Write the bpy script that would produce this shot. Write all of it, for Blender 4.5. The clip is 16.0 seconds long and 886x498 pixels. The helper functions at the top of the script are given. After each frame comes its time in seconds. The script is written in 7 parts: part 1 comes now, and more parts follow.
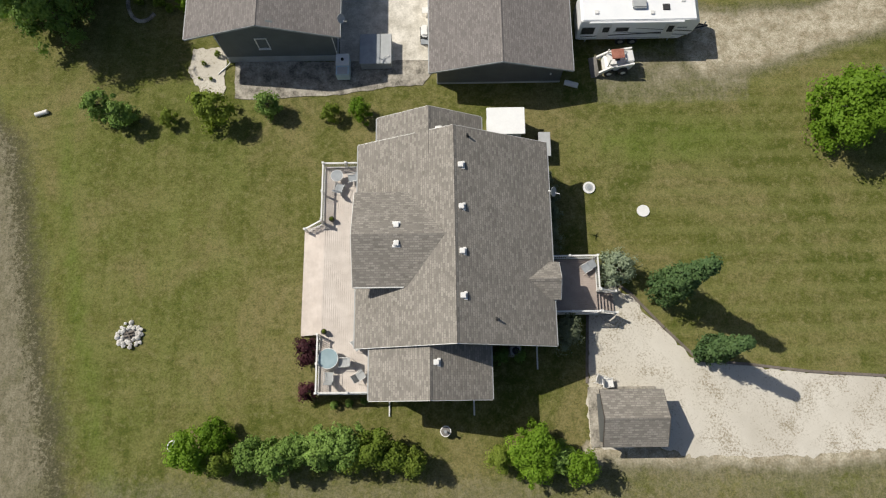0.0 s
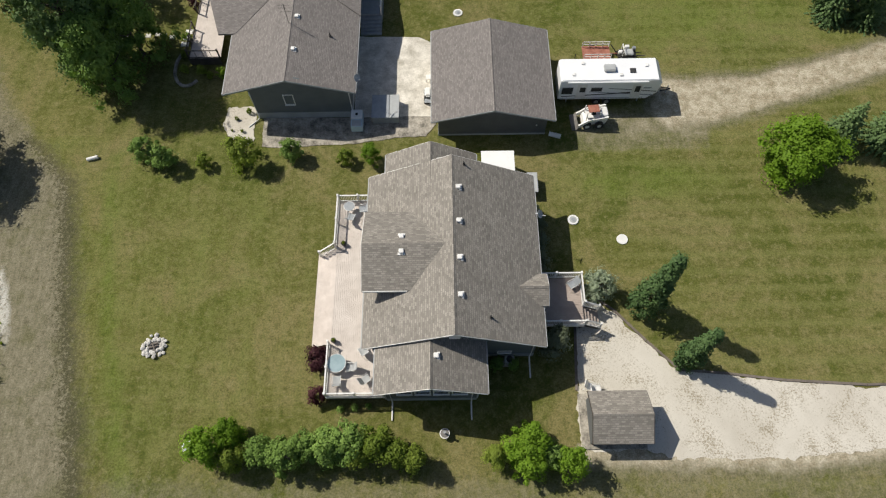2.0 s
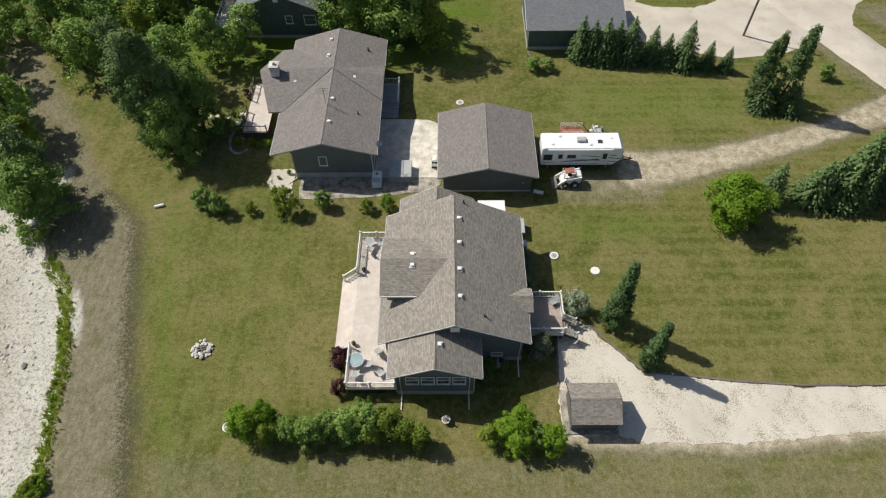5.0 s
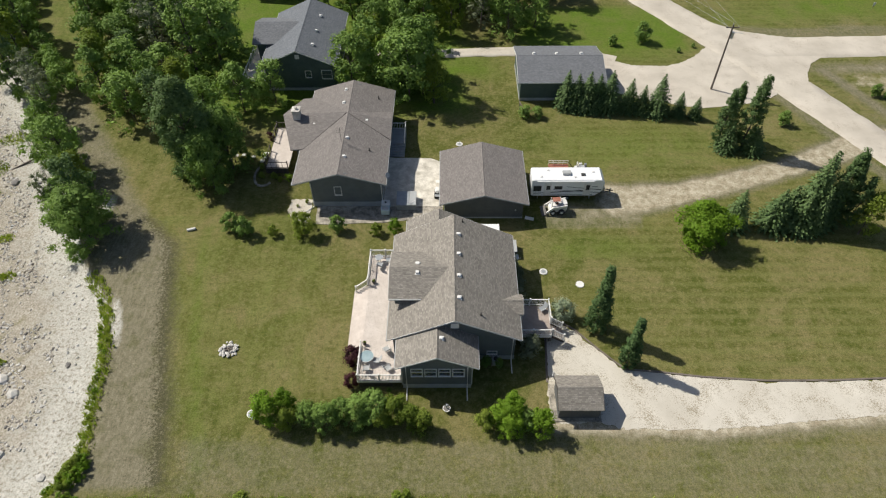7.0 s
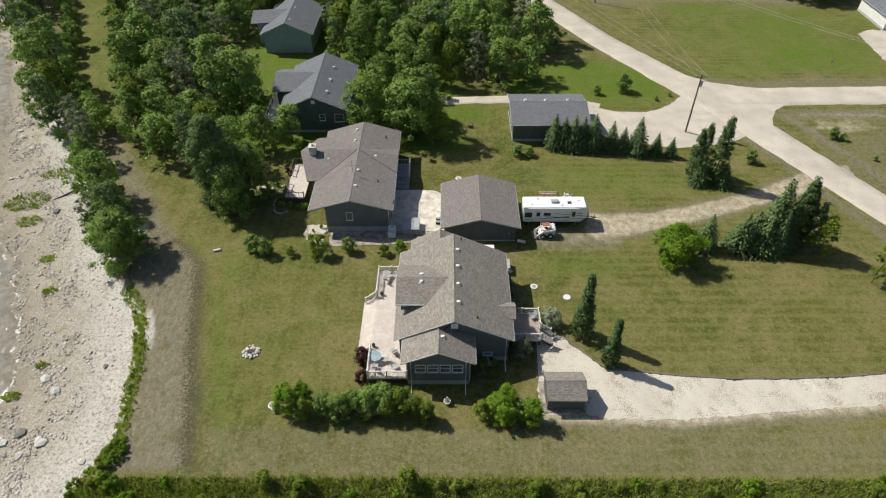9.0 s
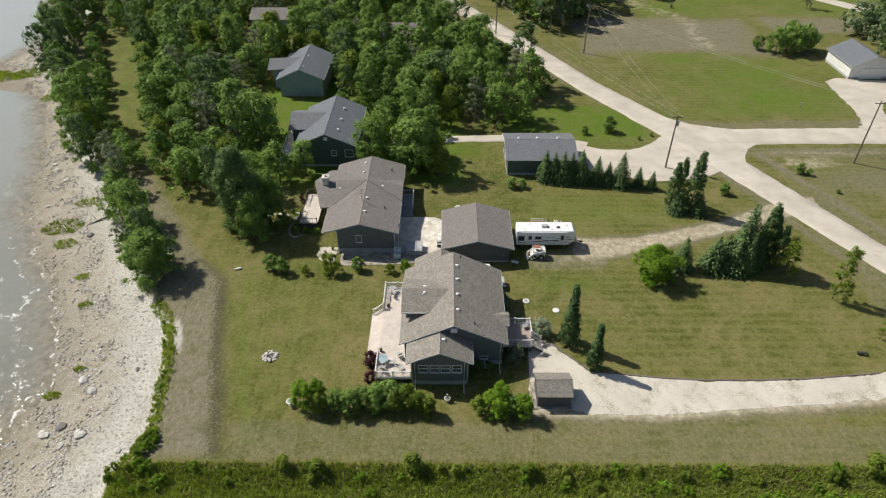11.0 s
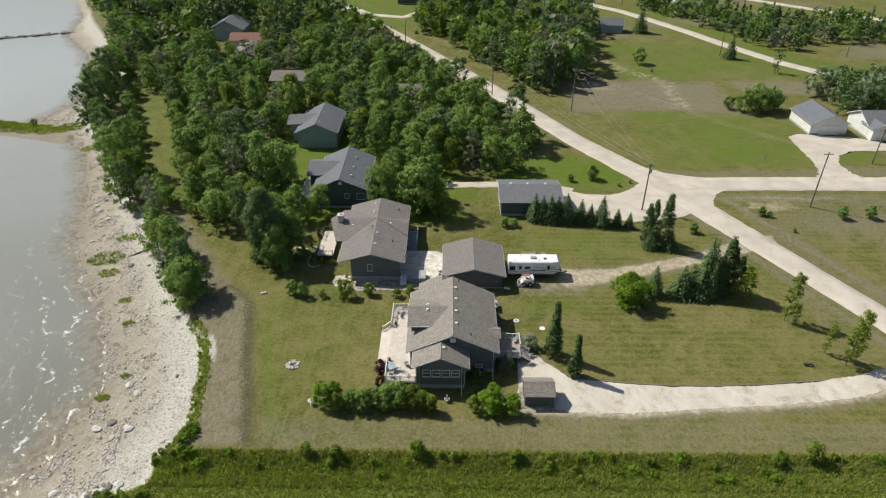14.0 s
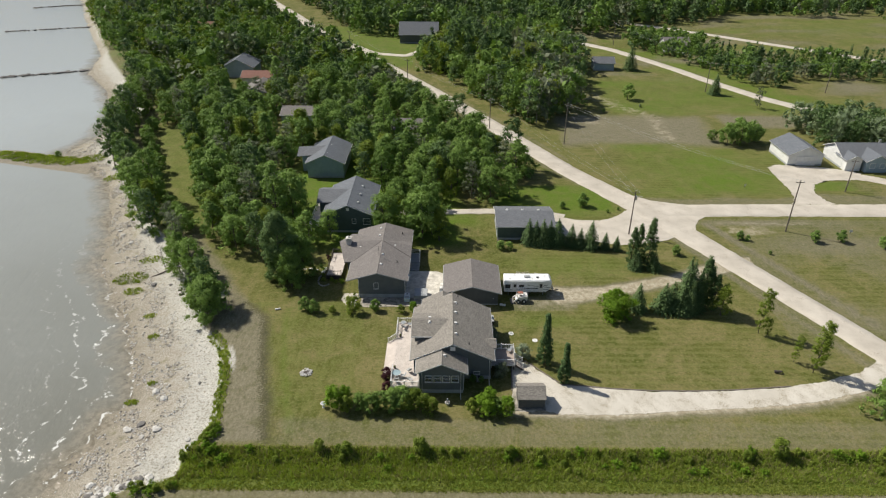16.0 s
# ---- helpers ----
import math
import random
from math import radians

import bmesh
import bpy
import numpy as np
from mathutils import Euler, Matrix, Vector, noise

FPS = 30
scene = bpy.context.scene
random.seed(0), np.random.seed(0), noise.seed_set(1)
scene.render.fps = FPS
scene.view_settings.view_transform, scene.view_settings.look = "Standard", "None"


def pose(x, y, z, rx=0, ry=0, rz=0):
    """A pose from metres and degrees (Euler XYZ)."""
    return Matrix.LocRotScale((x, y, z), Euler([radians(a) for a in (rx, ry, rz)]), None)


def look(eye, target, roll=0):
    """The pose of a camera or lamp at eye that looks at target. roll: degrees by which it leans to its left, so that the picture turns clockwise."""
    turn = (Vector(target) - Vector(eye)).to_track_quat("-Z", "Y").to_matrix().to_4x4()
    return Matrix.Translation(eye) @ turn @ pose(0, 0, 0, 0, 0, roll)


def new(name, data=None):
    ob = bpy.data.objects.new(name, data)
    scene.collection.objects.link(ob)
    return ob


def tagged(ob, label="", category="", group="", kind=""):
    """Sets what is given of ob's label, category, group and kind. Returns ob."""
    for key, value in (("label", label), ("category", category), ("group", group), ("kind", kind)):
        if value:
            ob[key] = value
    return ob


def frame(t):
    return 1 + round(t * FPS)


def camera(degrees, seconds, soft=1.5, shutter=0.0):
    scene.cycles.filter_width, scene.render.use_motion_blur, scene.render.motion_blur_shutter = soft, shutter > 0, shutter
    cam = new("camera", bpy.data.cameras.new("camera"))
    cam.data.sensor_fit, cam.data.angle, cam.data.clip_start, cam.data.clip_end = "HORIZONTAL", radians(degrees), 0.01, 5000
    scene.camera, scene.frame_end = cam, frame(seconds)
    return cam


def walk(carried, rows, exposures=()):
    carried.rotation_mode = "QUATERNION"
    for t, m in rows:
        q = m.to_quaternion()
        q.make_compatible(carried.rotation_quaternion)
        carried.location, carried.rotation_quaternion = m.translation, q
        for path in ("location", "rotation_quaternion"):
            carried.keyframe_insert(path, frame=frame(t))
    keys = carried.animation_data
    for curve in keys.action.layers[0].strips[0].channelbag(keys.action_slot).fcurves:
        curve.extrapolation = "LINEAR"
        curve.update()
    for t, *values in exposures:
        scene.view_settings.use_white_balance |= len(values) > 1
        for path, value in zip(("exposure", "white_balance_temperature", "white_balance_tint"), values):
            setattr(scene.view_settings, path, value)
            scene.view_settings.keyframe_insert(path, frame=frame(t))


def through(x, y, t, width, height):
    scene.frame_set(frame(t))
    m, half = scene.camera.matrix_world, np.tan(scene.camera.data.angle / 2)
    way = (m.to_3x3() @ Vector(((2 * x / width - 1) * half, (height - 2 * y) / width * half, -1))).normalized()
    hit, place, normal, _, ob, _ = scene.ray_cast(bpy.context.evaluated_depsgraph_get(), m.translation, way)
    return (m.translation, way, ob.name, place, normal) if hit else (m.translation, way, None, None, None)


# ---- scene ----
cam = camera(70.0, 16.0, soft=1.2)
# seconds, x, y, z, pitch above the horizon, lean, turn
PATH = [
    (0.0, 1.014, -0.059, 43.627, -76.467, 1.929, 1.132),
    (0.5, 1.071, -2.372, 43.945, -73.211, 1.794, 0.913),
    (1.0, 1.093, -4.557, 44.477, -70.306, 1.643, 0.777),
    (1.5, 1.094, -6.666, 45.148, -67.681, 1.490, 0.703),
    (2.0, 1.083, -8.739, 45.903, -65.279, 1.343, 0.673),
    (2.5, 1.069, -10.804, 46.697, -63.053, 1.208, 0.670),
    (3.0, 1.055, -12.882, 47.498, -60.969, 1.088, 0.684),
    (3.5, 1.044, -14.986, 48.286, -58.997, 0.984, 0.705),
    (4.0, 1.035, -17.123, 49.046, -57.120, 0.896, 0.725),
    (5.2, 1.018, -22.390, 50.728, -52.922, 0.734, 0.747),
    (6.5, 0.985, -28.261, 52.350, -48.792, 0.599, 0.704),
    (7.0, 0.962, -30.540, 52.940, -47.315, 0.548, 0.671),
    (7.5, 0.932, -32.818, 53.523, -45.901, 0.494, 0.631),
    (8.0, 0.896, -35.090, 54.105, -44.550, 0.435, 0.586),
    (8.5, 0.854, -37.349, 54.692, -43.265, 0.372, 0.538),
    (9.0, 0.807, -39.593, 55.289, -42.043, 0.303, 0.491),
    (10.2, 0.689, -44.898, 56.774, -39.363, 0.127, 0.395),
    (11.5, 0.591, -50.537, 58.458, -36.815, -0.056, 0.337),
    (12.0, 0.571, -52.688, 59.116, -35.914, -0.114, 0.331),
    (12.5, 0.564, -54.838, 59.775, -35.047, -0.160, 0.334),
    (13.0, 0.570, -56.993, 60.433, -34.209, -0.193, 0.344),
    (13.5, 0.587, -59.158, 61.087, -33.392, -0.212, 0.360),
    (14.0, 0.611, -61.337, 61.740, -32.595, -0.217, 0.377),
    (14.5, 0.635, -63.531, 62.397, -31.815, -0.211, 0.393),
    (15.0, 0.647, -65.741, 63.069, -31.054, -0.198, 0.403),
    (15.5, 0.632, -67.960, 63.774, -30.318, -0.188, 0.402),
    (16.0, 0.570, -70.180, 64.537, -29.617, -0.191, 0.383),
]


def ahead(x, y, z, pitch, turn):
    p, a = radians(pitch), radians(turn)
    return (x - math.sin(a) * math.cos(p), y + math.cos(a) * math.cos(p), z + math.sin(p))


EXPO = [(0.0, -0.14), (2.0, -0.08), (4.0, -0.04), (8.0, 0.0), (16.0, 0.0)]
walk(cam, [(t, look((x, y, z), ahead(x, y, z, pitch, turn), -lean)) for t, x, y, z, pitch, lean, turn in PATH], exposures=EXPO)

# ---- world, sun, exposure ----
SUN_TRAVEL = Vector((0.89 * math.cos(radians(47)), -0.456 * math.cos(radians(47)), -math.sin(radians(47))))
world = bpy.data.worlds.new("sky")
scene.world = world
world.use_nodes = True
wn = world.node_tree
sky = wn.nodes.new("ShaderNodeTexSky")
sky.sky_type, sky.sun_disc = "NISHITA", False
sky.sun_elevation, sky.sun_rotation = radians(47), radians(-63)
sky.dust_density, sky.air_density, sky.ozone_density = 1.5, 1.0, 1.0
wn.nodes["Background"].inputs["Strength"].default_value = 0.074
wn.links.new(sky.outputs["Color"], wn.nodes["Background"].inputs["Color"])
sun = new("sun", bpy.data.lights.new("sun", "SUN"))
sun.data.energy, sun.data.angle, sun.data.color = 4.9, radians(0.53), (1.0, 0.95, 0.84)
sun.matrix_world = look((0, 0, 60), Vector((0, 0, 60)) + SUN_TRAVEL)
scene.view_settings.exposure = 0.0


# ---- materials ----
def nodes_of(name):
    m = bpy.data.materials.new(name)
    m.use_nodes = True
    nt = m.node_tree
    return m, nt, nt.nodes["Principled BSDF"]


def add(nt, kind, **props):
    n = nt.nodes.new(kind)
    for k, v in props.items():
        n.inputs[k.replace("_", " ")].default_value = v
    return n


def noise_node(nt, coord, scale, detail=4.0, rough=0.6, distort=0.0):
    n = add(nt, "ShaderNodeTexNoise", Scale=scale, Detail=detail, Roughness=rough, Distortion=distort)
    nt.links.new(coord, n.inputs["Vector"])
    return n.outputs["Fac"]


def math_node(nt, op, a, b=0.5, clamp=False):
    n = nt.nodes.new("ShaderNodeMath")
    n.operation, n.use_clamp = op, clamp
    for i, v in enumerate((a, b)):
        if isinstance(v, (int, float)):
            n.inputs[i].default_value = v
        else:
            nt.links.new(v, n.inputs[i])
    return n.outputs[0]


def ramp(nt, fac, lo, hi):
    n = nt.nodes.new("ShaderNodeMapRange")
    n.inputs["From Min"].default_value, n.inputs["From Max"].default_value = lo, hi
    nt.links.new(fac, n.inputs["Value"])
    return n.outputs["Result"]


def mix(nt, fac, a, b, mode="MIX"):
    n = nt.nodes.new("ShaderNodeMix")
    n.data_type, n.blend_type = "RGBA", mode
    for sock, v in ((n.inputs[0], fac), (n.inputs[6], a), (n.inputs[7], b)):
        if isinstance(v, (int, float)):
            sock.default_value = v
        elif isinstance(v, tuple):
            sock.default_value = (*v, 1.0) if len(v) == 3 else v
        else:
            nt.links.new(v, sock)
    return n.outputs[2]


def bump(nt, bsdf, height, strength, distance):
    n = add(nt, "ShaderNodeBump", Strength=strength, Distance=distance)
    nt.links.new(height, n.inputs["Height"])
    nt.links.new(n.outputs["Normal"], bsdf.inputs["Normal"])


def world_coords(nt):
    return nt.nodes.new("ShaderNodeNewGeometry").outputs["Position"]


def worn(name, low, high, scale=3.0, fine=40.0, rough=0.7, metal=0.0, relief=0.2, depth=0.01):
    """A weathered surface between two colours, varied at two scales."""
    m, nt, b = nodes_of(name)
    c = world_coords(nt)
    big, small = noise_node(nt, c, scale), noise_node(nt, c, fine, 3.0)
    f = math_node(nt, "ADD", math_node(nt, "MULTIPLY", big, 0.65), math_node(nt, "MULTIPLY", small, 0.35))
    nt.links.new(mix(nt, ramp(nt, f, 0.36, 0.64), low, high), b.inputs["Base Color"])
    b.inputs["Roughness"].default_value, b.inputs["Metallic"].default_value = rough, metal
    bump(nt, b, small, relief, depth)
    return m


def shingle_mat(name, dark, light, along="x"):
    """Asphalt shingles: courses up the slope, tabs of uneven tone."""
    m, nt, b = nodes_of(name)
    p = world_coords(nt)
    sep = nt.nodes.new("ShaderNodeSeparateXYZ")
    nt.links.new(p, sep.inputs[0])
    comb = nt.nodes.new("ShaderNodeCombineXYZ")
    run, level = (sep.outputs["Y"], sep.outputs["X"]) if along == "y" else (sep.outputs["X"], sep.outputs["Y"])
    nt.links.new(run, comb.inputs[0])
    nt.links.new(level, comb.inputs[1])
    brick = add(nt, "ShaderNodeTexBrick", Scale=1.0, Mortar_Size=0.02, Mortar_Smooth=0.3, Bias=0.0, Brick_Width=0.3, Row_Height=0.135)
    brick.offset = 0.37
    brick.inputs["Color1"].default_value, brick.inputs["Color2"].default_value = (0, 0, 0, 1), (1, 1, 1, 1)
    brick.inputs["Mortar"].default_value = (0.1, 0.1, 0.1, 1)
    nt.links.new(comb.outputs[0], brick.inputs["Vector"])
    tone = math_node(nt, "ADD", math_node(nt, "MULTIPLY", brick.outputs["Color"], 0.36), math_node(nt, "MULTIPLY", noise_node(nt, p, 0.8, 3.0), 0.22))
    tone = math_node(nt, "ADD", tone, math_node(nt, "MULTIPLY", noise_node(nt, p, 28.0, 3.0), 0.35))
    nt.links.new(mix(nt, ramp(nt, tone, 0.12, 0.72), dark, light), b.inputs["Base Color"])
    b.inputs["Roughness"].default_value = 0.9
    hgt = math_node(nt, "SUBTRACT", brick.outputs["Color"], math_node(nt, "MULTIPLY", brick.outputs["Fac"], 1.5))
    bump(nt, b, hgt, 0.5, 0.012)
    return m


def siding_mat(name, low, high, lap=0.12):
    """Horizontal lap siding."""
    m, nt, b = nodes_of(name)
    p = world_coords(nt)
    sep = nt.nodes.new("ShaderNodeSeparateXYZ")
    nt.links.new(p, sep.inputs[0])
    saw = math_node(nt, "FRACT", math_node(nt, "DIVIDE", sep.outputs["Z"], lap))
    n = noise_node(nt, p, 0.9, 5.0)
    nt.links.new(mix(nt, ramp(nt, n, 0.3, 0.7), low, high), b.inputs["Base Color"])
    b.inputs["Roughness"].default_value = 0.6
    bump(nt, b, math_node(nt, "MULTIPLY", saw, -1.0), 0.7, 0.02)
    return m


def leaf_mat(name, dark, light, through=0.2):
    m, nt, b = nodes_of(name)
    geo = nt.nodes.new("ShaderNodeNewGeometry")
    info = nt.nodes.new("ShaderNodeObjectInfo")
    f = math_node(nt, "ADD", math_node(nt, "MULTIPLY", geo.outputs["Random Per Island"], 0.28), math_node(nt, "MULTIPLY", info.outputs["Random"], 0.34))
    f = math_node(nt, "ADD", f, math_node(nt, "MULTIPLY", noise_node(nt, geo.outputs["Position"], 0.3, 4.0, 0.7), 0.62))
    col = mix(nt, ramp(nt, f, 0.3, 0.95), dark, light)
    b.inputs["Specular IOR Level"].default_value = 0.15
    nt.links.new(col, b.inputs["Base Color"])
    b.inputs["Roughness"].default_value = 0.6
    tr = nt.nodes.new("ShaderNodeBsdfTranslucent")
    nt.links.new(mix(nt, 1.0, col, (1.1, 1.15, 0.6), "MULTIPLY"), tr.inputs["Color"])
    ms = nt.nodes.new("ShaderNodeMixShader")
    ms.inputs[0].default_value = through
    nt.links.new(b.outputs[0], ms.inputs[1])
    nt.links.new(tr.outputs[0], ms.inputs[2])
    nt.links.new(ms.outputs[0], nt.nodes["Material Output"].inputs["Surface"])
    return m


def gravel_mat(name, low, high, spot, spots=0.55):
    m, nt, b = nodes_of(name)
    p = world_coords(nt)
    big, mid, fine = noise_node(nt, p, 0.22, 6.0), noise_node(nt, p, 7.0, 6.0, 0.8), noise_node(nt, p, 30.0, 3.0)
    col = mix(nt, ramp(nt, big, 0.3, 0.7), low, high)
    mid = math_node(nt, "ADD", mid, math_node(nt, "MULTIPLY", math_node(nt, "SUBTRACT", noise_node(nt, p, 0.45, 4.0), 0.5), 0.6))
    col = mix(nt, ramp(nt, mid, spots, spots + 0.14), col, spot)
    col = mix(nt, math_node(nt, "MULTIPLY", fine, 0.35), col, spot)
    nt.links.new(col, b.inputs["Base Color"])
    b.inputs["Roughness"].default_value = 0.95
    bump(nt, b, math_node(nt, "ADD", mid, fine), 0.5, 0.03)
    return m


def glass_mat(name, tint):
    m, nt, b = nodes_of(name)
    b.inputs["Base Color"].default_value = (*tint, 1)
    b.inputs["Roughness"].default_value = 0.03
    b.inputs["Transmission Weight"].default_value = 0.85
    b.inputs["IOR"].default_value = 1.45
    return m


def ground_mat():
    """Lawn, dry mown grass, tall green and sand; the mesh says which lies where."""
    m, nt, b = nodes_of("ground_cover")
    p = world_coords(nt)

    def attr(name):
        n = nt.nodes.new("ShaderNodeAttribute")
        n.attribute_name = name
        return n.outputs["Fac"]

    big, mid, small, fine = noise_node(nt, p, 0.07, 5.0, 0.6, 0.4), noise_node(nt, p, 0.45, 6.0, 0.65), noise_node(nt, p, 3.0, 5.0, 0.7), noise_node(nt, p, 14.0, 3.0, 0.7)
    lawn = mix(nt, ramp(nt, big, 0.32, 0.68), (0.084, 0.102, 0.016), (0.156, 0.153, 0.041))
    lawn = mix(nt, ramp(nt, mid, 0.46, 0.70), lawn, (0.215, 0.195, 0.072))
    worn_out = noise_node(nt, p, 0.16, 6.0, 0.68, 0.8)
    lawn = mix(nt, math_node(nt, "MULTIPLY", ramp(nt, worn_out, 0.48, 0.62), 0.85), lawn, (0.222, 0.190, 0.080))
    lawn = mix(nt, math_node(nt, "MULTIPLY", ramp(nt, worn_out, 0.46, 0.30), 0.5), lawn, (0.085, 0.105, 0.014))
    tuft = noise_node(nt, p, 2.0, 8.0, 0.8)
    lawn = mix(nt, math_node(nt, "MULTIPLY", ramp(nt, tuft, 0.51, 0.66), 0.8), lawn, (0.262, 0.240, 0.112))
    lawn = mix(nt, math_node(nt, "MULTIPLY", ramp(nt, tuft, 0.49, 0.34), 0.75), lawn, (0.052, 0.078, 0.010))
    # mowing lanes, faint
    sep = nt.nodes.new("ShaderNodeSeparateXYZ")
    nt.links.new(p, sep.inputs[0])
    for axis, lo, hi, much in (("Y", 12.0, 17.0, 0.42), ("X", -6.0, -9.0, 0.2)):
        lane = math_node(nt, "SINE", math_node(nt, "ADD", math_node(nt, "MULTIPLY", sep.outputs[axis], 4.4), math_node(nt, "MULTIPLY", mid, 1.6)))
        lane = math_node(nt, "MULTIPLY", ramp(nt, lane, -0.2, 1.0), ramp(nt, sep.outputs["X"], lo, hi))
        lawn = mix(nt, math_node(nt, "MULTIPLY", lane, much), lawn, (0.205, 0.205, 0.07))
    lush = math_node(nt, "ADD", attr("lush"), math_node(nt, "MULTIPLY", math_node(nt, "SUBTRACT", mid, 0.5), 0.9))
    sward = mix(nt, ramp(nt, small, 0.35, 0.65), (0.085, 0.145, 0.011), (0.145, 0.213, 0.026))
    sward = mix(nt, math_node(nt, "MULTIPLY", ramp(nt, noise_node(nt, p, 0.22, 6.0, 0.7, 0.5), 0.42, 0.66), 0.75), sward, (0.170, 0.180, 0.050))
    sward = mix(nt, math_node(nt, "MULTIPLY", ramp(nt, tuft, 0.5, 0.36), 0.6), sward, (0.052, 0.092, 0.009))
    col = mix(nt, ramp(nt, lush, 0.25, 0.95), lawn, sward)
    dry = math_node(nt, "ADD", attr("dry"), math_node(nt, "MULTIPLY", math_node(nt, "SUBTRACT", math_node(nt, "ADD", math_node(nt, "MULTIPLY", mid, 0.5), math_node(nt, "MULTIPLY", small, 0.5)), 0.5), 1.6))
    mp = add(nt, "ShaderNodeMapping")
    mp.inputs["Scale"].default_value = (1.0, 0.22, 1.0)
    nt.links.new(p, mp.inputs["Vector"])
    streak = math_node(nt, "ADD", math_node(nt, "MULTIPLY", noise_node(nt, mp.outputs[0], 3.2, 5.0, 0.7), 0.5), math_node(nt, "MULTIPLY", noise_node(nt, p, 2.0, 6.0, 0.75), 0.5))
    straw = mix(nt, ramp(nt, streak, 0.38, 0.62), (0.155, 0.138, 0.086), (0.300, 0.270, 0.190))
    straw = mix(nt, math_node(nt, "MULTIPLY", ramp(nt, mid, 0.5, 0.68), 0.6), straw, (0.125, 0.125, 0.05))
    # dark clumps left standing in the mown strip
    clump = math_node(nt, "ADD", noise_node(nt, p, 3.4, 8.0, 0.8), math_node(nt, "MULTIPLY", math_node(nt, "SUBTRACT", attr("rough"), 0.5), 0.22))
    straw = mix(nt, math_node(nt, "MULTIPLY", ramp(nt, clump, 0.49, 0.57), 0.8), straw, (0.066, 0.063, 0.028))
    col = mix(nt, ramp(nt, dry, 0.3, 0.8), col, straw)
    bare = math_node(nt, "ADD", attr("dirt"), math_node(nt, "MULTIPLY", math_node(nt, "SUBTRACT", math_node(nt, "ADD", math_node(nt, "MULTIPLY", fine, 0.35), math_node(nt, "MULTIPLY", mid, 0.65)), 0.5), 2.0))
    soil = mix(nt, ramp(nt, noise_node(nt, p, 1.1, 7.0, 0.75), 0.36, 0.62), (0.31, 0.255, 0.17), (0.60, 0.535, 0.42))
    soil = mix(nt, math_node(nt, "MULTIPLY", ramp(nt, tuft, 0.52, 0.62), 0.6), soil, (0.20, 0.175, 0.085))
    col = mix(nt, ramp(nt, bare, 0.30, 0.72), col, soil)
    sandy = math_node(nt, "ADD", attr("sand"), math_node(nt, "MULTIPLY", math_node(nt, "SUBTRACT", small, 0.5), 0.8))
    beach = mix(nt, ramp(nt, mid, 0.3, 0.7), (0.49, 0.465, 0.415), (0.655, 0.635, 0.59))
    beach = mix(nt, ramp(nt, small, 0.50, 0.64), beach, (0.27, 0.235, 0.185))
    wet = mix(nt, ramp(nt, small, 0.3, 0.7), (0.23, 0.20, 0.15), (0.40, 0.355, 0.29))
    down = math_node(nt, "ADD", attr("wet"), math_node(nt, "MULTIPLY", math_node(nt, "SUBTRACT", mid, 0.5), 0.9))
    pebble = mix(nt, ramp(nt, noise_node(nt, p, 5.0, 6.0, 0.8), 0.40, 0.60), (0.23, 0.19, 0.135), (0.55, 0.50, 0.43))
    beach = mix(nt, math_node(nt, "MULTIPLY", ramp(nt, down, 0.22, 0.55), 0.85), beach, pebble)
    algae = math_node(nt, "MULTIPLY", ramp(nt, noise_node(nt, p, 0.55, 7.0, 0.75), 0.54, 0.66), ramp(nt, down, 0.25, 0.6))
    beach = mix(nt, math_node(nt, "MULTIPLY", algae, 0.75), beach, (0.19, 0.175, 0.075))
    beach = mix(nt, ramp(nt, down, 0.72, 1.0), beach, wet)
    col = mix(nt, ramp(nt, sandy, 0.35, 0.65), col, beach)
    grain = noise_node(nt, p, 7.0, 5.0, 0.8)
    col = mix(nt, math_node(nt, "MULTIPLY", ramp(nt, grain, 0.42, 0.60), 0.62), mix(nt, 1.0, col, (1.04, 1.04, 1.04), "MULTIPLY"), mix(nt, 1.0, col, (0.40, 0.43, 0.38), "MULTIPLY"))
    nt.links.new(col, b.inputs["Base Color"])
    b.inputs["Roughness"].default_value = 0.95
    b.inputs["Specular IOR Level"].default_value = 0.2
    bump(nt, b, math_node(nt, "ADD", math_node(nt, "MULTIPLY", fine, 0.6), small), 0.6, 0.06)
    return m


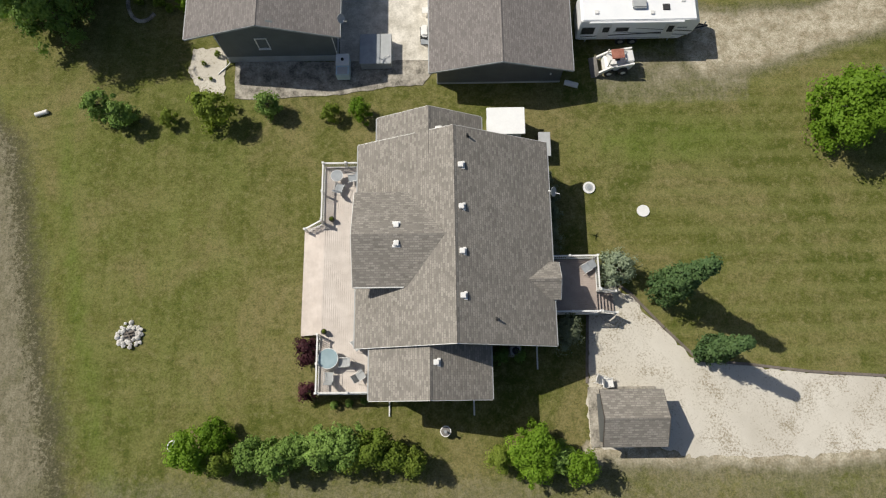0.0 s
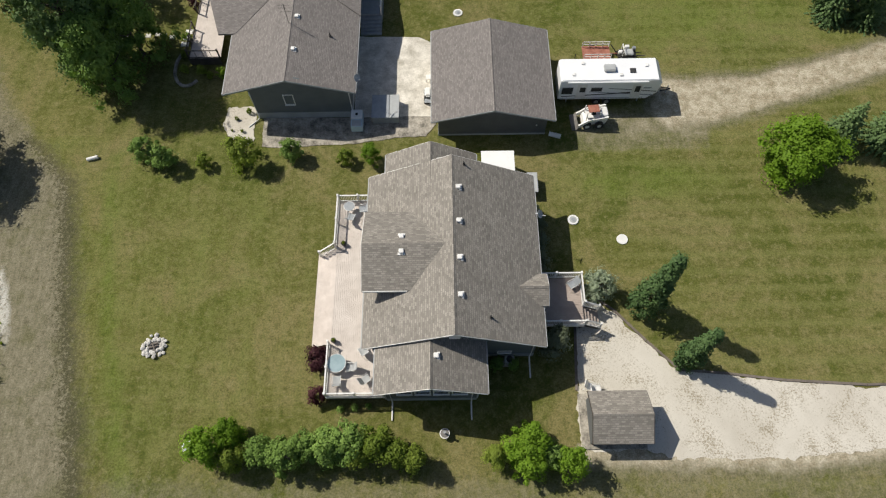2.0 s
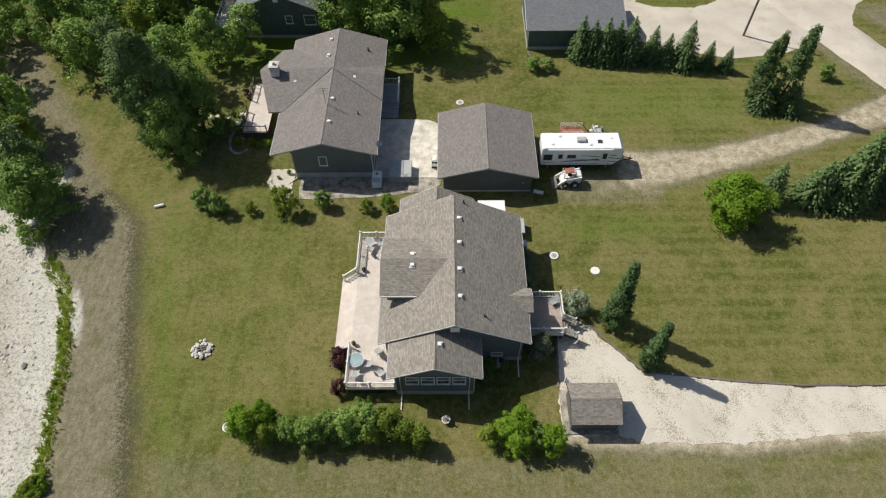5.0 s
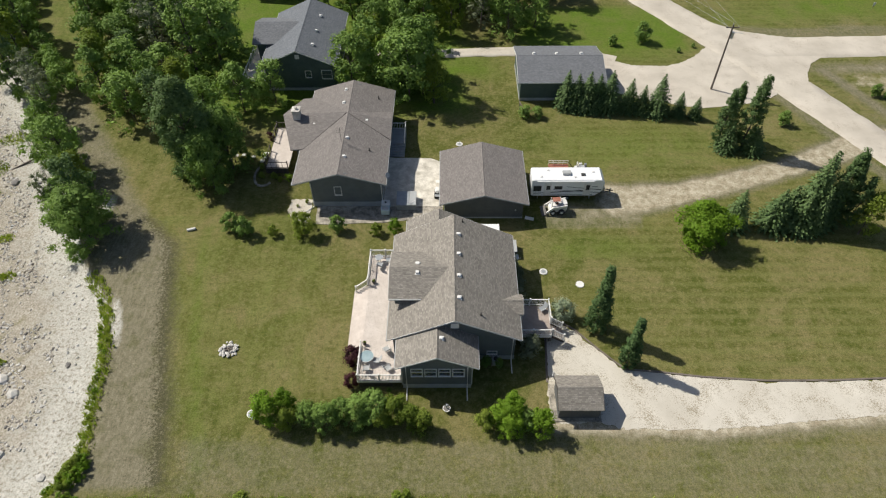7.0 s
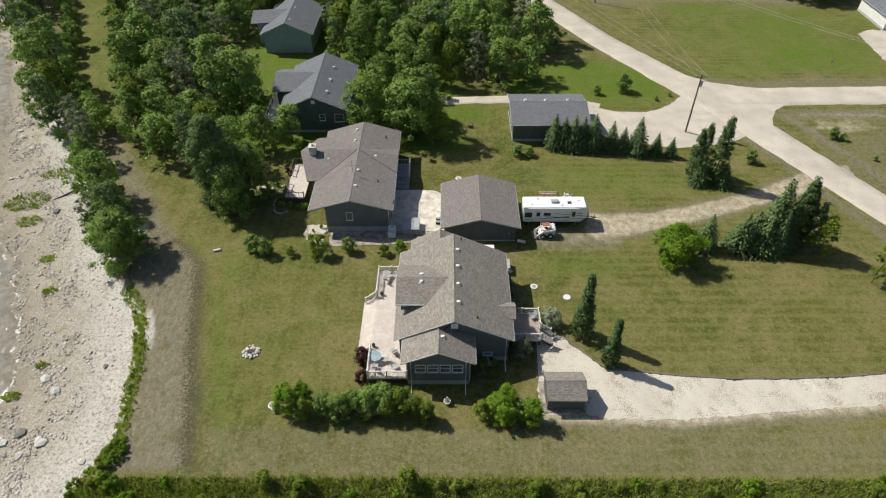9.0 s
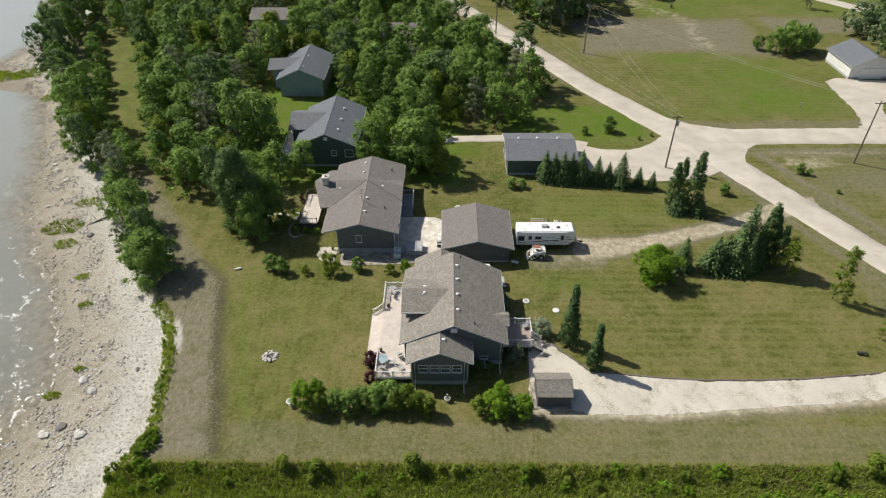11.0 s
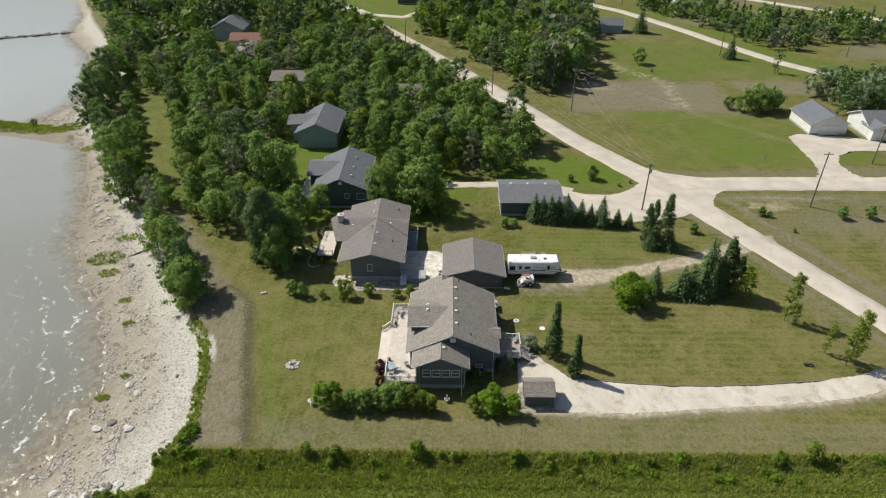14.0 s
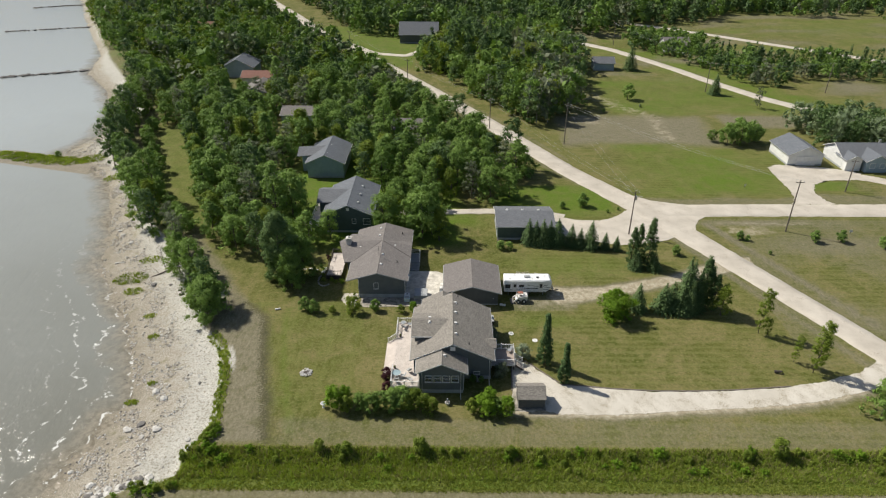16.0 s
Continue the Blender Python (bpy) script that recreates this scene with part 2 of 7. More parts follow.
def water_mat():
    m, nt, b = nodes_of("lake_water")
    p = world_coords(nt)
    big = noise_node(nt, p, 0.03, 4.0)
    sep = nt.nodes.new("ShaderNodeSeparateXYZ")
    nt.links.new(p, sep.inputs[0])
    # sky reflection painted into the water colour, paler further north and out
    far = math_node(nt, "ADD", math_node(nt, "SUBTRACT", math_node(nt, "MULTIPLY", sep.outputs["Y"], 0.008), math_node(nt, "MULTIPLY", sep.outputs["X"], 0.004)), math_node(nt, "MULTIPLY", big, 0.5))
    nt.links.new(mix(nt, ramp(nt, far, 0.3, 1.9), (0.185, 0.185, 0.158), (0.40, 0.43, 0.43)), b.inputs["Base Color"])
    base = b.inputs["Base Color"].links[0].from_socket

    def attr(name):
        n = nt.nodes.new("ShaderNodeAttribute")
        n.attribute_name = name
        return n.outputs["Fac"]

    # bottom showing through the shallows
    warp = math_node(nt, "ADD", attr("offshore"), math_node(nt, "MULTIPLY", math_node(nt, "SUBTRACT", noise_node(nt, p, 0.16, 4.0, 0.6), 0.5), 9.0))
    bed = mix(nt, ramp(nt, noise_node(nt, p, 0.9, 6.0, 0.75), 0.4, 0.6), (0.17, 0.15, 0.11), (0.33, 0.29, 0.225))
    base = mix(nt, ramp(nt, warp, 6.0, 0.0), base, bed)
    # foam on the small breakers, in broken lines along the shore
    crest = ramp(nt, math_node(nt, "SINE", math_node(nt, "MULTIPLY", warp, 1.55)), 0.89, 0.98)
    broken = ramp(nt, noise_node(nt, p, 0.55, 6.0, 0.75), 0.51, 0.58)
    foam = math_node(nt, "MULTIPLY", math_node(nt, "MULTIPLY", crest, broken), math_node(nt, "MULTIPLY", ramp(nt, warp, 15.0, 7.0), attr("surf")))
    base = mix(nt, math_node(nt, "MULTIPLY", foam, 0.85), base, (0.78, 0.78, 0.75))
    mp = add(nt, "ShaderNodeMapping")
    mp.inputs["Rotation"].default_value = (0, 0, radians(-12))
    mp.inputs["Scale"].default_value = (1.0, 0.42, 1.0)
    nt.links.new(p, mp.inputs["Vector"])
    wave = math_node(nt, "ADD", math_node(nt, "MULTIPLY", noise_node(nt, mp.outputs[0], 0.35, 2.0, 0.5, 0.7), 1.6), math_node(nt, "MULTIPLY", noise_node(nt, mp.outputs[0], 1.3, 3.0, 0.6, 0.9), 0.75))
    bmp = add(nt, "ShaderNodeBump", Strength=1.0, Distance=0.30)
    nt.links.new(wave, bmp.inputs["Height"])
    body = nt.nodes.new("ShaderNodeBsdfDiffuse")
    nt.links.new(base, body.inputs["Color"])
    gloss = add(nt, "ShaderNodeBsdfGlossy", Roughness=0.11)
    nt.links.new(bmp.outputs["Normal"], gloss.inputs["Normal"])
    fres = add(nt, "ShaderNodeFresnel", IOR=1.33)
    ms = nt.nodes.new("ShaderNodeMixShader")
    nt.links.new(fres.outputs[0], ms.inputs[0])
    nt.links.new(body.outputs[0], ms.inputs[1])
    nt.links.new(gloss.outputs[0], ms.inputs[2])
    nt.links.new(ms.outputs[0], nt.nodes["Material Output"].inputs["Surface"])
    nt.nodes.remove(b)
    return m


GROUND, WATER = ground_mat(), water_mat()
ROOF_X = shingle_mat("brown_grey_shingle", (0.125, 0.113, 0.099), (0.365, 0.335, 0.295), "y")
ROOF_Y = shingle_mat("brown_grey_shingle_cross", (0.125, 0.113, 0.099), (0.365, 0.335, 0.295), "x")
ROOF_GREY_X = shingle_mat("grey_shingle", (0.12, 0.108, 0.102), (0.275, 0.25, 0.236), "y")
ROOF_GREY_Y = shingle_mat("grey_shingle_cross", (0.12, 0.108, 0.102), (0.275, 0.25, 0.236), "x")
ROOF_BLUE = shingle_mat("slate_shingle", (0.085, 0.095, 0.11), (0.20, 0.215, 0.24), "y")
ROOF_BLUE_Y = shingle_mat("slate_shingle_cross", (0.10, 0.105, 0.115), (0.22, 0.23, 0.25), "x")
ROOF_RED = shingle_mat("red_shingle", (0.17, 0.075, 0.055), (0.33, 0.17, 0.13), "y")
SIDING = siding_mat("slate_grey_siding", (0.105, 0.122, 0.126), (0.14, 0.158, 0.162))
SIDING_DARK = siding_mat("dark_grey_siding", (0.085, 0.092, 0.096), (0.118, 0.126, 0.13))
SIDING_GREEN = siding_mat("dark_green_siding", (0.055, 0.085, 0.078), (0.08, 0.115, 0.105))
SIDING_PALE = siding_mat("pale_blue_siding", (0.27, 0.35, 0.40), (0.34, 0.425, 0.475))
SIDING_WHITE = siding_mat("white_siding", (0.66, 0.66, 0.64), (0.78, 0.78, 0.76))
WHITE = worn("white_paint", (0.68, 0.67, 0.64), (0.82, 0.81, 0.79), 1.5, 30, 0.45, 0, 0.05)
CAMPER = worn("white_gelcoat", (0.80, 0.81, 0.82), (0.88, 0.88, 0.88), 0.8, 20, 0.3, 0, 0.03)
TRIM = worn("grey_trim_paint", (0.36, 0.37, 0.37), (0.46, 0.47, 0.47), 1.5, 30, 0.5, 0, 0.05)
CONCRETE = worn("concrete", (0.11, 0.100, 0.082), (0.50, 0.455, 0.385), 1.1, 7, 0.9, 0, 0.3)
FOUNDATION = worn("foundation_concrete", (0.32, 0.335, 0.34), (0.44, 0.455, 0.46), 0.8, 18, 0.85, 0, 0.3)
DECK = worn("pale_deck_board", (0.52, 0.455, 0.405), (0.68, 0.61, 0.555), 1.2, 30, 0.7, 0, 0.2)
PORCH = worn("porch_board", (0.30, 0.245, 0.215), (0.42, 0.35, 0.31), 1.2, 30, 0.7, 0, 0.2)
DARKWOOD = worn("dark_timber", (0.05, 0.042, 0.036), (0.11, 0.09, 0.075), 2.0, 25, 0.85, 0, 0.4)
POLEWOOD = worn("weathered_pole", (0.11, 0.09, 0.075), (0.20, 0.17, 0.145), 1.0, 14, 0.9, 0, 0.5)
BARK = worn("bark", (0.06, 0.048, 0.038), (0.14, 0.115, 0.095), 2.0, 14, 0.95, 0, 0.8, 0.04)
BAREWOOD = worn("bleached_twigs", (0.20, 0.18, 0.165), (0.36, 0.335, 0.31), 2.0, 14, 0.95, 0, 0.4)
YARD = worn("pale_yard_concrete", (0.42, 0.385, 0.32), (0.80, 0.755, 0.675), 0.9, 8, 0.9, 0, 0.3)
GRAVEL = gravel_mat("limestone_gravel", (0.56, 0.52, 0.45), (0.75, 0.71, 0.635), (0.30, 0.255, 0.18), 0.515)
ROADG = gravel_mat("road_gravel", (0.48, 0.435, 0.37), (0.66, 0.605, 0.525), (0.36, 0.31, 0.245), 0.56)
STONE = worn("pale_limestone", (0.40, 0.38, 0.35), (0.68, 0.66, 0.62), 1.2, 18, 0.9, 0, 0.5)
STONE_TAN = worn("tan_cobble", (0.24, 0.205, 0.16), (0.58, 0.54, 0.48), 1.6, 18, 0.9, 0, 0.5)
STONE_DARK = worn("dark_boulder", (0.10, 0.095, 0.09), (0.24, 0.225, 0.21), 1.0, 16, 0.9, 0, 0.5)
METAL = worn("galvanised_metal", (0.42, 0.43, 0.44), (0.58, 0.59, 0.60), 2.0, 30, 0.4, 0.7, 0.1)
BLACK = worn("black_rubber", (0.015, 0.015, 0.016), (0.045, 0.044, 0.042), 3.0, 40, 0.75, 0, 0.3)
GREYPLASTIC = worn("grey_vinyl", (0.26, 0.28, 0.30), (0.36, 0.38, 0.40), 2.0, 30, 0.5, 0, 0.1)
PALEBLUE = worn("pale_blue_enamel", (0.42, 0.55, 0.62), (0.58, 0.70, 0.76), 2.0, 30, 0.4, 0, 0.1)
RUST = worn("rusty_red_metal", (0.26, 0.09, 0.06), (0.45, 0.20, 0.14), 2.5, 20, 0.7, 0.2, 0.4)
CANVAS = worn("white_tarp", (0.78, 0.78, 0.77), (0.88, 0.88, 0.87), 1.0, 12, 0.6, 0, 0.3)
GLASS = glass_mat("window_glass", (0.55, 0.62, 0.66))
DARKIN = worn("dark_interior", (0.03, 0.032, 0.035), (0.06, 0.062, 0.066), 1.0, 8, 0.9, 0, 0.1)
TABLEGLASS = worn("pale_glass_top", (0.27, 0.36, 0.39), (0.36, 0.46, 0.49), 2.0, 30, 0.15, 0, 0.05)
LEAF = leaf_mat("broad_leaf", (0.101, 0.178, 0.034), (0.260, 0.382, 0.092))
LEAF_BRIGHT = leaf_mat("bright_leaf", (0.108, 0.198, 0.015), (0.253, 0.397, 0.041), 0.4)
LEAF_MAPLE = leaf_mat("yellow_green_leaf", (0.118, 0.180, 0.022), (0.274, 0.336, 0.058), 0.35)
LEAF_DARK = leaf_mat("dark_leaf", (0.062, 0.115, 0.041), (0.158, 0.236, 0.082), 0.2)
LEAF_GREY = leaf_mat("grey_green_leaf", (0.132, 0.160, 0.094), (0.258, 0.281, 0.180), 0.2)
LEAF_WILLOW = leaf_mat("willow_leaf", (0.135, 0.189, 0.095), (0.290, 0.357, 0.203), 0.2)
LEAF_SILVER = leaf_mat("silver_leaf", (0.154, 0.209, 0.132), (0.374, 0.429, 0.297), 0.25)
LEAF_RED = leaf_mat("burgundy_leaf", (0.036, 0.012, 0.017), (0.102, 0.036, 0.042), 0.2)
NEEDLE = leaf_mat("spruce_needle", (0.054, 0.104, 0.036), (0.162, 0.235, 0.088), 0.1)
TALLGRASS = leaf_mat("tall_grass_blade", (0.162, 0.231, 0.026), (0.384, 0.450, 0.096), 0.3)
VERGEGRASS = leaf_mat("short_grass_blade", (0.190, 0.235, 0.040), (0.340, 0.375, 0.090), 0.3)
STRAWGRASS = leaf_mat("straw_blade", (0.220, 0.198, 0.088), (0.374, 0.330, 0.165), 0.2)

# ---- building helpers ----
def finish(name, bm, material, parent=None, label="", smooth=False):
    me = bpy.data.meshes.new(name)
    bm.normal_update()
    bm.to_mesh(me)
    bm.free()
    me.materials.append(material)
    if smooth:
        for p in me.polygons:
            p.use_smooth = True
    ob = new(name, me)
    if parent is not None:
        ob.parent = parent
    if label:
        ob["label"] = label
    return ob


def part(name, bm, material, parent, label="", smooth=False):
    return finish(name, bm, material, parent, label, smooth)


def thing(name, label, category, at=None, group="", kind=""):
    ob = new(name)
    ob.empty_display_size = 0.3
    if at is not None:
        ob.matrix_basis = at
    return tagged(ob, label, category, group, kind)


def box(bm, x0, x1, y0, y1, z0, z1, m=None):
    vs = [bm.verts.new((x, y, z)) for z in (z0, z1) for x, y in ((x0, y0), (x1, y0), (x1, y1), (x0, y1))]
    if m is not None:
        for v in vs:
            v.co = m @ v.co
    for f in ((3, 2, 1, 0), (4, 5, 6, 7), (0, 1, 5, 4), (1, 2, 6, 5), (2, 3, 7, 6), (3, 0, 4, 7)):
        bm.faces.new([vs[i] for i in f])
    return bm


def one_box(x0, x1, y0, y1, z0, z1, m=None, bevel=0.0):
    bm = box(bmesh.new(), x0, x1, y0, y1, z0, z1, m)
    if bevel:
        bmesh.ops.bevel(bm, geom=bm.edges[:], offset=bevel, segments=2, affect="EDGES")
    return bm


def prism(bm, pts, lift):
    """Closed solid between a ring of points and the same ring moved by lift."""
    lift = Vector(lift)
    a = [bm.verts.new(p) for p in pts]
    b = [bm.verts.new(Vector(p) + lift) for p in pts]
    n = len(pts)
    bm.faces.new(a[::-1])
    bm.faces.new(b)
    for i in range(n):
        bm.faces.new((a[i], a[(i + 1) % n], b[(i + 1) % n], b[i]))
    bmesh.ops.recalc_face_normals(bm, faces=bm.faces[:])
    return bm


def tube(bm, path, r0, r1=None, n=8):
    """A tapered round bar along a list of points."""
    r1 = r0 if r1 is None else r1
    rings = []
    pts = [Vector(p) for p in path]
    for i, p in enumerate(pts):
        d = (pts[min(i + 1, len(pts) - 1)] - pts[max(i - 1, 0)]).normalized()
        q = d.to_track_quat("Z", "Y")
        r = r0 + (r1 - r0) * i / max(1, len(pts) - 1)
        rings.append([bm.verts.new(p + q @ Vector((r * math.cos(2 * math.pi * k / n), r * math.sin(2 * math.pi * k / n), 0))) for k in range(n)])
    for a, b in zip(rings, rings[1:]):
        for k in range(n):
            bm.faces.new((a[k], a[(k + 1) % n], b[(k + 1) % n], b[k]))
    bm.faces.new(rings[0][::-1])
    bm.faces.new(rings[-1])
    return bm


def disc(bm, x, y, z0, z1, r, n=20, r_top=None):
    return tube(bm, [(x, y, z0), (x, y, z1)], r, r_top, n)


def lerp_table(table, v):
    return float(np.interp(v, [a for a, _ in table], [b for _, b in table]))


# ---- the lie of the land ----
BANK = [(-400, -60), (-60, -50), (-22, -43), (-17.8, -40.5), (-16.2, -35.2), (-14.5, -32.6), (-11, -33.3), (-8.7, -31.6), (-6, -30.6), (-0.5, -31.7), (4.5, -32.4), (11.4, -34.8), (17.5, -40.0), (26, -43.5), (40, -52.5), (55, -63.5), (74, -75), (88, -85),
        (110, -97.5), (141, -100), (173, -120), (231, -157), (320, -208), (386, -242), (700, -430), (3000, -1900)]
SHORE = [(-400, -95), (-60, -56), (-14.6, -49.6), (-7, -48.3), (2, -47), (10, -50.5), (22, -57), (30, -63), (38, -69), (50, -73.3), (63, -78.5), (83, -89), (95, -101), (103, -112), (110, -109), (118, -107.4), (141, -114.5),
         (169, -129.6), (194, -149), (225, -158), (277, -183), (347, -224), (393, -249), (700, -440), (3000, -1915)]
WATER_Z = -2.6


def zone(x, y, x0, x1, y0, y1, soft):
    """1 inside a rectangle, falling to 0 over its soft edge."""
    a = min(x - x0, x1 - x, y - y0, y1 - y) / soft + 0.5
    return min(1.0, max(0.0, a))


def land(x, y):
    """Height, and how dry, lush, sandy and wet the ground is."""
    bank, shore = lerp_table(BANK, y), lerp_table(SHORE, y)
    wob = 0.8 * noise.noise((x * 0.12, y * 0.12, 3.0)) + 0.35 * noise.noise((x * 0.5, y * 0.5, 7.0))
    d = bank + wob - x
    z, dry, lush, sand, wet, rough, dirt = 0.0, 0.0, 0.0, 0.0, 0.0, 0.0, 0.0
    if d > 0:
        width = max(4.0, bank - shore)
        lip = 1.6 + 0.03 * max(0.0, y - 60)
        lip = min(lip, width * 0.6)
        first = min(1.0, d / lip)
        rest = max(0.0, d - lip) / (width - lip)
        z = -1.25 * (3 * first ** 2 - 2 * first ** 3) + (WATER_Z + 1.25) * min(1.0, rest)
        if rest > 1:
            z = max(-5.0, WATER_Z - (rest - 1) * width * 0.045)
        z += 0.10 * noise.noise((x * 0.4, y * 0.4, 1.0)) * min(1.0, d)
        sand = min(1.0, max(0.0, (d - 0.5) / (lip - 0.6)))
        wet = min(1.0, rest)
    # ditch along the south side
    k = max(0.0, 1 - abs(y + 12.9) / 2.7)
    if d < 6:
        z -= 0.5 * (3 * k * k - 2 * k ** 3) * min(1.0, max(0.0, (6 - d) / 6))
    lush = max(lush, min(1.0, k * 2.5))
    if y < -15.2:
        lush = max(lush, 0.85 if y > -17.3 else 0.0)
        dry = 0.65 if y < -17.3 else 0.0
    # mown dry strip along the bank, running on north between the trees
    if y > -10.2:
        e = lerp_table([(-10.2, -22.0), (-1, -24.2), (6.5, -26.4), (19, -29.2), (27, -37), (34, -41), (41, -46), (53, -53.5), (74, -65), (106, -79), (133, -93), (400, -236)], y)
        full = lerp_table([(-9, 0.95), (18, 0.85), (30, 0.8), (44, 0.72), (60, 0.5), (400, 0.45)], y)
        rough = math.exp(-((x - e + 1.0) / 1.7) ** 2) if y < 24 else 0.3
        dry = max(dry, full * min(1.0, max(0.0, (e + 1.2 - x) / 3.2)) * min(1.0, (y + 10.2) / 1.5))
    # rough edge between lawn and ditch, and under the hedge
    if -10.6 < y < -3.0:
        dry = max(dry, 0.5 * min(1.0, (-3.0 - y) / 2.5) * min(1.0, (y + 10.6) / 0.8))
    # greener hollow north-east of the house, greener yards, the roadside
    lush = max(lush, 0.6 * math.exp(-((x - 17) / 10) ** 2 - ((y - 18.5) / 2.6) ** 2))
    lush = max(lush, 0.85 * math.exp(-((x + 30) / 13) ** 2 - ((y - 72) / 16) ** 2), 0.9 * math.exp(-((x - 28) / 16) ** 2 - ((y - 63) / 6) ** 2))
    lush = max(lush, 0.85 * math.exp(-((x - 66) / 30) ** 2 - ((y - 86) / 14) ** 2))
    lush = max(lush, 0.55 * math.exp(-((x - 26) / 22) ** 2 - ((y - 37) / 7) ** 2))
    dry = max(dry, 0.8 * math.exp(-((x - 70) / 22) ** 2 - ((y - 56) / 2.4) ** 2), 0.78 * math.exp(-((x - 58) / 24) ** 2 - ((y - 116) / 11) ** 2), 0.72 * math.exp(-((x - 82) / 26) ** 2 - ((y - 46) / 8) ** 2))
    dirt = max(dirt, 0.5 * math.exp(-((x - 46) / 7) ** 2 - ((y - 128 + 0.9 * (x - 46)) / 7) ** 2), 0.42 * math.exp(-((x - 72) / 18) ** 2 - ((y - 55.6) / 1.6) ** 2))
    lush = max(lush, 0.85 * math.exp(-((x + 24) / 9) ** 2 - ((y - 45) / 5) ** 2), 0.8 * math.exp(-((x - 3) / 9) ** 2 - ((y - 56) / 5) ** 2))
    if x > 34 and y > 64:
        patchy = noise.noise((x * 0.035, y * 0.07, 6.0)) + 0.5 * noise.noise((x * 0.11, y * 0.2, 2.0))
        dry, lush = max(dry, min(0.75, 0.3 + 0.8 * patchy)), max(lush, min(0.7, 0.2 - 0.9 * patchy))
    # worn verges along the main road
    if 60 < y < 240:
        for shift in (4.6, -4.4):
            dry = max(dry, 0.62 * math.exp(-((x - lerp_table([(61, 48), (85, 33), (124.5, 13.5), (153, -1), (205, -29), (251, -57)], y) - shift) / 1.3) ** 2))
    # dry verge along the road, running south-east
    for shift, amount in ((6.5, 0.85), (-5.5, 0.7)):
        if y < 56:
            dry = max(dry, amount * math.exp(-((x - lerp_table([(-20, 84), (10, 71), (26.6, 63.6), (41, 57.7), (56, 51.5)], y) - shift) / 1.6) ** 2))
    # worn track over the lawn, and dirt washed off the driveway
    if 19 < x < 62 and 22 < y < 42:
        off = abs(y - lerp_table([(19, 26.6), (24, 26.6), (28.5, 27.3), (34.4, 29.0), (40.6, 31.0), (45, 32.6), (51, 35.2), (58, 38.5)], x))
        half = lerp_table([(19, 2.6), (24, 2.5), (30, 1.9), (45, 1.6), (58, 2.6)], x)
        dirt = max(dirt, 0.82 * min(1.0, max(0.0, (half + 0.5 - off) / 1.1)) * lerp_table([(19, 0.2), (20.5, 1), (44, 0.92), (58, 0.95)], x))
        dry = max(dry, 0.75 * min(1.0, max(0.0, (half + 1.6 - off) / 1.6)))
    if 12.5 < x < 24 and 21.5 < y < 26.5:
        dry = max(dry, 0.75 - 0.12 * abs(y - 24))
        dirt = max(dirt, 0.42 - 0.1 * abs(y - 24))
    if 10 < x < 64:
        edge = lerp_table([(10, -3.2), (16.7, -3.7), (25.4, -3.8), (33.7, -3.0), (42, -2.4), (50.5, -1.5), (56, -0.5), (64, 2.0)], x)
        k = edge - y
        if -0.5 < k < 2.2:
            dirt = max(dirt, 0.85 * (1 - max(0.0, k) / 1.5))
            dry = max(dry, 0.95 - 0.3 * max(0.0, k))
    # the wide field north of the junction: green sward, straw, a darker mown lawn, bare sandy edge of the wood
    if x > 34 and y > 64:
        wx, wy = x + 5 * noise.noise((x * 0.05, y * 0.05, 11.0)), y + 4 * noise.noise((x * 0.06, y * 0.06, 12.0))
        if y < 185 and x < 135:
            lush = max(lush * 0.4, (0.62 + 0.5 * noise.noise((x * 0.05, y * 0.13, 21.0))) * zone(wx, wy, 45, 98, 70, 106, 12), (0.66 + 0.4 * noise.noise((x * 0.04, y * 0.1, 22.0))) * zone(wx, wy, 54, 122, 134, 180, 9), 0.95 * zone(x, y, 91.6, 104, 73.5, 79.5, 1))
            dry = max(dry * 0.5, 0.85 * zone(wx, wy, 34, 82, 104, 134, 7), 0.8 * zone(wx, wy, 86, 118, 120, 133, 3), 0.6 * zone(wx, wy, 45, 125, 64.5, 70, 1.5))
            dirt = max(dirt, 0.42 * math.exp(-((wx - lerp_table([(105, 72), (130, 66), (147, 57.5), (162, 51)], y)) / 5.0) ** 2) * zone(x, y, 40, 80, 108, 164, 4))
        road_x = lerp_table([(108, 150), (137, 125), (153.3, 113), (177.6, 101.4), (193.4, 95.3), (215, 85), (232, 76)], y)
        if 108 < y < 232 and road_x + 2 < x < road_x + 16:
            lush = max(lush, 0.8)
    # tired brown pasture south-east of the junction
    if x > 58 and y < 58:
        dry = max(dry, 0.42 + 0.5 * noise.noise((x * 0.06, y * 0.06, 14.0)))
        dirt = max(dirt, 0.6 * math.exp(-((x - 66) / 7) ** 2 - ((y - 52) / 2.6) ** 2))
    # mown clearings in the wood, the grassy strip behind the shore trees, bright yards
    for x0, x1, y0, y1 in ((-107, -93, 156, 176), (-138, -121, 193, 210), (-153, -136, 213, 237), (-66, -22, 246, 285), (-47, -14, 196, 246)):
        lush = max(lush, 0.8 * zone(x, y, x0, x1, y0, y1, 2))
    if 52 < y < 122 and x < -48:
        k = zone(x, y, lerp_table([(52, -62), (122, -91)], y), lerp_table([(52, -52), (122, -80)], y), 50, 122, 2.5)
        dry, lush = dry * (1 - 0.75 * k), max(lush, 0.5 * k)
    lush = max(lush, 1.05 * zone(x, y, -40, 4, 44, 104, 5), 1.05 * zone(x, y, 12, 40, 61, 76, 3))
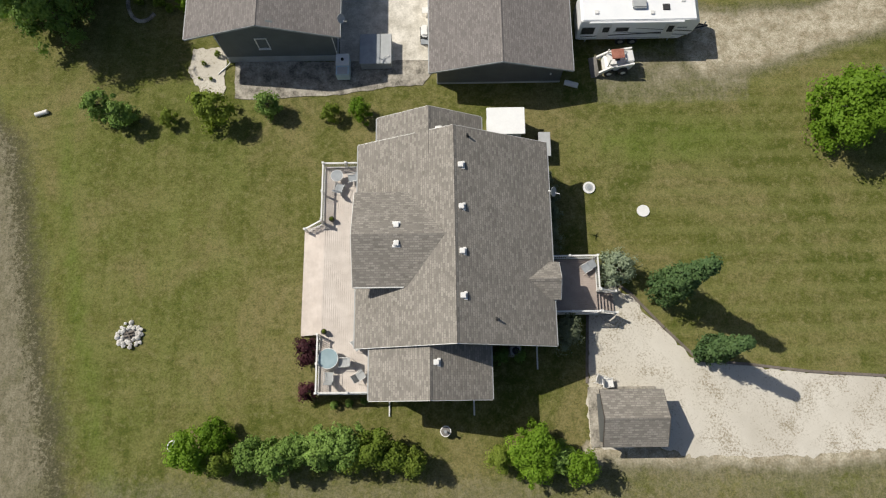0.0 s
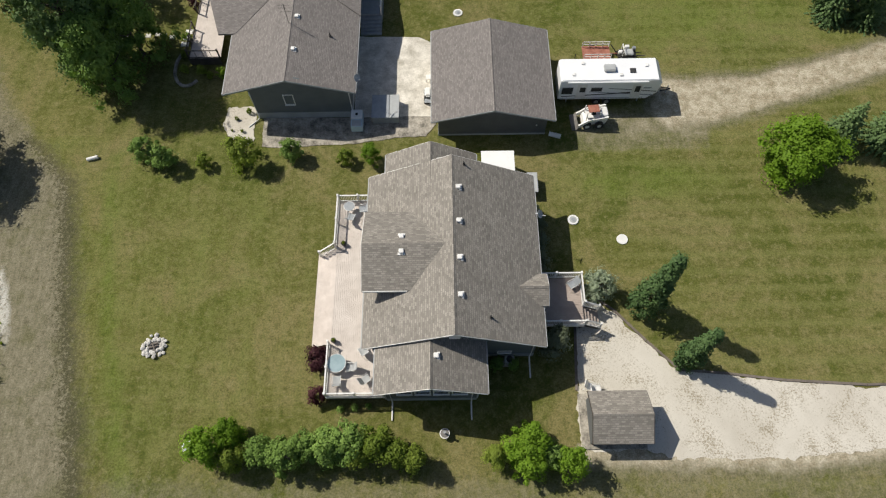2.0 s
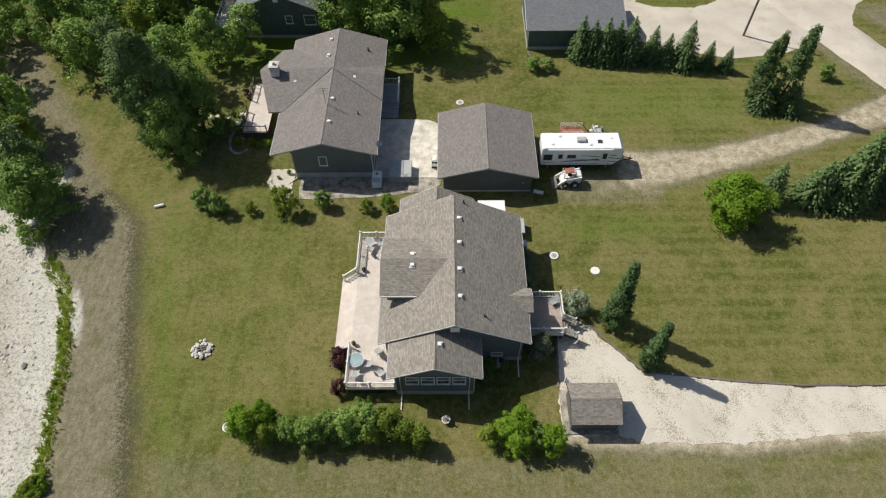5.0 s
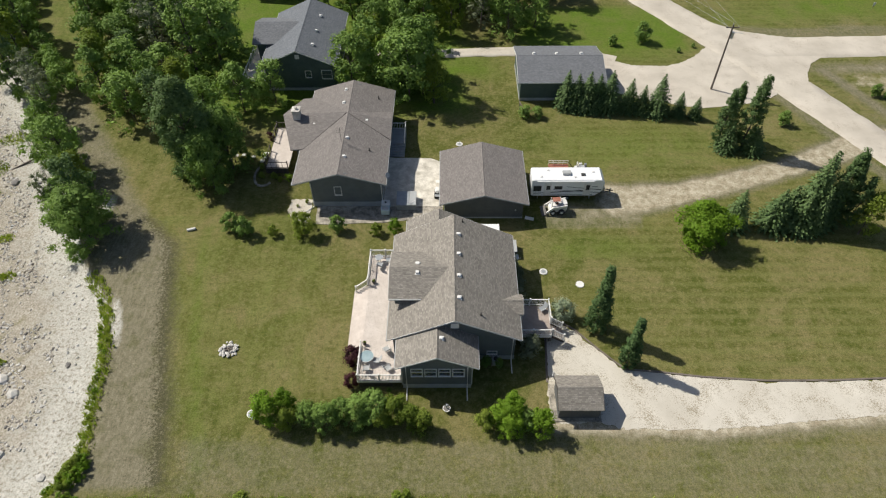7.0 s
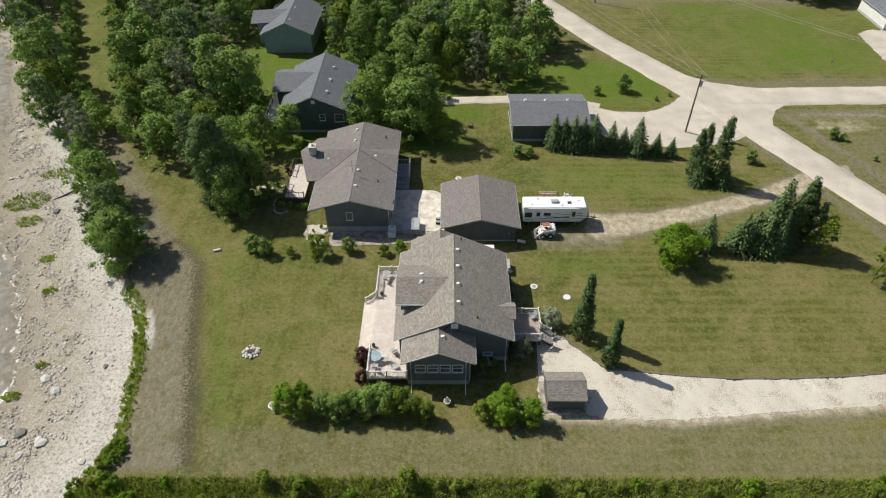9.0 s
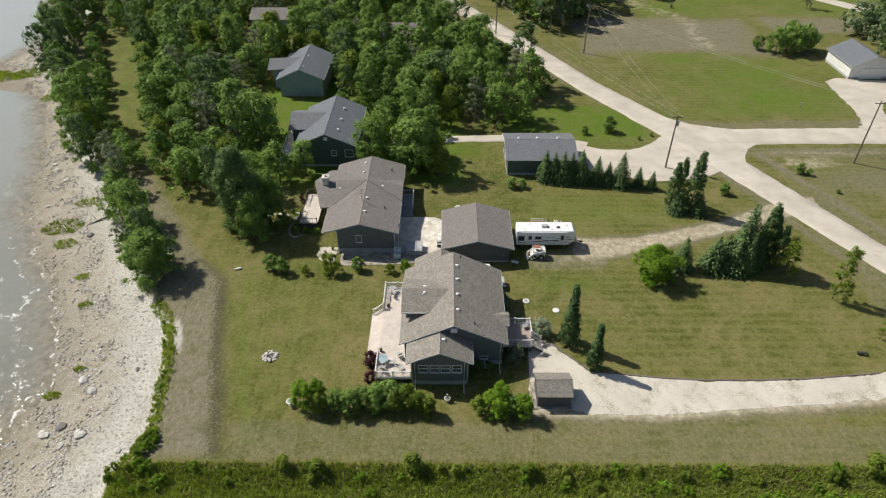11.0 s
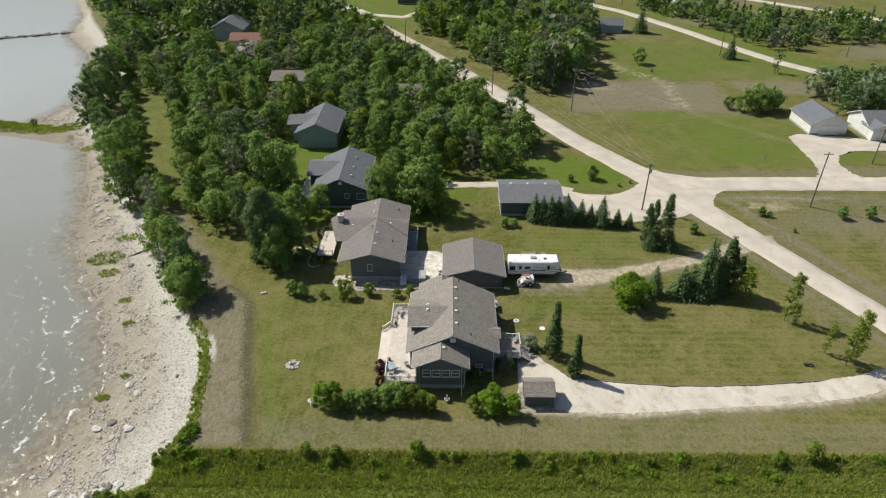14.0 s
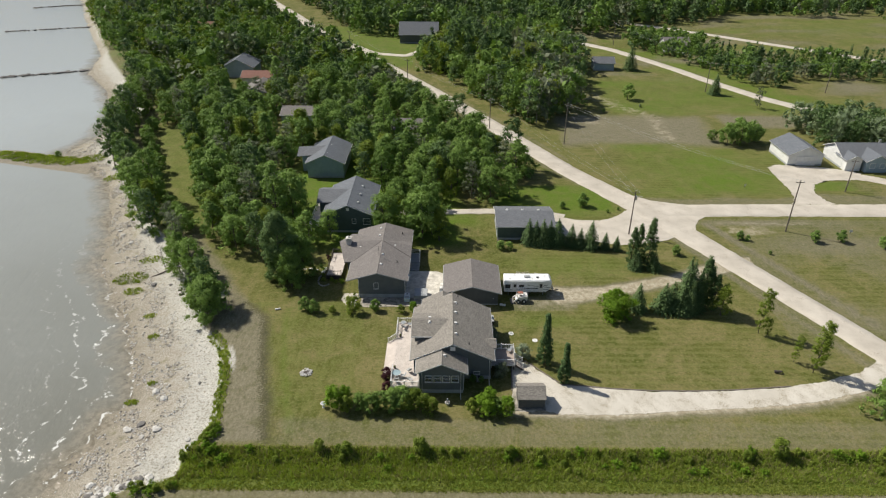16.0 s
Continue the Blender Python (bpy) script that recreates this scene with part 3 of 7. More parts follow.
    # bare sand at the lip of the bank
    sand = max(sand, 0.95 * math.exp(-((x - lerp_table(BANK, y) - 0.3) / 0.75) ** 2 - ((y - 8.2) / 4.0) ** 2), 0.8 * math.exp(-((x + 40.5) / 1.0) ** 2 - ((y - 25.5) / 2.5) ** 2))
    # greener grass beside the dry strip and far lawns
    if -8 < y < 22:
        lush = max(lush, 0.62 * math.exp(-((x - lerp_table([(-10.2, -20.2), (-1, -22.6), (6.5, -24.8), (19, -27.2)], y)) / 1.1) ** 2))
    lush = max(lush, 0.6 * math.exp(-((x - 82) / 22) ** 2 - ((y - 160) / 12) ** 2), 0.55 * math.exp(-((x - 205) / 60) ** 2 - ((y - 285) / 25) ** 2), 0.5 * math.exp(-((x - 120) / 30) ** 2 - ((y - 150) / 10) ** 2))
    # darker, lusher west lawn
    if -10 < y < 24 and x < -9:
        lush = max(lush, 0.34 * min(1.0, (-9 - x) / 5) * min(1.0, (y + 10) / 8))
    # spit of grassy gravel running into the lake
    k = math.exp(-((y - 95.8 + 0.28 * (x + 110)) / 4.2) ** 2) * min(1.0, max(0.0, (x + 136) / 10)) * (1 if x < -96 else 0)
    if k > 0.03:
        z = max(z, WATER_Z - 0.3 + 1.05 * k)
    return z, dry, lush, sand, wet, rough, dirt


def steps(lo, hi, near_lo, near_hi, fine, growth=1.12, low_growth=None):
    out = list(np.arange(near_lo, near_hi + 1e-6, fine))
    s, v = fine, near_hi
    while v < hi:
        s *= growth
        v += s
        out.append(v)
    s, v = fine, near_lo
    while v > lo:
        s *= low_growth or growth
        v -= s
        out.insert(0, v)
    return out


def build_ground():
    xs, ys = steps(-3500, 3500, -116, 64, 0.65, 1.1, 1.035), steps(-900, 4500, -18, 58, 0.65, 1.021, 1.25)
    nx, ny = len(xs), len(ys)
    co = np.empty((ny, nx, 3), np.float32)
    masks = np.zeros((6, ny, nx), np.float32)
    for j, y in enumerate(ys):
        for i, x in enumerate(xs):
            z, *m = land(x, y)
            co[j, i] = (x, y, z)
            masks[:, j, i] = m
    idx = np.arange(nx * ny).reshape(ny, nx)
    quads = np.stack([idx[:-1, :-1], idx[:-1, 1:], idx[1:, 1:], idx[1:, :-1]], -1).reshape(-1, 4)
    me = bpy.data.meshes.new("ground")
    me.from_pydata(co.reshape(-1, 3).tolist(), [], quads.tolist())
    for name, m in zip(("dry", "lush", "sand", "wet", "rough", "dirt"), masks):
        a = me.attributes.new(name, "FLOAT", "POINT")
        a.data.foreach_set("value", m.ravel())
    me.polygons.foreach_set("use_smooth", [True] * len(me.polygons))
    me.materials.append(GROUND)
    return tagged(new("ground", me), "mown summer lawn with dry patches, bare beach and rough grass", "ground", kind="structure")


build_ground()


def build_water():
    xs, ys = steps(-3600, -28, -124, -40, 1.0, 1.5, 1.2), steps(-900, 4400, -34, 150, 1.0, 1.12, 1.4)
    co, off, surf = [], [], []
    for y in ys:
        for x in xs:
            co.append((x, y, WATER_Z))
            off.append(min(80.0, lerp_table(SHORE, y) - x))
            surf.append(lerp_table([(-40, 1.0), (22, 1.0), (36, 0.25), (60, 0.0)], y))
    nx, ny = len(xs), len(ys)
    idx = np.arange(nx * ny).reshape(ny, nx)
    quads = np.stack([idx[:-1, :-1], idx[:-1, 1:], idx[1:, 1:], idx[1:, :-1]], -1).reshape(-1, 4)
    # leave out what would lie far inland under the ground
    keep = [q for q in quads.tolist() if co[q[1]][0] < lerp_table(BANK, co[q[1]][1]) + 2 or co[q[0]][0] < -120]
    me = bpy.data.meshes.new("water")
    me.from_pydata(co, [], keep)
    for name, v in (("offshore", off), ("surf", surf)):
        me.attributes.new(name, "FLOAT", "POINT").data.foreach_set("value", np.array(v, np.float32))
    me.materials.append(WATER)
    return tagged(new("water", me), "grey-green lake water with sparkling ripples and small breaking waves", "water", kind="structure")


build_water()


def strip(name, line, widths, z, material, label, category, ragged=0.25, step=1.2):
    """A surfaced way along a line: crowned a little, its edges uneven and turned down into the ground."""
    pts = [Vector((*p, 0)) for p in line]
    out, w = [], []
    for i in range(len(pts) - 1):
        a, b = pts[i], pts[i + 1]
        n = max(1, int((b - a).length / step))
        for k in range(n):
            out.append(a.lerp(b, k / n))
            w.append(widths[i] + (widths[i + 1] - widths[i]) * k / n)
    out.append(pts[-1])
    w.append(widths[-1])
    for _ in range(3):
        out = [out[0]] + [(out[i - 1] + out[i] * 2 + out[i + 1]) / 4 for i in range(1, len(out) - 1)] + [out[-1]]
    bm = bmesh.new()
    rows = []
    for i, p in enumerate(out):
        d = (out[min(i + 1, len(out) - 1)] - out[max(i - 1, 0)]).normalized()
        s = Vector((-d.y, d.x, 0))
        row = []
        for u in (-1.04, -1, -0.5, 0, 0.5, 1, 1.04):
            rag = ragged * noise.noise((p.x * 0.5 + u * 9, p.y * 0.5, 4.0)) * abs(u)
            q = p + s * (u * w[i] / 2 + rag * (1 if u > 0 else -1))
            q.z = z + 0.02 * (1 - u * u) if abs(u) <= 1 else -0.05
            row.append(bm.verts.new(q))
        rows.append(row)
    for a, b in zip(rows, rows[1:]):
        for k in range(6):
            bm.faces.new((a[k + 1], a[k], b[k], b[k + 1]))
    return tagged(finish(name, bm, material, smooth=True), label, category, kind="structure")


def patch(name, ring, z, material, label, category, ragged=0.2):
    """A surfaced area with an uneven rim."""
    pts = [Vector((*p, 0)) for p in ring]
    rim = []
    for a, b in zip(pts, pts[1:] + pts[:1]):
        n = max(1, int((b - a).length / 0.22))
        rim += [a.lerp(b, k / n) for k in range(n)]
    bm = bmesh.new()
    top, low = [], []
    for p in rim:
        q = p + ragged * Vector((noise.noise((p.x * 0.6, p.y * 0.6, 2.0)) + noise.noise((p.x * 2.3, p.y * 2.3, 5.0)), noise.noise((p.x * 0.6, p.y * 0.6, 9.0)) + noise.noise((p.x * 2.3, p.y * 2.3, 1.0)), 0))
        top.append(bm.verts.new((q.x, q.y, z)))
        low.append(bm.verts.new((q.x, q.y, -0.04)))
    f = bm.faces.new(top)
    for i in range(len(top)):
        j = (i + 1) % len(top)
        bm.faces.new((top[i], low[i], low[j], top[j]))
    bmesh.ops.triangulate(bm, faces=[f])
    bmesh.ops.recalc_face_normals(bm, faces=bm.faces[:])
    return tagged(finish(name, bm, material), label, category, kind="structure")


strip("road", [(-150, 440), (-87, 315), (-57, 251), (-29, 205), (-1, 153), (13.5, 124.5), (32.6, 85), (47.4, 60.6), (56.4, 41.6), (63.2, 27.3), (69.2, 14.5), (78, -6), (95, -45)], [6.2] * 6 + [6.0, 6.8, 6.2, 5.8, 5.8, 6, 6],
      0.05, ROADG, "pale gravel road with faint wheel tracks", "road")
strip("road", [(47, 63), (56, 62), (68, 62.4), (105, 62.8), (240, 63)], [8.5, 6.2, 6.2, 6.4, 6.4], 0.058, ROADG, "pale gravel side road meeting the main road", "road")
patch("road", [(24, 58.6), (26.5, 58.2), (29.5, 56.9), (34.8, 56.7), (37.5, 57.8), (40, 59.6), (41.6, 61.6), (44, 64), (50, 60), (52.4, 54), (50.8, 50.6), (48.9, 48.7), (46.8, 47.6), (44, 46.6), (37, 45.4), (30, 47.5), (24.5, 50), (24, 55)], 0.05, ROADG, "wide pale gravel turning area beside the road", "driveway")
patch("road", [(50, 63), (62.5, 60.2), (59.6, 59.2), (57.2, 57.2), (55.6, 54.6), (54.8, 52.0), (54.9, 49.8), (53, 50)], 0.062, ROADG, "rounded gravel corner where two roads meet", "road", 0.12)
patch("road", [(46, 62), (60, 64.6), (54, 65.8), (49.2, 67.4), (45.4, 70.2), (42.2, 74.2), (42.0, 71)], 0.063, ROADG, "rounded gravel corner where two roads meet", "road", 0.12)
strip("driveway", [(-12, 60), (-3, 60.4), (5, 60.9), (12, 61.2), (20, 60.9), (27, 58)], [2.4, 2.4, 2.4, 2.6, 2.8, 3.2], 0.066, ROADG, "narrow pale gravel driveway in front of a garage", "driveway")
# limestone driveway to the house
patch("driveway", [(10.8, 6.2), (12.3, 8.0), (13.7, 7.0), (15.8, 4.6), (18.0, 2.35), (21.3, 2.05), (25.4, 1.5), (31.3, 1.1), (37.3, 1.15), (43.4, 1.4), (52.2, 2.3), (58, 3.6), (64, 5.6), (70.5, 9.5), (72.5, 5),
      (66, 2.5), (62, 1.2), (56, -0.5), (50.5, -1.5), (42, -2.4), (33.7, -3.0), (25.4, -3.8), (21.2, -3.9), (16.7, -3.7), (14.9, -3.2), (10.4, -3.2), (10.4, 1)], 0.022, GRAVEL,
      "bright white crushed limestone driveway", "driveway", 0.24)
patch("driveway", [(86.3, 89.0), (89.5, 90.6), (94.8, 89.8), (100.2, 89.0), (106, 87.0), (109.2, 85.0), (108.2, 81.0), (104.6, 80.4), (101.4, 80.2), (97.2, 80.0), (93.4, 77.4), (91.0, 73.0), (90.8, 69.0), (92.5, 65.8), (82.5, 65.8), (84.6, 69.0), (85.6, 76.0)], 0.06, ROADG, "pale gravel driveway before a white garage", "driveway", 0.5)
strip("driveway", [(106, 83.0), (112, 80.2), (117.5, 74.5), (124, 66)], [4.2, 4, 4, 4.5], 0.068, ROADG, "curved arm of a pale gravel driveway", "driveway")


# ---- houses ----
def roof_slab(bm, a, b, c, d, thick=0.16):
    """A sloping slab on the four corners a-b (eave) and c-d (ridge)."""
    prism(bm, [a, b, c, d], (0, 0, -thick))


def gable_walls(parent, material, x0, x1, y0, y1, z_eave, z_ridge, thick=0.15, z0=0.0, along="y"):
    """Four walls with two gables, each a part; the ridge runs along y or x."""
    if along == "y":
        xm = (x0 + x1) / 2
        for ya in (y0, y1 - thick):
            part("wall", prism(bmesh.new(), [(x0, ya, z0), (x1, ya, z0), (x1, ya, z_eave), (xm, ya, z_ridge), (x0, ya, z_eave)], (0, thick, 0)), material, parent)
        for xa in (x0, x1 - thick):
            part("wall", box(bmesh.new(), xa, xa + thick, y0 + thick, y1 - thick, z0, z_eave), material, parent)
    else:
        ym = (y0 + y1) / 2
        for xa in (x0, x1 - thick):
            part("wall", prism(bmesh.new(), [(xa, y0, z0), (xa, y1, z0), (xa, y1, z_eave), (xa, ym, z_ridge), (xa, y0, z_eave)], (thick, 0, 0)), material, parent)
        for ya in (y0, y1 - thick):
            part("wall", box(bmesh.new(), x0 + thick, x1 - thick, ya, ya + thick, z0, z_eave), material, parent)


def gable_roof(parent, x0, x1, y0, y1, z_eave, z_ridge, material, along="y", mid=None, trim=None, thick=0.16, gutter=True):
    """Two slopes, ridge cap, fascia boards and gutters, as parts."""
    trim = trim or WHITE
    m = mid if mid is not None else ((x0 + x1) / 2 if along == "y" else (y0 + y1) / 2)

    def pt(u, v, z):
        return (u, v, z) if along == "y" else (v, u, z)

    (u0, u1), (v0, v1) = ((x0, x1), (y0, y1)) if along == "y" else ((y0, y1), (x0, x1))
    for e in (u0, u1):
        bm = bmesh.new()
        roof_slab(bm, pt(e, v0, z_eave), pt(e, v1, z_eave), pt(m, v1, z_ridge), pt(m, v0, z_ridge), thick)
        part("roof_slope", bm, material, parent)
        if gutter:
            s = 1 if e > m else -1
            bm = bmesh.new()
            lo, hi = sorted((e, e + s * 0.07))
            a, b = pt(lo, v0 + 0.02, z_eave - 0.15), pt(hi, v1 - 0.02, z_eave - 0.03)
            box(bm, min(a[0], b[0]), max(a[0], b[0]), min(a[1], b[1]), max(a[1], b[1]), a[2], b[2])
            part("gutter", bm, TRIM, parent)
    bm = bmesh.new()
    w = 0.16
    prism(bm, [pt(m - w, v0, z_ridge - w * 0.42), pt(m, v0, z_ridge + 0.035), pt(m + w, v0, z_ridge - w * 0.42), pt(m, v0, z_ridge - 0.06)], Vector(pt(0, v1 - v0, 0)))
    part("ridge_cap", bm, material, parent)
    for v, s in ((v0, -1), (v1, 1)):
        for e in (u0, u1):
            bm = bmesh.new()
            prism(bm, [pt(e, v, z_eave - 0.02), pt(m, v, z_ridge - 0.02), pt(m, v, z_ridge - 0.19), pt(e, v, z_eave - 0.17)], Vector(pt(0, s * 0.035, 0)))
            part("fascia", bm, trim, parent)


def window(parent, cx, cy, z0, z1, w, face, frame_mat=None, bars=True, depth=0.12):
    """A framed window with sill and pane; face: the way it looks."""
    frame_mat = frame_mat or WHITE
    turn = {"s": 0, "e": 90, "n": 180, "w": 270}[face]
    m = Matrix.Translation((cx, cy, 0)) @ Matrix.Rotation(radians(turn), 4, "Z")
    t = 0.07
    bm = bmesh.new()
    rings = [[bm.verts.new(m @ Vector((sx * hw, yy, zz))) for sx, zz in ((-1, lo), (1, lo), (1, hi), (-1, hi))]
             for yy in (-0.05, depth) for hw, lo, hi in ((w / 2 + t, z0 - t, z1 + t), (w / 2, z0, z1))]
    for k in range(4):
        j = (k + 1) % 4
        for p, q in ((0, 1), (1, 3), (3, 2), (2, 0)):
            bm.faces.new((rings[p][k], rings[p][j], rings[q][j], rings[q][k]))
    bmesh.ops.recalc_face_normals(bm, faces=bm.faces[:])
    win = part("window", bm, frame_mat, parent)
    if bars:
        part("glazing_bar", box(bmesh.new(), -w / 2, w / 2, 0.0, 0.04, (z0 + z1) / 2 - 0.025, (z0 + z1) / 2 + 0.025, m), frame_mat, win)
    part("sill", box(bmesh.new(), -w / 2 - t - 0.02, w / 2 + t + 0.02, -0.11, -0.052, z0 - t - 0.03, z0 - t + 0.02, m), frame_mat, win)
    pane = part("pane", box(bmesh.new(), -w / 2, w / 2, 0.045, 0.055, z0, z1, m), GLASS, win)
    pane.visible_shadow = False
    return win


def wall_south(bm, x0, x1, y, thick, z0, z1, holes):
    """A wall facing south or north with openings (xa, xb, za, zb) left out."""
    xs = sorted({x0, x1, *[h[0] for h in holes], *[h[1] for h in holes]})
    for xa, xb in zip(xs, xs[1:]):
        cut = [h for h in holes if h[0] <= xa + 1e-6 and h[1] >= xb - 1e-6]
        z = z0
        for h in sorted(cut, key=lambda h: h[2]):
            box(bm, xa, xb, y, y + thick, z, h[2])
            z = h[3]
        box(bm, xa, xb, y, y + thick, z, z1)
    bmesh.ops.remove_doubles(bm, verts=bm.verts[:], dist=0.001)
    return bm


def roof_vent(parent, x, y, z, material=None):
    bm = one_box(x - 0.17, x + 0.17, y - 0.17, y + 0.17, z - 0.12, z + 0.16, None, 0.03)
    box(bm, x - 0.25, x + 0.25, y - 0.25, y + 0.25, z - 0.1, z - 0.02)
    part("roof_vent", bm, material or WHITE, parent, "white box roof vent")


def stack_pipe(parent, x, y, z):
    bm = disc(bmesh.new(), x, y, z - 0.2, z + 0.35, 0.06, 10)
    disc(bm, x, y, z - 0.05, z + 0.02, 0.13, 10)
    part("vent_pipe", bm, BLACK, parent, "black vent pipe")


def downspout(parent, x, y, z_top, run):
    """White pipe down a corner, with a run-off along the ground."""
    bm = bmesh.new()
    tube(bm, [(x, y, z_top), (x, y, 0.25), (x + run[0] * 0.15, y + run[1] * 0.15, 0.12), (x + run[0], y + run[1], 0.08)], 0.055, None, 6)
    part("downspout", bm, WHITE, parent, "white downspout with ground run-off")


RAIL_H = 0.95


def railing(name, parent, line, z, material=None, gap=0.13, height=RAIL_H):
    """Posts, two rails and balusters along a line of (x, y) or (x, y, z) points."""
    material = material or WHITE
    rail = tagged(new(name), "", "")
    rail.parent = parent
    pts = [Vector((p[0], p[1], p[2] if len(p) > 2 else z)) for p in line]
    post = one_box(-0.055, 0.055, -0.055, 0.055, 0, height + 0.1)
    box(post, -0.075, 0.075, -0.075, 0.075, height + 0.1, height + 0.13)
    post_me = part("post", post, material, rail)
    bal = part("baluster", box(bmesh.new(), -0.018, 0.018, -0.018, 0.018, 0.08, height - 0.04), material, rail)
    first_post, first_bal = True, True
    posts = []
    for a, b in zip(pts, pts[1:]):
        n = max(1, round((b - a).length / 2.0))
        posts += [a.lerp(b, k / n) for k in range(n)]
        d = b - a
        s = Vector((-d.y, d.x, 0)).normalized()
        for lo, hi, w in ((0.06, 0.11, 0.035), (height - 0.05, height, 0.05)):
            bm = prism(bmesh.new(), [a + s * w + Vector((0, 0, lo)), a - s * w + Vector((0, 0, lo)), a - s * w + Vector((0, 0, hi)), a + s * w + Vector((0, 0, hi))], d)
            part("rail", bm, material, rail)
        m = int(d.length / gap)
        for k in range(1, m):
            p = a.lerp(b, k / m)
            if first_bal:
                bal.location, first_bal = p, False
            else:
                o = new("baluster", bal.data)
                o.parent, o.location = rail, p
    posts.append(pts[-1])
    for p in posts:
        if first_post:
            post_me.location, first_post = p, False
        else:
            o = new("post", post_me.data)
            o.parent, o.location = rail, p
    return rail


# the lakeside bungalow
house = thing("house", "single-storey bungalow with slate siding and brown-grey shingle roof", "house")
WX0, WX1, WY0, WY1 = -4.25, 7.35, 3.62, 16.4
EAVE, RIDGE = 3.8, 6.88
gable_walls(house, SIDING, WX0, WX1, WY0, WY1, EAVE + 0.05, RIDGE - 0.28)
part("foundation", one_box(WX0 - 0.03, WX1 + 0.03, WY0 - 0.03, WY1 + 0.03, 0, 0.62), FOUNDATION, house, "grey concrete foundation")
gable_roof(house, -4.8, 7.88, 3.2, 16.8, EAVE, RIDGE, ROOF_X, mid=1.57)
# west cross gable
bm = bmesh.new()
prism(bm, [(-4.22, 7.3, 1.1), (-4.22, 12.4, 1.1), (-4.22, 12.4, 5.42), (-4.22, 9.85, 6.3), (-4.22, 7.3, 5.42)], (0.15, 0, 0))
part("wall", bm, SIDING, house)
for y in (7.3, 12.25):
    part("wall", box(bmesh.new(), -4.07, -1.3, y, y + 0.15, 3.4, 5.5), SIDING, house)
bm = bmesh.new()
roof_slab(bm, (-4.75, 6.8, 5.45), (-1.42, 6.8, 5.45), (1.2, 9.85, 6.62), (-4.75, 9.85, 6.62))
part("roof_slope", bm, ROOF_Y, house)
bm = bmesh.new()
roof_slab(bm, (-1.42, 12.9, 5.45), (-4.75, 12.9, 5.45), (-4.75, 9.85, 6.62), (1.2, 9.85, 6.62))
part("roof_slope", bm, ROOF_Y, house)
for y in (6.8, 12.9):
    bm = bmesh.new()
    prism(bm, [(-4.75, y, 5.43), (-4.75, 9.85, 6.6), (-4.75, 9.85, 6.38), (-4.75, y, 5.23)], (-0.035, 0, 0))
    part("fascia", bm, WHITE, house)
bm = bmesh.new()
box(bm, -4.7, -1.6, 6.74, 6.8, 5.26, 5.43)
part("fascia", bm, WHITE, house)
# north extension
gable_walls(house, SIDING, -3.0, 3.0, 16.4, 18.1, 4.5, 6.0)
gable_roof(house, -3.5, 3.5, 15.2, 18.5, 4.35, 6.12, ROOF_X)
# porch gable on the east side
gable_roof(house, 4.6, 8.25, 6.1, 8.55, 3.92, 4.62, ROOF_Y, along="x", gutter=False)
for y in (6.25, 8.4):
    part("post", one_box(8.0, 8.13, y - 0.065, y + 0.065, 1.2, 3.85), WHITE, house)

# sunroom with its four windows
SX0, SX1, SY0 = -3.25, 3.1, 0.45
WIN = [(-2.42 + 1.28 * k, -2.42 + 1.28 * k + 0.98, 2.1, 3.2) for k in range(4)]
bm = wall_south(bmesh.new(), SX0, SX1, SY0, 0.15, 0, 3.95, WIN)
xm = (SX0 + SX1) / 2
prism(bm, [(SX0, SY0, 3.95), (SX1, SY0, 3.95), (SX1, SY0, 4.02), (xm, SY0, 5.5), (SX0, SY0, 4.02)], (0, 0.15, 0))
part("wall", bm, SIDING, house)
for x in (SX0, SX1 - 0.15):
    part("wall", box(bmesh.new(), x, x + 0.15, SY0 + 0.15, WY0, 0, 4.05), SIDING, house)
for xa, xb, za, zb in WIN:
    window(house, (xa + xb) / 2, SY0, za, zb, xb - xa, "s")
bm = box(bmesh.new(), SX0 - 0.03, SX1 + 0.03, SY0 - 0.03, WY0, 0, 0.62)
part("foundation", bm, FOUNDATION, house, "grey concrete foundation")
part("floor", box(bmesh.new(), SX0 + 0.16, SX1 - 0.16, SY0 + 0.16, WY0 - 0.01, 1.0, 1.1), DARKIN, house)
gable_roof(house, -3.86, 3.74, 0.0, 3.6, 4.0, 5.77, ROOF_X, mid=-0.04)
for x in (SX0 - 0.06, SX1 + 0.06):
    part("corner_board", one_box(x - 0.05, x + 0.05, SY0 - 0.06, SY0 + 0.06, 0.6, 3.95), TRIM, house)
for y in (14.2, 11.5, 8.7, 6.0):
    roof_vent(house, 2.0, y, RIDGE - 0.22)
roof_vent(house, -2.0, 10.45, 6.38)
roof_vent(house, -2.0, 9.3, 6.40)
roof_vent(house, 0.35, 2.2, 5.58)
roof_vent(house, 0.6, 17.0, 5.8)
stack_pipe(house, 2.45, 16.2, 6.45)
stack_pipe(house, 4.0, 4.7, 5.7)
downspout(house, -2.9, 0.30, 3.85, (0.0, -1.3))
downspout(house, 2.75, 0.30, 3.85, (0.0, -1.3))
downspout(house, 7.1, 3.45, 3.7, (0.0, -1.5))
part("gable_vent", one_box(1.2, 1.95, 3.3, 3.61, 5.55, 6.25), WHITE, house, "white square gable vent")
window(house, 5.2, WY0, 0.95, 1.35, 0.9, "s", bars=False)
for y in (14.9, 13.6):
    window(house, WX0, y, 1.9, 3.1, 0.9, "w")
window(house, WX0, 5.4, 1.3, 3.2, 1.7, "w", bars=False)
window(house, WX0 + 0.02, 9.85, 1.3, 3.2, 1.9, "w", bars=False)
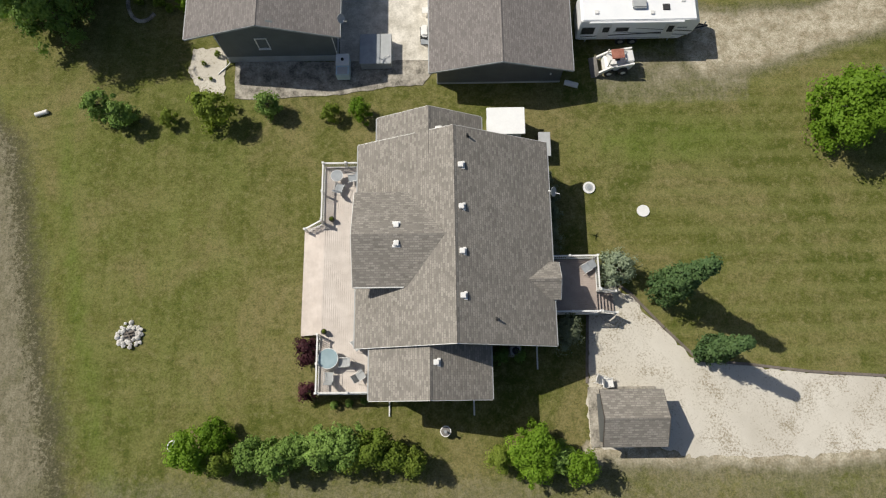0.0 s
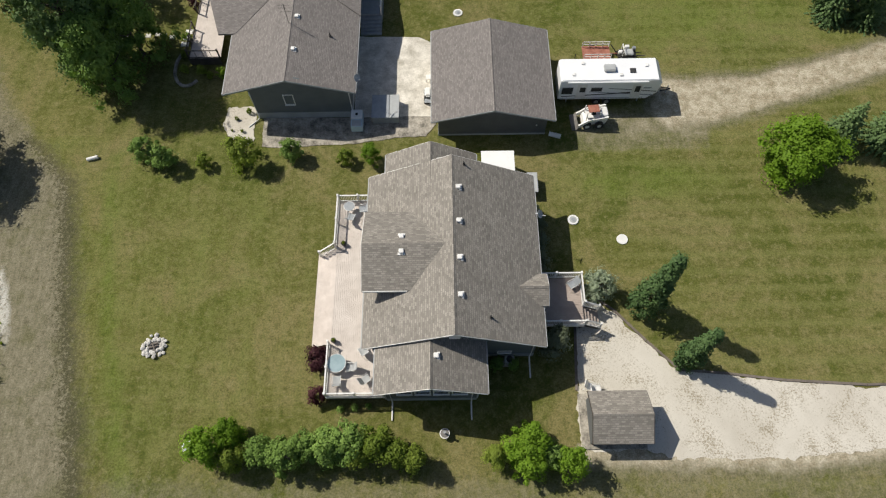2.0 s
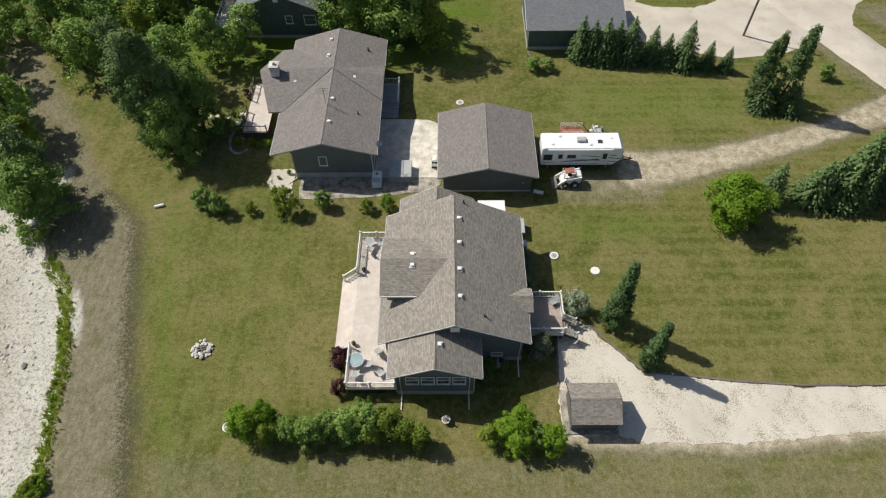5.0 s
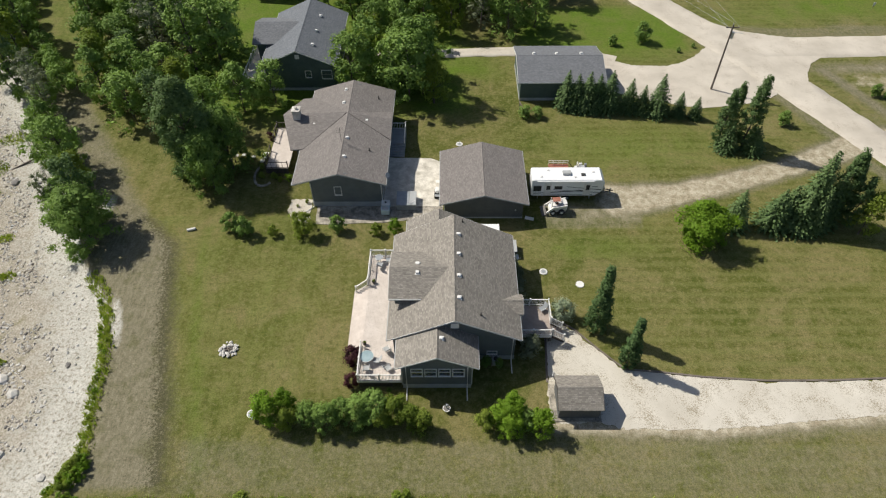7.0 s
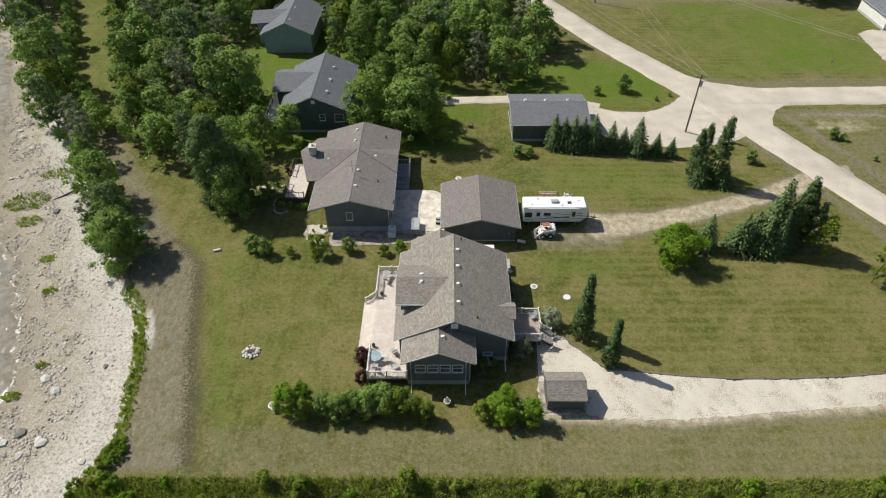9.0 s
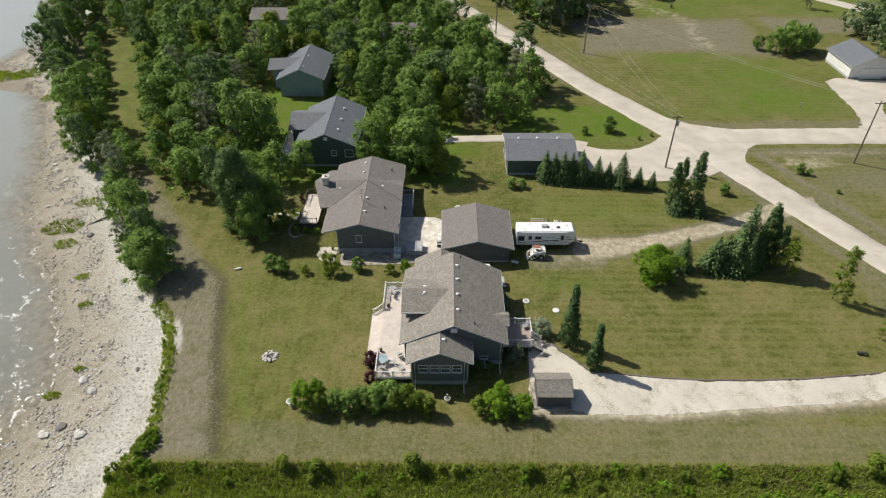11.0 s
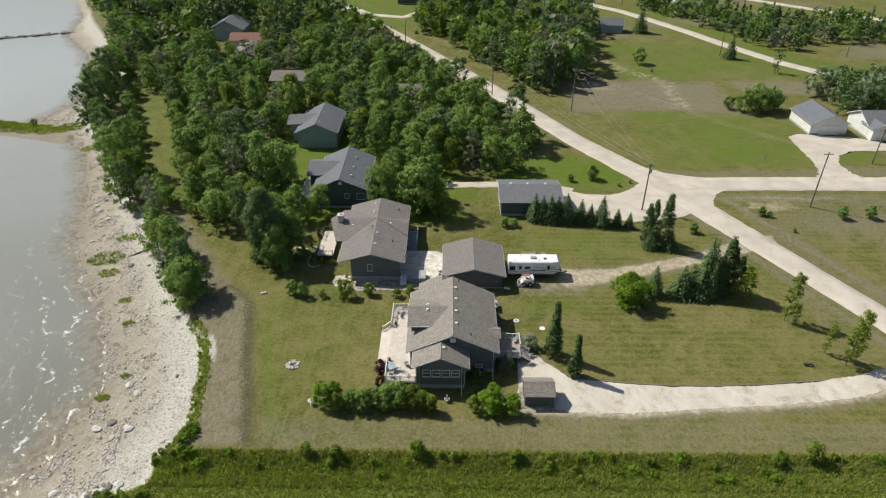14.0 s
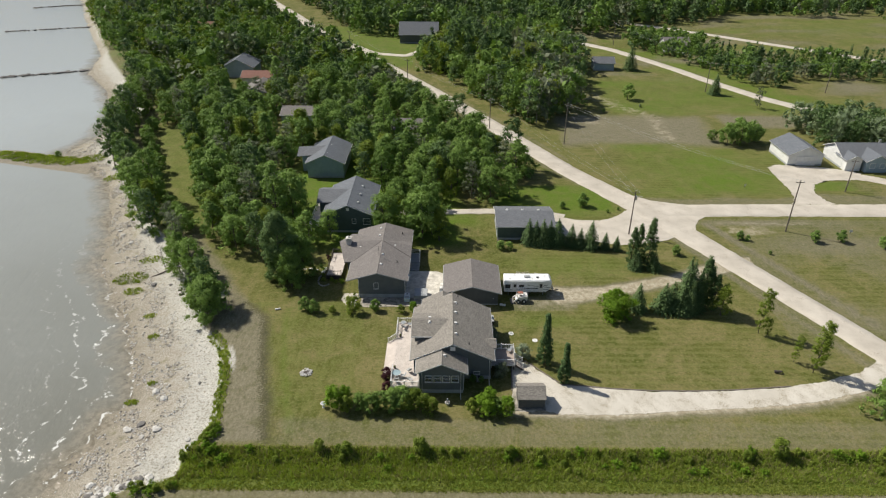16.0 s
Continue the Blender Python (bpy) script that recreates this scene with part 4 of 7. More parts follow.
window(house, WX0 + 0.02, 9.85, 4.3, 5.3, 1.6, "w", bars=False)
window(house, WX1, 12.6, 1.9, 3.1, 1.2, "e")
window(house, WX1, 4.6, 1.9, 3.1, 1.0, "e")
bm = one_box(WX1 - 0.02, WX1 + 0.05, 6.8, 7.75, 1.2, 3.25)
part("door", bm, WHITE, house, "white entrance door")

# the neighbour's house, its garage and the houses beyond
neighbour = thing("house", "neighbouring bungalow with grey siding and grey shingle roof", "house")
gable_walls(neighbour, SIDING, -15.3, -7.0, 25.4, 44.0, 3.85, 5.2)
part("foundation", one_box(-15.34, -6.96, 25.36, 44.04, 0, 0.75), FOUNDATION, neighbour, "pale concrete foundation")
gable_roof(neighbour, -17.35, -6.3, 25.05, 44.6, 3.75, 5.38, ROOF_GREY_X, mid=-11.8, trim=GREYPLASTIC)
bm = bmesh.new()
roof_slab(bm, (-18.6, 31.6, 3.74), (-17.0, 31.5, 3.88), (-11.9, 37.2, 5.42), (-20.2, 37.2, 5.0))
part("roof_slope", bm, ROOF_GREY_Y, neighbour)
bm = bmesh.new()
roof_slab(bm, (-17.0, 42.6, 3.88), (-18.6, 42.6, 3.74), (-20.2, 37.2, 5.0), (-11.9, 37.2, 5.42))
part("roof_slope", bm, ROOF_GREY_Y, neighbour)
bm = bmesh.new()
box(bm, -18.3, -15.3, 33.2, 41.5, 0, 3.9)
part("wall", bm, SIDING, neighbour)
for low in (33.4, 39.4):
    bm = prism(bmesh.new(), [(-11.8, 37.0, 5.45), (-6.2, 37.0, 4.35), (-6.2, low, 3.84)], (0, 0, -0.14))
    part("roof_slope", bm, ROOF_GREY_Y, neighbour)
bm = bmesh.new()
box(bm, -18.75, -17.85, 36.2, 37.2, 3.6, 6.1)
box(bm, -18.85, -17.75, 36.1, 37.3, 6.1, 6.2)
disc(bm, -18.3, 36.7, 6.2, 6.5, 0.16, 12)
part("chimney", bm, STONE, neighbour, "pale stone chimney with metal cap")
for x, y, z in ((-12.6, 42.6, 5.2), (-12.6, 39.6, 5.2), (-11.4, 32.0, 5.28), (-11.4, 28.4, 5.28), (-16.0, 35.6, 4.7), (-9.4, 36.2, 4.75)):
    roof_vent(neighbour, x, y, z)
for x, y in ((-8.6, 30.5), (-8.3, 41.6)):
    stack_pipe(neighbour, x, y, 4.5)
window(neighbour, -12.1, 25.4, 1.9, 3.1, 0.75, "s", bars=False)
downspout(neighbour, -15.2, 25.25, 3.7, (-0.9, -0.9))
downspout(neighbour, -6.9, 25.25, 3.7, (0.1, -1.2))

garage = thing("garage", "detached grey-sided garage with brown-grey shingle roof", "garage")
gable_walls(garage, SIDING_DARK, 0.55, 9.75, 23.3, 32.2, 2.75, 4.0)
part("foundation", one_box(0.52, 9.78, 23.27, 32.23, 0, 0.2), FOUNDATION, garage)
gable_roof(garage, 0.0, 10.3, 22.75, 32.6, 2.68, 4.12, ROOF_GREY_X, mid=5.15, trim=GREYPLASTIC)
bm = one_box(0.47, 0.54, 25.2, 30.4, 0.05, 2.3)
part("garage_door", bm, WHITE, garage, "white overhead garage door")
bm = one_box(9.75, 9.82, 24.2, 25.1, 0.05, 2.1)
part("door", bm, WHITE, garage, "white side door")
bm = bmesh.new()
disc(bm, 8.9, 23.24, 1.3, 1.42, 0.06, 8)
part("wall_lamp", bm, WHITE, garage)

def plain_house(name, x0, x1, y0, y1, eave, ridge, wall_mat, roof_mat, along, label, over=0.45, wins=(), trim=None):
    h = thing(name, label, "house" if name == "house" else name)
    gable_walls(h, wall_mat, x0 + over, x1 - over, y0 + over, y1 - over, eave, ridge - 0.25, along=along)
    part("foundation", one_box(x0 + over - 0.03, x1 - over + 0.03, y0 + over - 0.03, y1 - over + 0.03, 0, 0.45), FOUNDATION, h)
    gable_roof(h, x0, x1, y0, y1, eave, ridge, roof_mat, along=along, trim=trim or WHITE)
    for cx, cy, z0, z1, w, face in wins:
        window(h, cx, cy, z0, z1, w, face)
    return h

h3 = plain_house("house", -26.0, -15.0, 49.9, 65.8, 4.3, 6.7, SIDING_GREEN, ROOF_BLUE, "y", "dark green house with slate roof and white trim", 0.5,
                 [(-19.3, 50.4, 2.2, 3.2, 0.8, "s"), (-16.6, 50.4, 2.0, 3.3, 1.4, "s")])
part("gable_vent", one_box(-20.8, -20.2, 50.28, 50.38, 5.2, 5.8), WHITE, h3)
h4 = plain_house("house", -35.6, -25.4, 79.6, 94.5, 4.0, 6.3, SIDING_PALE, ROOF_BLUE, "y", "pale blue house with slate roof among trees", 0.5)
fg = plain_house("garage", 10.9, 23.4, 47.2, 57.2, 3.2, 4.55, SIDING_GREEN, ROOF_BLUE_Y, "x", "dark green garage with slate-grey shingle roof", 0.4)
plain_house("house", -51.5, -41, 120, 130, 3.6, 5.2, SIDING_PALE, ROOF_GREY_Y, "x", "grey-roofed house deep among trees")
plain_house("house", -88, -75, 178, 190, 4, 7.2, SIDING_PALE, ROOF_BLUE, "y", "blue house with slate roof among trees")
plain_house("house", -71, -60.5, 144, 158, 3.4, 5.6, SIDING_PALE, ROOF_GREY_X, "y", "pale house with light grey roof among trees")
plain_house("house", -17.5, -5, 108, 117, 3.4, 5.4, SIDING_GREEN, ROOF_GREY_Y, "x", "grey-roofed house hidden among trees")
plain_house("house", -77, -65, 166, 174, 3.2, 5, SIDING_WHITE, ROOF_RED, "x", "low house with faded red roof")
plain_house("house", -129, -114, 254, 264, 4, 7, SIDING_PALE, ROOF_RED, "x", "blue house with faded red roof")
plain_house("house", -145, -134, 309, 318, 4, 6.5, SIDING_WHITE, ROOF_RED, "x", "distant house with red roof")
plain_house("house", -23, -4, 243, 256, 4, 9, SIDING_DARK, ROOF_BLUE_Y, "x", "large dark house with steep slate roof")
plain_house("house", 60, 69, 192, 199, 3, 5, SIDING_PALE, ROOF_BLUE_Y, "x", "small teal cottage beside trees")
plain_house("house", 99, 111, 226, 236, 3.4, 6, SIDING_WHITE, ROOF_GREY_Y, "x", "distant white bungalow with grey roof")
barn = plain_house("garage", 91.8, 101.8, 89.9, 101.6, 3.0, 5.4, SIDING_WHITE, ROOF_BLUE, "y", "white double garage with slate-grey roof", 0.4)
part("garage_door", one_box(94.4, 99.6, 90.16, 90.26, 0.05, 2.5), WHITE, barn, "white panelled garage door")
wh = plain_house("house", 105.2, 126, 88.2, 98.4, 3.1, 5.5, SIDING_WHITE, ROOF_BLUE_Y, "x", "white bungalow with grey roof and a gabled front wing", 0.45, [(105.66, 93.0, 1.3, 2.4, 1.0, "w"), (108.2, 88.65, 1.2, 2.5, 1.5, "s"), (120.0, 88.65, 1.3, 2.5, 1.6, "s")])
gable_walls(wh, SIDING_PALE, 110.4, 116.0, 85.6, 88.6, 3.05, 4.6)
gable_roof(wh, 110.0, 116.4, 85.2, 91.6, 3.05, 4.85, ROOF_BLUE)
for cx in (112.0, 114.6):
    window(wh, cx, 85.6, 1.2, 2.5, 1.3, "s")
gable_walls(wh, SIDING_WHITE, 105.7, 109.6, 86.6, 88.6, 3.05, 4.1)
gable_roof(wh, 105.3, 110.0, 86.2, 92.0, 3.08, 4.3, ROOF_BLUE)
part("chimney", one_box(117.2, 117.7, 93.5, 94.0, 4.8, 6.2), METAL, wh, "grey metal flue")

# the shed
shed = thing("shed", "small garden shed with dark walls and brown shingle roof", "shed")
gable_walls(shed, SIDING_DARK, 10.95, 14.65, -2.75, 0.3, 1.98, 2.75, 0.1, along="x")
gable_roof(shed, 10.75, 14.8, -3.02, 0.55, 1.98, 2.95, ROOF_Y, along="x", trim=DARKWOOD, thick=0.1, gutter=False)
part("slab", one_box(10.4, 14.9, -3.1, 0.75, -0.05, 0.12), CONCRETE, shed, "concrete slab under the shed")

for ys, ye in ((55.0, 59.0), (63.0, 59.0)):
    bm = bmesh.new()
    roof_slab(bm, (-28.0, ys, 4.9), (-23.4, ys, 4.9), (-20.8, 59.0, 6.35), (-28.0, 59.0, 6.35))
    part("roof_slope", bm, ROOF_BLUE_Y, h3)
bm = prism(bmesh.new(), [(-27.4, 55.5, 1.5), (-27.4, 62.5, 1.5), (-27.4, 62.5, 4.8), (-27.4, 59.0, 6.1), (-27.4, 55.5, 4.8)], (1.9, 0, 0))
part("wall", bm, SIDING_GREEN, h3)
window(h3, -27.4, 59.0, 1.8, 3.6, 2.0, "w")
for x, y in ((-18.6, 53.0), (-18.6, 57.0), (-18.6, 61.5)):
    roof_vent(h3, x, y, 5.95)
for x in (13.5, 16.8, 20.4):
    roof_vent(fg, x, 52.9, 4.45)
for x, y in ((-30.0, 82), (-30.0, 88)):
    roof_vent(h4, x, y, 5.95)
part("roof_slope", prism(bmesh.new(), [(-38.4, 84.0, 4.3), (-33.5, 84.0, 4.6), (-31.2, 87.5, 6.0), (-38.4, 87.5, 5.6)], (0, 0, -0.16)), ROOF_BLUE_Y, h4)
part("roof_slope", prism(bmesh.new(), [(-33.5, 91.0, 4.6), (-38.4, 91.0, 4.3), (-38.4, 87.5, 5.6), (-31.2, 87.5, 6.0)], (0, 0, -0.16)), ROOF_BLUE_Y, h4)
part("wall", one_box(-37.2, -35.2, 84.5, 90.5, 0, 4.2), SIDING_PALE, h4)


# ---- decks ----
DZ = 1.1
deck = thing("deck", "pale timber deck with white railings and wide steps to the lawn", "deck")


def boards(parent, x0, x1, y0, y1, z, material, pitch=0.142, along="y"):
    """Deck boards side by side with open joints; all of one length share a mesh."""
    n = int(round(((x1 - x0) if along == "y" else (y1 - y0)) / pitch))
    bm = one_box(-pitch / 2 + 0.004, pitch / 2 - 0.004, y0, y1, z - 0.035, z) if along == "y" else one_box(x0, x1, -pitch / 2 + 0.004, pitch / 2 - 0.004, z - 0.035, z)
    first = part("board", bm, material, parent)
    for k in range(n):
        o = first if k == 0 else new("board", first.data)
        o.parent = parent
        o.location = (x0 + (k + 0.5) * pitch, 0, 0) if along == "y" else (0, y0 + (k + 0.5) * pitch, 0)


boards(deck, -7.5, -4.26, 3.75, 16.3, DZ, DECK)
boards(deck, -7.5, -3.3, 0.5, 3.75, DZ + 0.001, DECK)
for k in range(5):
    x = -7.5 - 0.3 * k
    z = DZ - 0.18 * (k + 1)
    st = part("tread", one_box(x - 0.31, x - 0.005, 4.4, 12.05, z - 0.04, z), DECK, deck)
    part("riser", one_box(x - 0.02, x - 0.002, 4.42, 12.03, z - 0.16 if k < 4 else 0, z + 0.13), DECK, st)
part("skirt", one_box(-7.46, -4.3, 0.55, 0.6, 0.0, DZ - 0.06), DARKWOOD, deck, "dark slatted skirting under the deck")
part("skirt", one_box(-7.46, -7.41, 0.62, 4.4, 0.0, DZ - 0.06), DARKWOOD, deck)
part("skirt", one_box(-7.46, -7.41, 12.1, 16.2, 0.0, DZ - 0.06), DARKWOOD, deck)
part("skirt", one_box(-7.4, -4.3, 16.2, 16.25, 0.0, DZ - 0.06), DARKWOOD, deck)
part("rim_joist", one_box(-7.56, -3.3, 0.44, 0.49, DZ - 0.26, DZ), WHITE, deck)
railing("railing", deck, [(-7.5, 4.3), (-7.5, 0.55), (-3.45, 0.55)], DZ)
railing("railing", deck, [(-4.35, 16.25), (-7.5, 16.25), (-7.5, 12.15)], DZ)
railing("stair_railing", deck, [(-7.5, 12.1, DZ), (-8.8, 11.7, 0.32)], DZ)

porch = thing("porch", "raised timber entrance porch with white railings and steps", "porch")
PZ = 1.15
boards(porch, 7.4, 11.2, 5.6, 9.35, PZ, PORCH, along="x")
for x, y in ((7.6, 5.75), (11.05, 5.75), (7.6, 9.2), (11.05, 9.2), (11.05, 7.2)):
    part("pillar", one_box(x - 0.07, x + 0.07, y - 0.07, y + 0.07, 0, PZ - 0.04), DARKWOOD, porch)
part("rim_joist", one_box(7.4, 11.2, 5.52, 5.58, PZ - 0.26, PZ), WHITE, porch)
part("rim_joist", one_box(11.2, 11.25, 7.1, 9.4, PZ - 0.26, PZ), WHITE, porch)
for k in range(5):
    x, z = 11.2 + 0.27 * k, PZ - 0.19 * (k + 1)
    part("tread", one_box(x + 0.0, x + 0.24, 5.65, 7.0, z - 0.045, z), PORCH, porch)
for y in (5.6, 7.02):
    bm = prism(bmesh.new(), [(11.2, y, PZ - 0.05), (12.55, y, 0.12), (12.55, y, 0.0), (12.3, y, 0.0), (11.2, y, PZ - 0.4)], (0, 0.05, 0))
    part("stringer", bm, DARKWOOD, porch)
railing("railing", porch, [(7.45, 5.6), (11.2, 5.6)], PZ)
railing("railing", porch, [(7.45, 9.35), (11.2, 9.35), (11.2, 7.1)], PZ)
railing("stair_railing", porch, [(11.25, 5.6, PZ), (12.45, 5.6, 0.3)], PZ)
railing("stair_railing", porch, [(11.25, 7.05, PZ), (12.45, 7.05, 0.3)], PZ)

ndeck = thing("deck", "neighbour's pinkish timber deck with dark railings", "deck")
boards(ndeck, -22.2, -19.3, 31.6, 40.0, 0.8, DECK)
part("skirt", one_box(-22.2, -19.4, 31.5, 31.58, 0, 0.75), DARKWOOD, ndeck)
part("skirt", one_box(-22.28, -22.22, 31.5, 40, 0, 0.75), DARKWOOD, ndeck)
railing("railing", ndeck, [(-19.4, 31.6), (-22.2, 31.6), (-22.2, 35.0)], 0.8, DARKWOOD, 0.6)
railing("railing", ndeck, [(-22.2, 37.0), (-22.2, 40.0), (-19.4, 40.0)], 0.8, DARKWOOD, 0.6)
nst = thing("porch", "neighbour's grey back porch with broad steps", "porch")
part("platform", one_box(-6.95, -4.7, 36.4, 39.6, 0.0, 1.0), GREYPLASTIC, nst)
for k in range(5):
    part("step", one_box(-6.7, -4.75, 36.35 - 0.32 * (k + 1), 36.35 - 0.32 * k, 0, 1.0 - 0.17 * (k + 1)), GREYPLASTIC, nst)
railing("railing", nst, [(-6.9, 39.55), (-4.75, 39.55), (-4.75, 36.4)], 1.0, WHITE, 0.2)
h3d = thing("deck", "white-railed deck on the west side of the green house", "deck")
part("platform", one_box(-29.0, -25.7, 50.6, 62.0, 1.3, 1.5), DECK, h3d)
for y in (50.9, 56, 61.6):
    part("post", one_box(-28.9, -28.75, y, y + 0.15, 0, 1.3), WHITE, h3d)
railing("railing", h3d, [(-25.8, 50.65), (-28.95, 50.65), (-28.95, 61.9)], 1.5, WHITE, 0.5)


# ---- plants ----
RNG = np.random.default_rng(7)


def unit(v):
    return v / np.maximum(np.linalg.norm(v, axis=-1, keepdims=True), 1e-9)


def leaf_quads(pos, nrm, size):
    """Pointed leaf blades at the given places, lying roughly across the given directions."""
    n = len(pos)
    nrm = unit(nrm + RNG.normal(0, 0.42, (n, 3)))
    t = unit(np.cross(nrm, RNG.normal(0, 1, (n, 3))))
    b = np.cross(nrm, t)
    s = size * RNG.uniform(0.6, 1.25, (n, 1))
    v = np.stack([pos - t * s * 0.6, pos + b * s * 0.42 + nrm * s * 0.12, pos + t * s * 0.6, pos - b * s * 0.42 + nrm * s * 0.12], 1)
    return v.reshape(-1, 3)


def quads_mesh(name, verts, material, slots=None):
    """Loose quads as one mesh; with slots, material is a list and slots gives each quad's place in it."""
    me = bpy.data.meshes.new(name)
    n = len(verts) // 4
    me.vertices.add(len(verts))
    me.vertices.foreach_set("co", np.asarray(verts, np.float32).ravel())
    me.loops.add(len(verts))
    me.loops.foreach_set("vertex_index", np.arange(len(verts), dtype=np.int32))
    me.polygons.add(n)
    me.polygons.foreach_set("loop_start", np.arange(0, len(verts), 4, dtype=np.int32))
    me.update(calc_edges=True)
    me.validate()
    for m in (material if slots is not None else [material]):
        me.materials.append(m)
    if slots is not None:
        me.polygons.foreach_set("material_index", np.asarray(slots, np.int32))
    return me


def clumps(profile, h0, h1, radius, count, spread, rng=RNG):
    """Clump centres in the outer part of a lobed outline: profile(u) is the half-width at the share u of the crown's height."""
    out = []
    seed = rng.uniform(0, 50)
    for _ in range(count):
        u = rng.uniform(0, 1) ** (1.15 if profile is spindle else 0.8)
        a, k = rng.uniform(0, 2 * math.pi), math.sqrt(rng.uniform(0.22, 1.0))
        lobe = 0.92 + 0.5 * noise.noise((math.cos(a) * 1.3 + seed, math.sin(a) * 1.3, u * 2.4))
        r = profile(u) * radius * k * 0.84 * (1.0 if profile is spindle else lobe)
        lift = 0.0 if profile is spindle else 0.10 * (h1 - h0) * noise.noise((math.cos(a) * k * 1.6, math.sin(a) * k * 1.6, seed))
        out.append((r * math.cos(a), r * math.sin(a), h0 + (h1 - h0) * u + lift, spread * rng.uniform(0.5, 1.35)))
    return np.array(out)


def crown_verts(cl, per, size, up=0.45):
    """Leaves over the upper shell of every clump, turned out from the clump and from the crown."""
    m = len(cl)
    d = unit(RNG.normal(0, 1, (m, per, 3)) + np.array([0, 0, up]))
    rad = cl[:, None, 3:4] * RNG.uniform(0.6, 1.12, (m, per, 1)) ** 0.8
    pos = cl[:, None, :3] + d * rad * np.array([1, 1, 0.78])
    mid = np.array([cl[:, 0].mean(), cl[:, 1].mean(), cl[:, 2].mean() * 0.8])
    out = unit((pos - mid) * np.array([1, 1, 0.8]))
    shell = leaf_quads(pos.reshape(-1, 3), (d * 0.95 + out * 0.5).reshape(-1, 3) + np.array([0, 0, 0.25]), size)
    # broad leaves deep inside each clump, which keep the crown from being seen through
    heart = np.repeat(cl[:, :3], 3, 0) + RNG.normal(0, 0.18, (3 * m, 3)) * np.repeat(cl[:, 3:4], 3, 0)
    core = leaf_quads(heart, RNG.normal(0, 1, (3 * m, 3)) + np.array([0, 0, 0.6]), 1.0 * float(cl[:, 3].mean()))
    return np.concatenate([shell, core])


def trunk_mesh(height, r, limbs, spread):
    bm = bmesh.new()
    bend = [(0.12 * height * 0.15 * math.sin(k * 1.7 + height), 0.1 * math.cos(k * 2.3), height * k / 5) for k in range(6)]
    bend[0] = (0, 0, -0.15)
    tube(bm, bend, r, r * 0.35, 7)
    for k in range(limbs):
        a, z = k * 2.4 + height, height * (0.35 + 0.5 * k / max(1, limbs))
        c = Vector((bend[2][0], bend[2][1], z))
        tip = c + Vector((math.cos(a) * spread, math.sin(a) * spread, spread * 0.7))
        tube(bm, [c, c.lerp(tip, 0.5) + Vector((0, 0, -0.1 * spread)), tip], r * 0.4, r * 0.12, 5)
    me = bpy.data.meshes.new("trunk")
    bm.to_mesh(me)
    bm.free()
    me.materials.append(BARK)
    return me


def dome(u):
    return math.sqrt(max(0.0, 1 - (1.5 * u - 0.55) ** 2)) if u < 0.99 else 0.3


def column(u):
    return 0.55 + 0.45 * math.sin(math.pi * min(1.0, u * 1.1)) - 0.45 * max(0.0, u - 0.6) * 2


def spindle(u):
    return 0.05 + (0.62 + 0.38 * math.sin(math.pi * min(1.0, 0.1 + u * 1.5))) * (1 - u) ** 0.75


def make_plant(name, height, radius, material, base=0.25, count=26, per=60, size=0.42, spread=0.28, profile=dome, trunk=True, trunk_r=0.16):
    """Meshes of one plant: trunk with limbs, and a crown of leaf clumps."""
    cl = clumps(profile, height * base + radius * spread * 0.5, height - radius * spread * 0.8, radius, count, radius * spread)
    crown = quads_mesh("crown", crown_verts(cl, per, size), material)
    return name, (trunk_mesh(height * 0.72, trunk_r, 6, radius * 0.55) if trunk else None), crown


def make_spruce(height, radius, material, tiers=15, per=46, size=0.34):
    pos, nrm = [], []
    for k in range(tiers):
        u = k / (tiers - 1)
        r, z = radius * (1 - u) ** 0.85 + 0.08, height * (0.06 + 0.92 * u)
        arms = max(6, int(22 * (1 - u) + 5))
        for a in range(arms):
            ang = 2 * math.pi * a / arms + k * 0.7 + RNG.uniform(-0.15, 0.15)
            reach = r * RNG.uniform(0.75, 1.12)
            for q in np.linspace(0.25, 1.0, max(2, int(per * (1 - u) / 8) + 2)):
                pos.append((math.cos(ang) * reach * q, math.sin(ang) * reach * q, z - 0.32 * reach * q + RNG.uniform(-0.06, 0.06)))
                nrm.append((math.cos(ang) * 0.5, math.sin(ang) * 0.5, 0.9))
    crown = quads_mesh("crown", leaf_quads(np.array(pos), np.array(nrm), size), material)
    return "spruce_tree", trunk_mesh(height * 0.9, 0.13, 0, 0.1), crown


def plant(kit, x, y, label, category="tree", scale=1.0, turn=None, group="", z=0.0, lean=0.0, tall=1.0):
    name, trunk, crown = kit
    m = pose(x, y, z, lean, 0, RNG.uniform(0, 360) if turn is None else turn) @ Matrix.Diagonal((scale, scale, scale * tall, 1))
    if trunk is None:
        ob = new(name, crown)
        ob.matrix_basis = m
        return tagged(ob, label, category, group)
    t = thing(name, label, category, m, group)
    for nm, me in (("trunk", trunk), ("crown", crown)):
        o = new(nm, me)
        o.parent = t
    return t


def height_at(x, y):
    return land(x, y)[0]


def ragged(seed):
    """A lumpy outline of its own for each kind of tree."""
    def f(u):
        return max(0.15, dome(u) * (0.8 + 0.45 * noise.noise((u * 3.1, seed * 5.3, 0.0))) + 0.12 * math.sin(u * 9 + seed))
    return f


def plume(u):
    return (0.35 + 0.65 * math.sin(math.pi * min(1.0, 0.15 + u * 0.8))) * (1.02 - u) ** 0.4


def tallish(u):
    return 0.45 + 0.55 * math.sin(math.pi * min(1.0, 0.12 + u * 0.86))


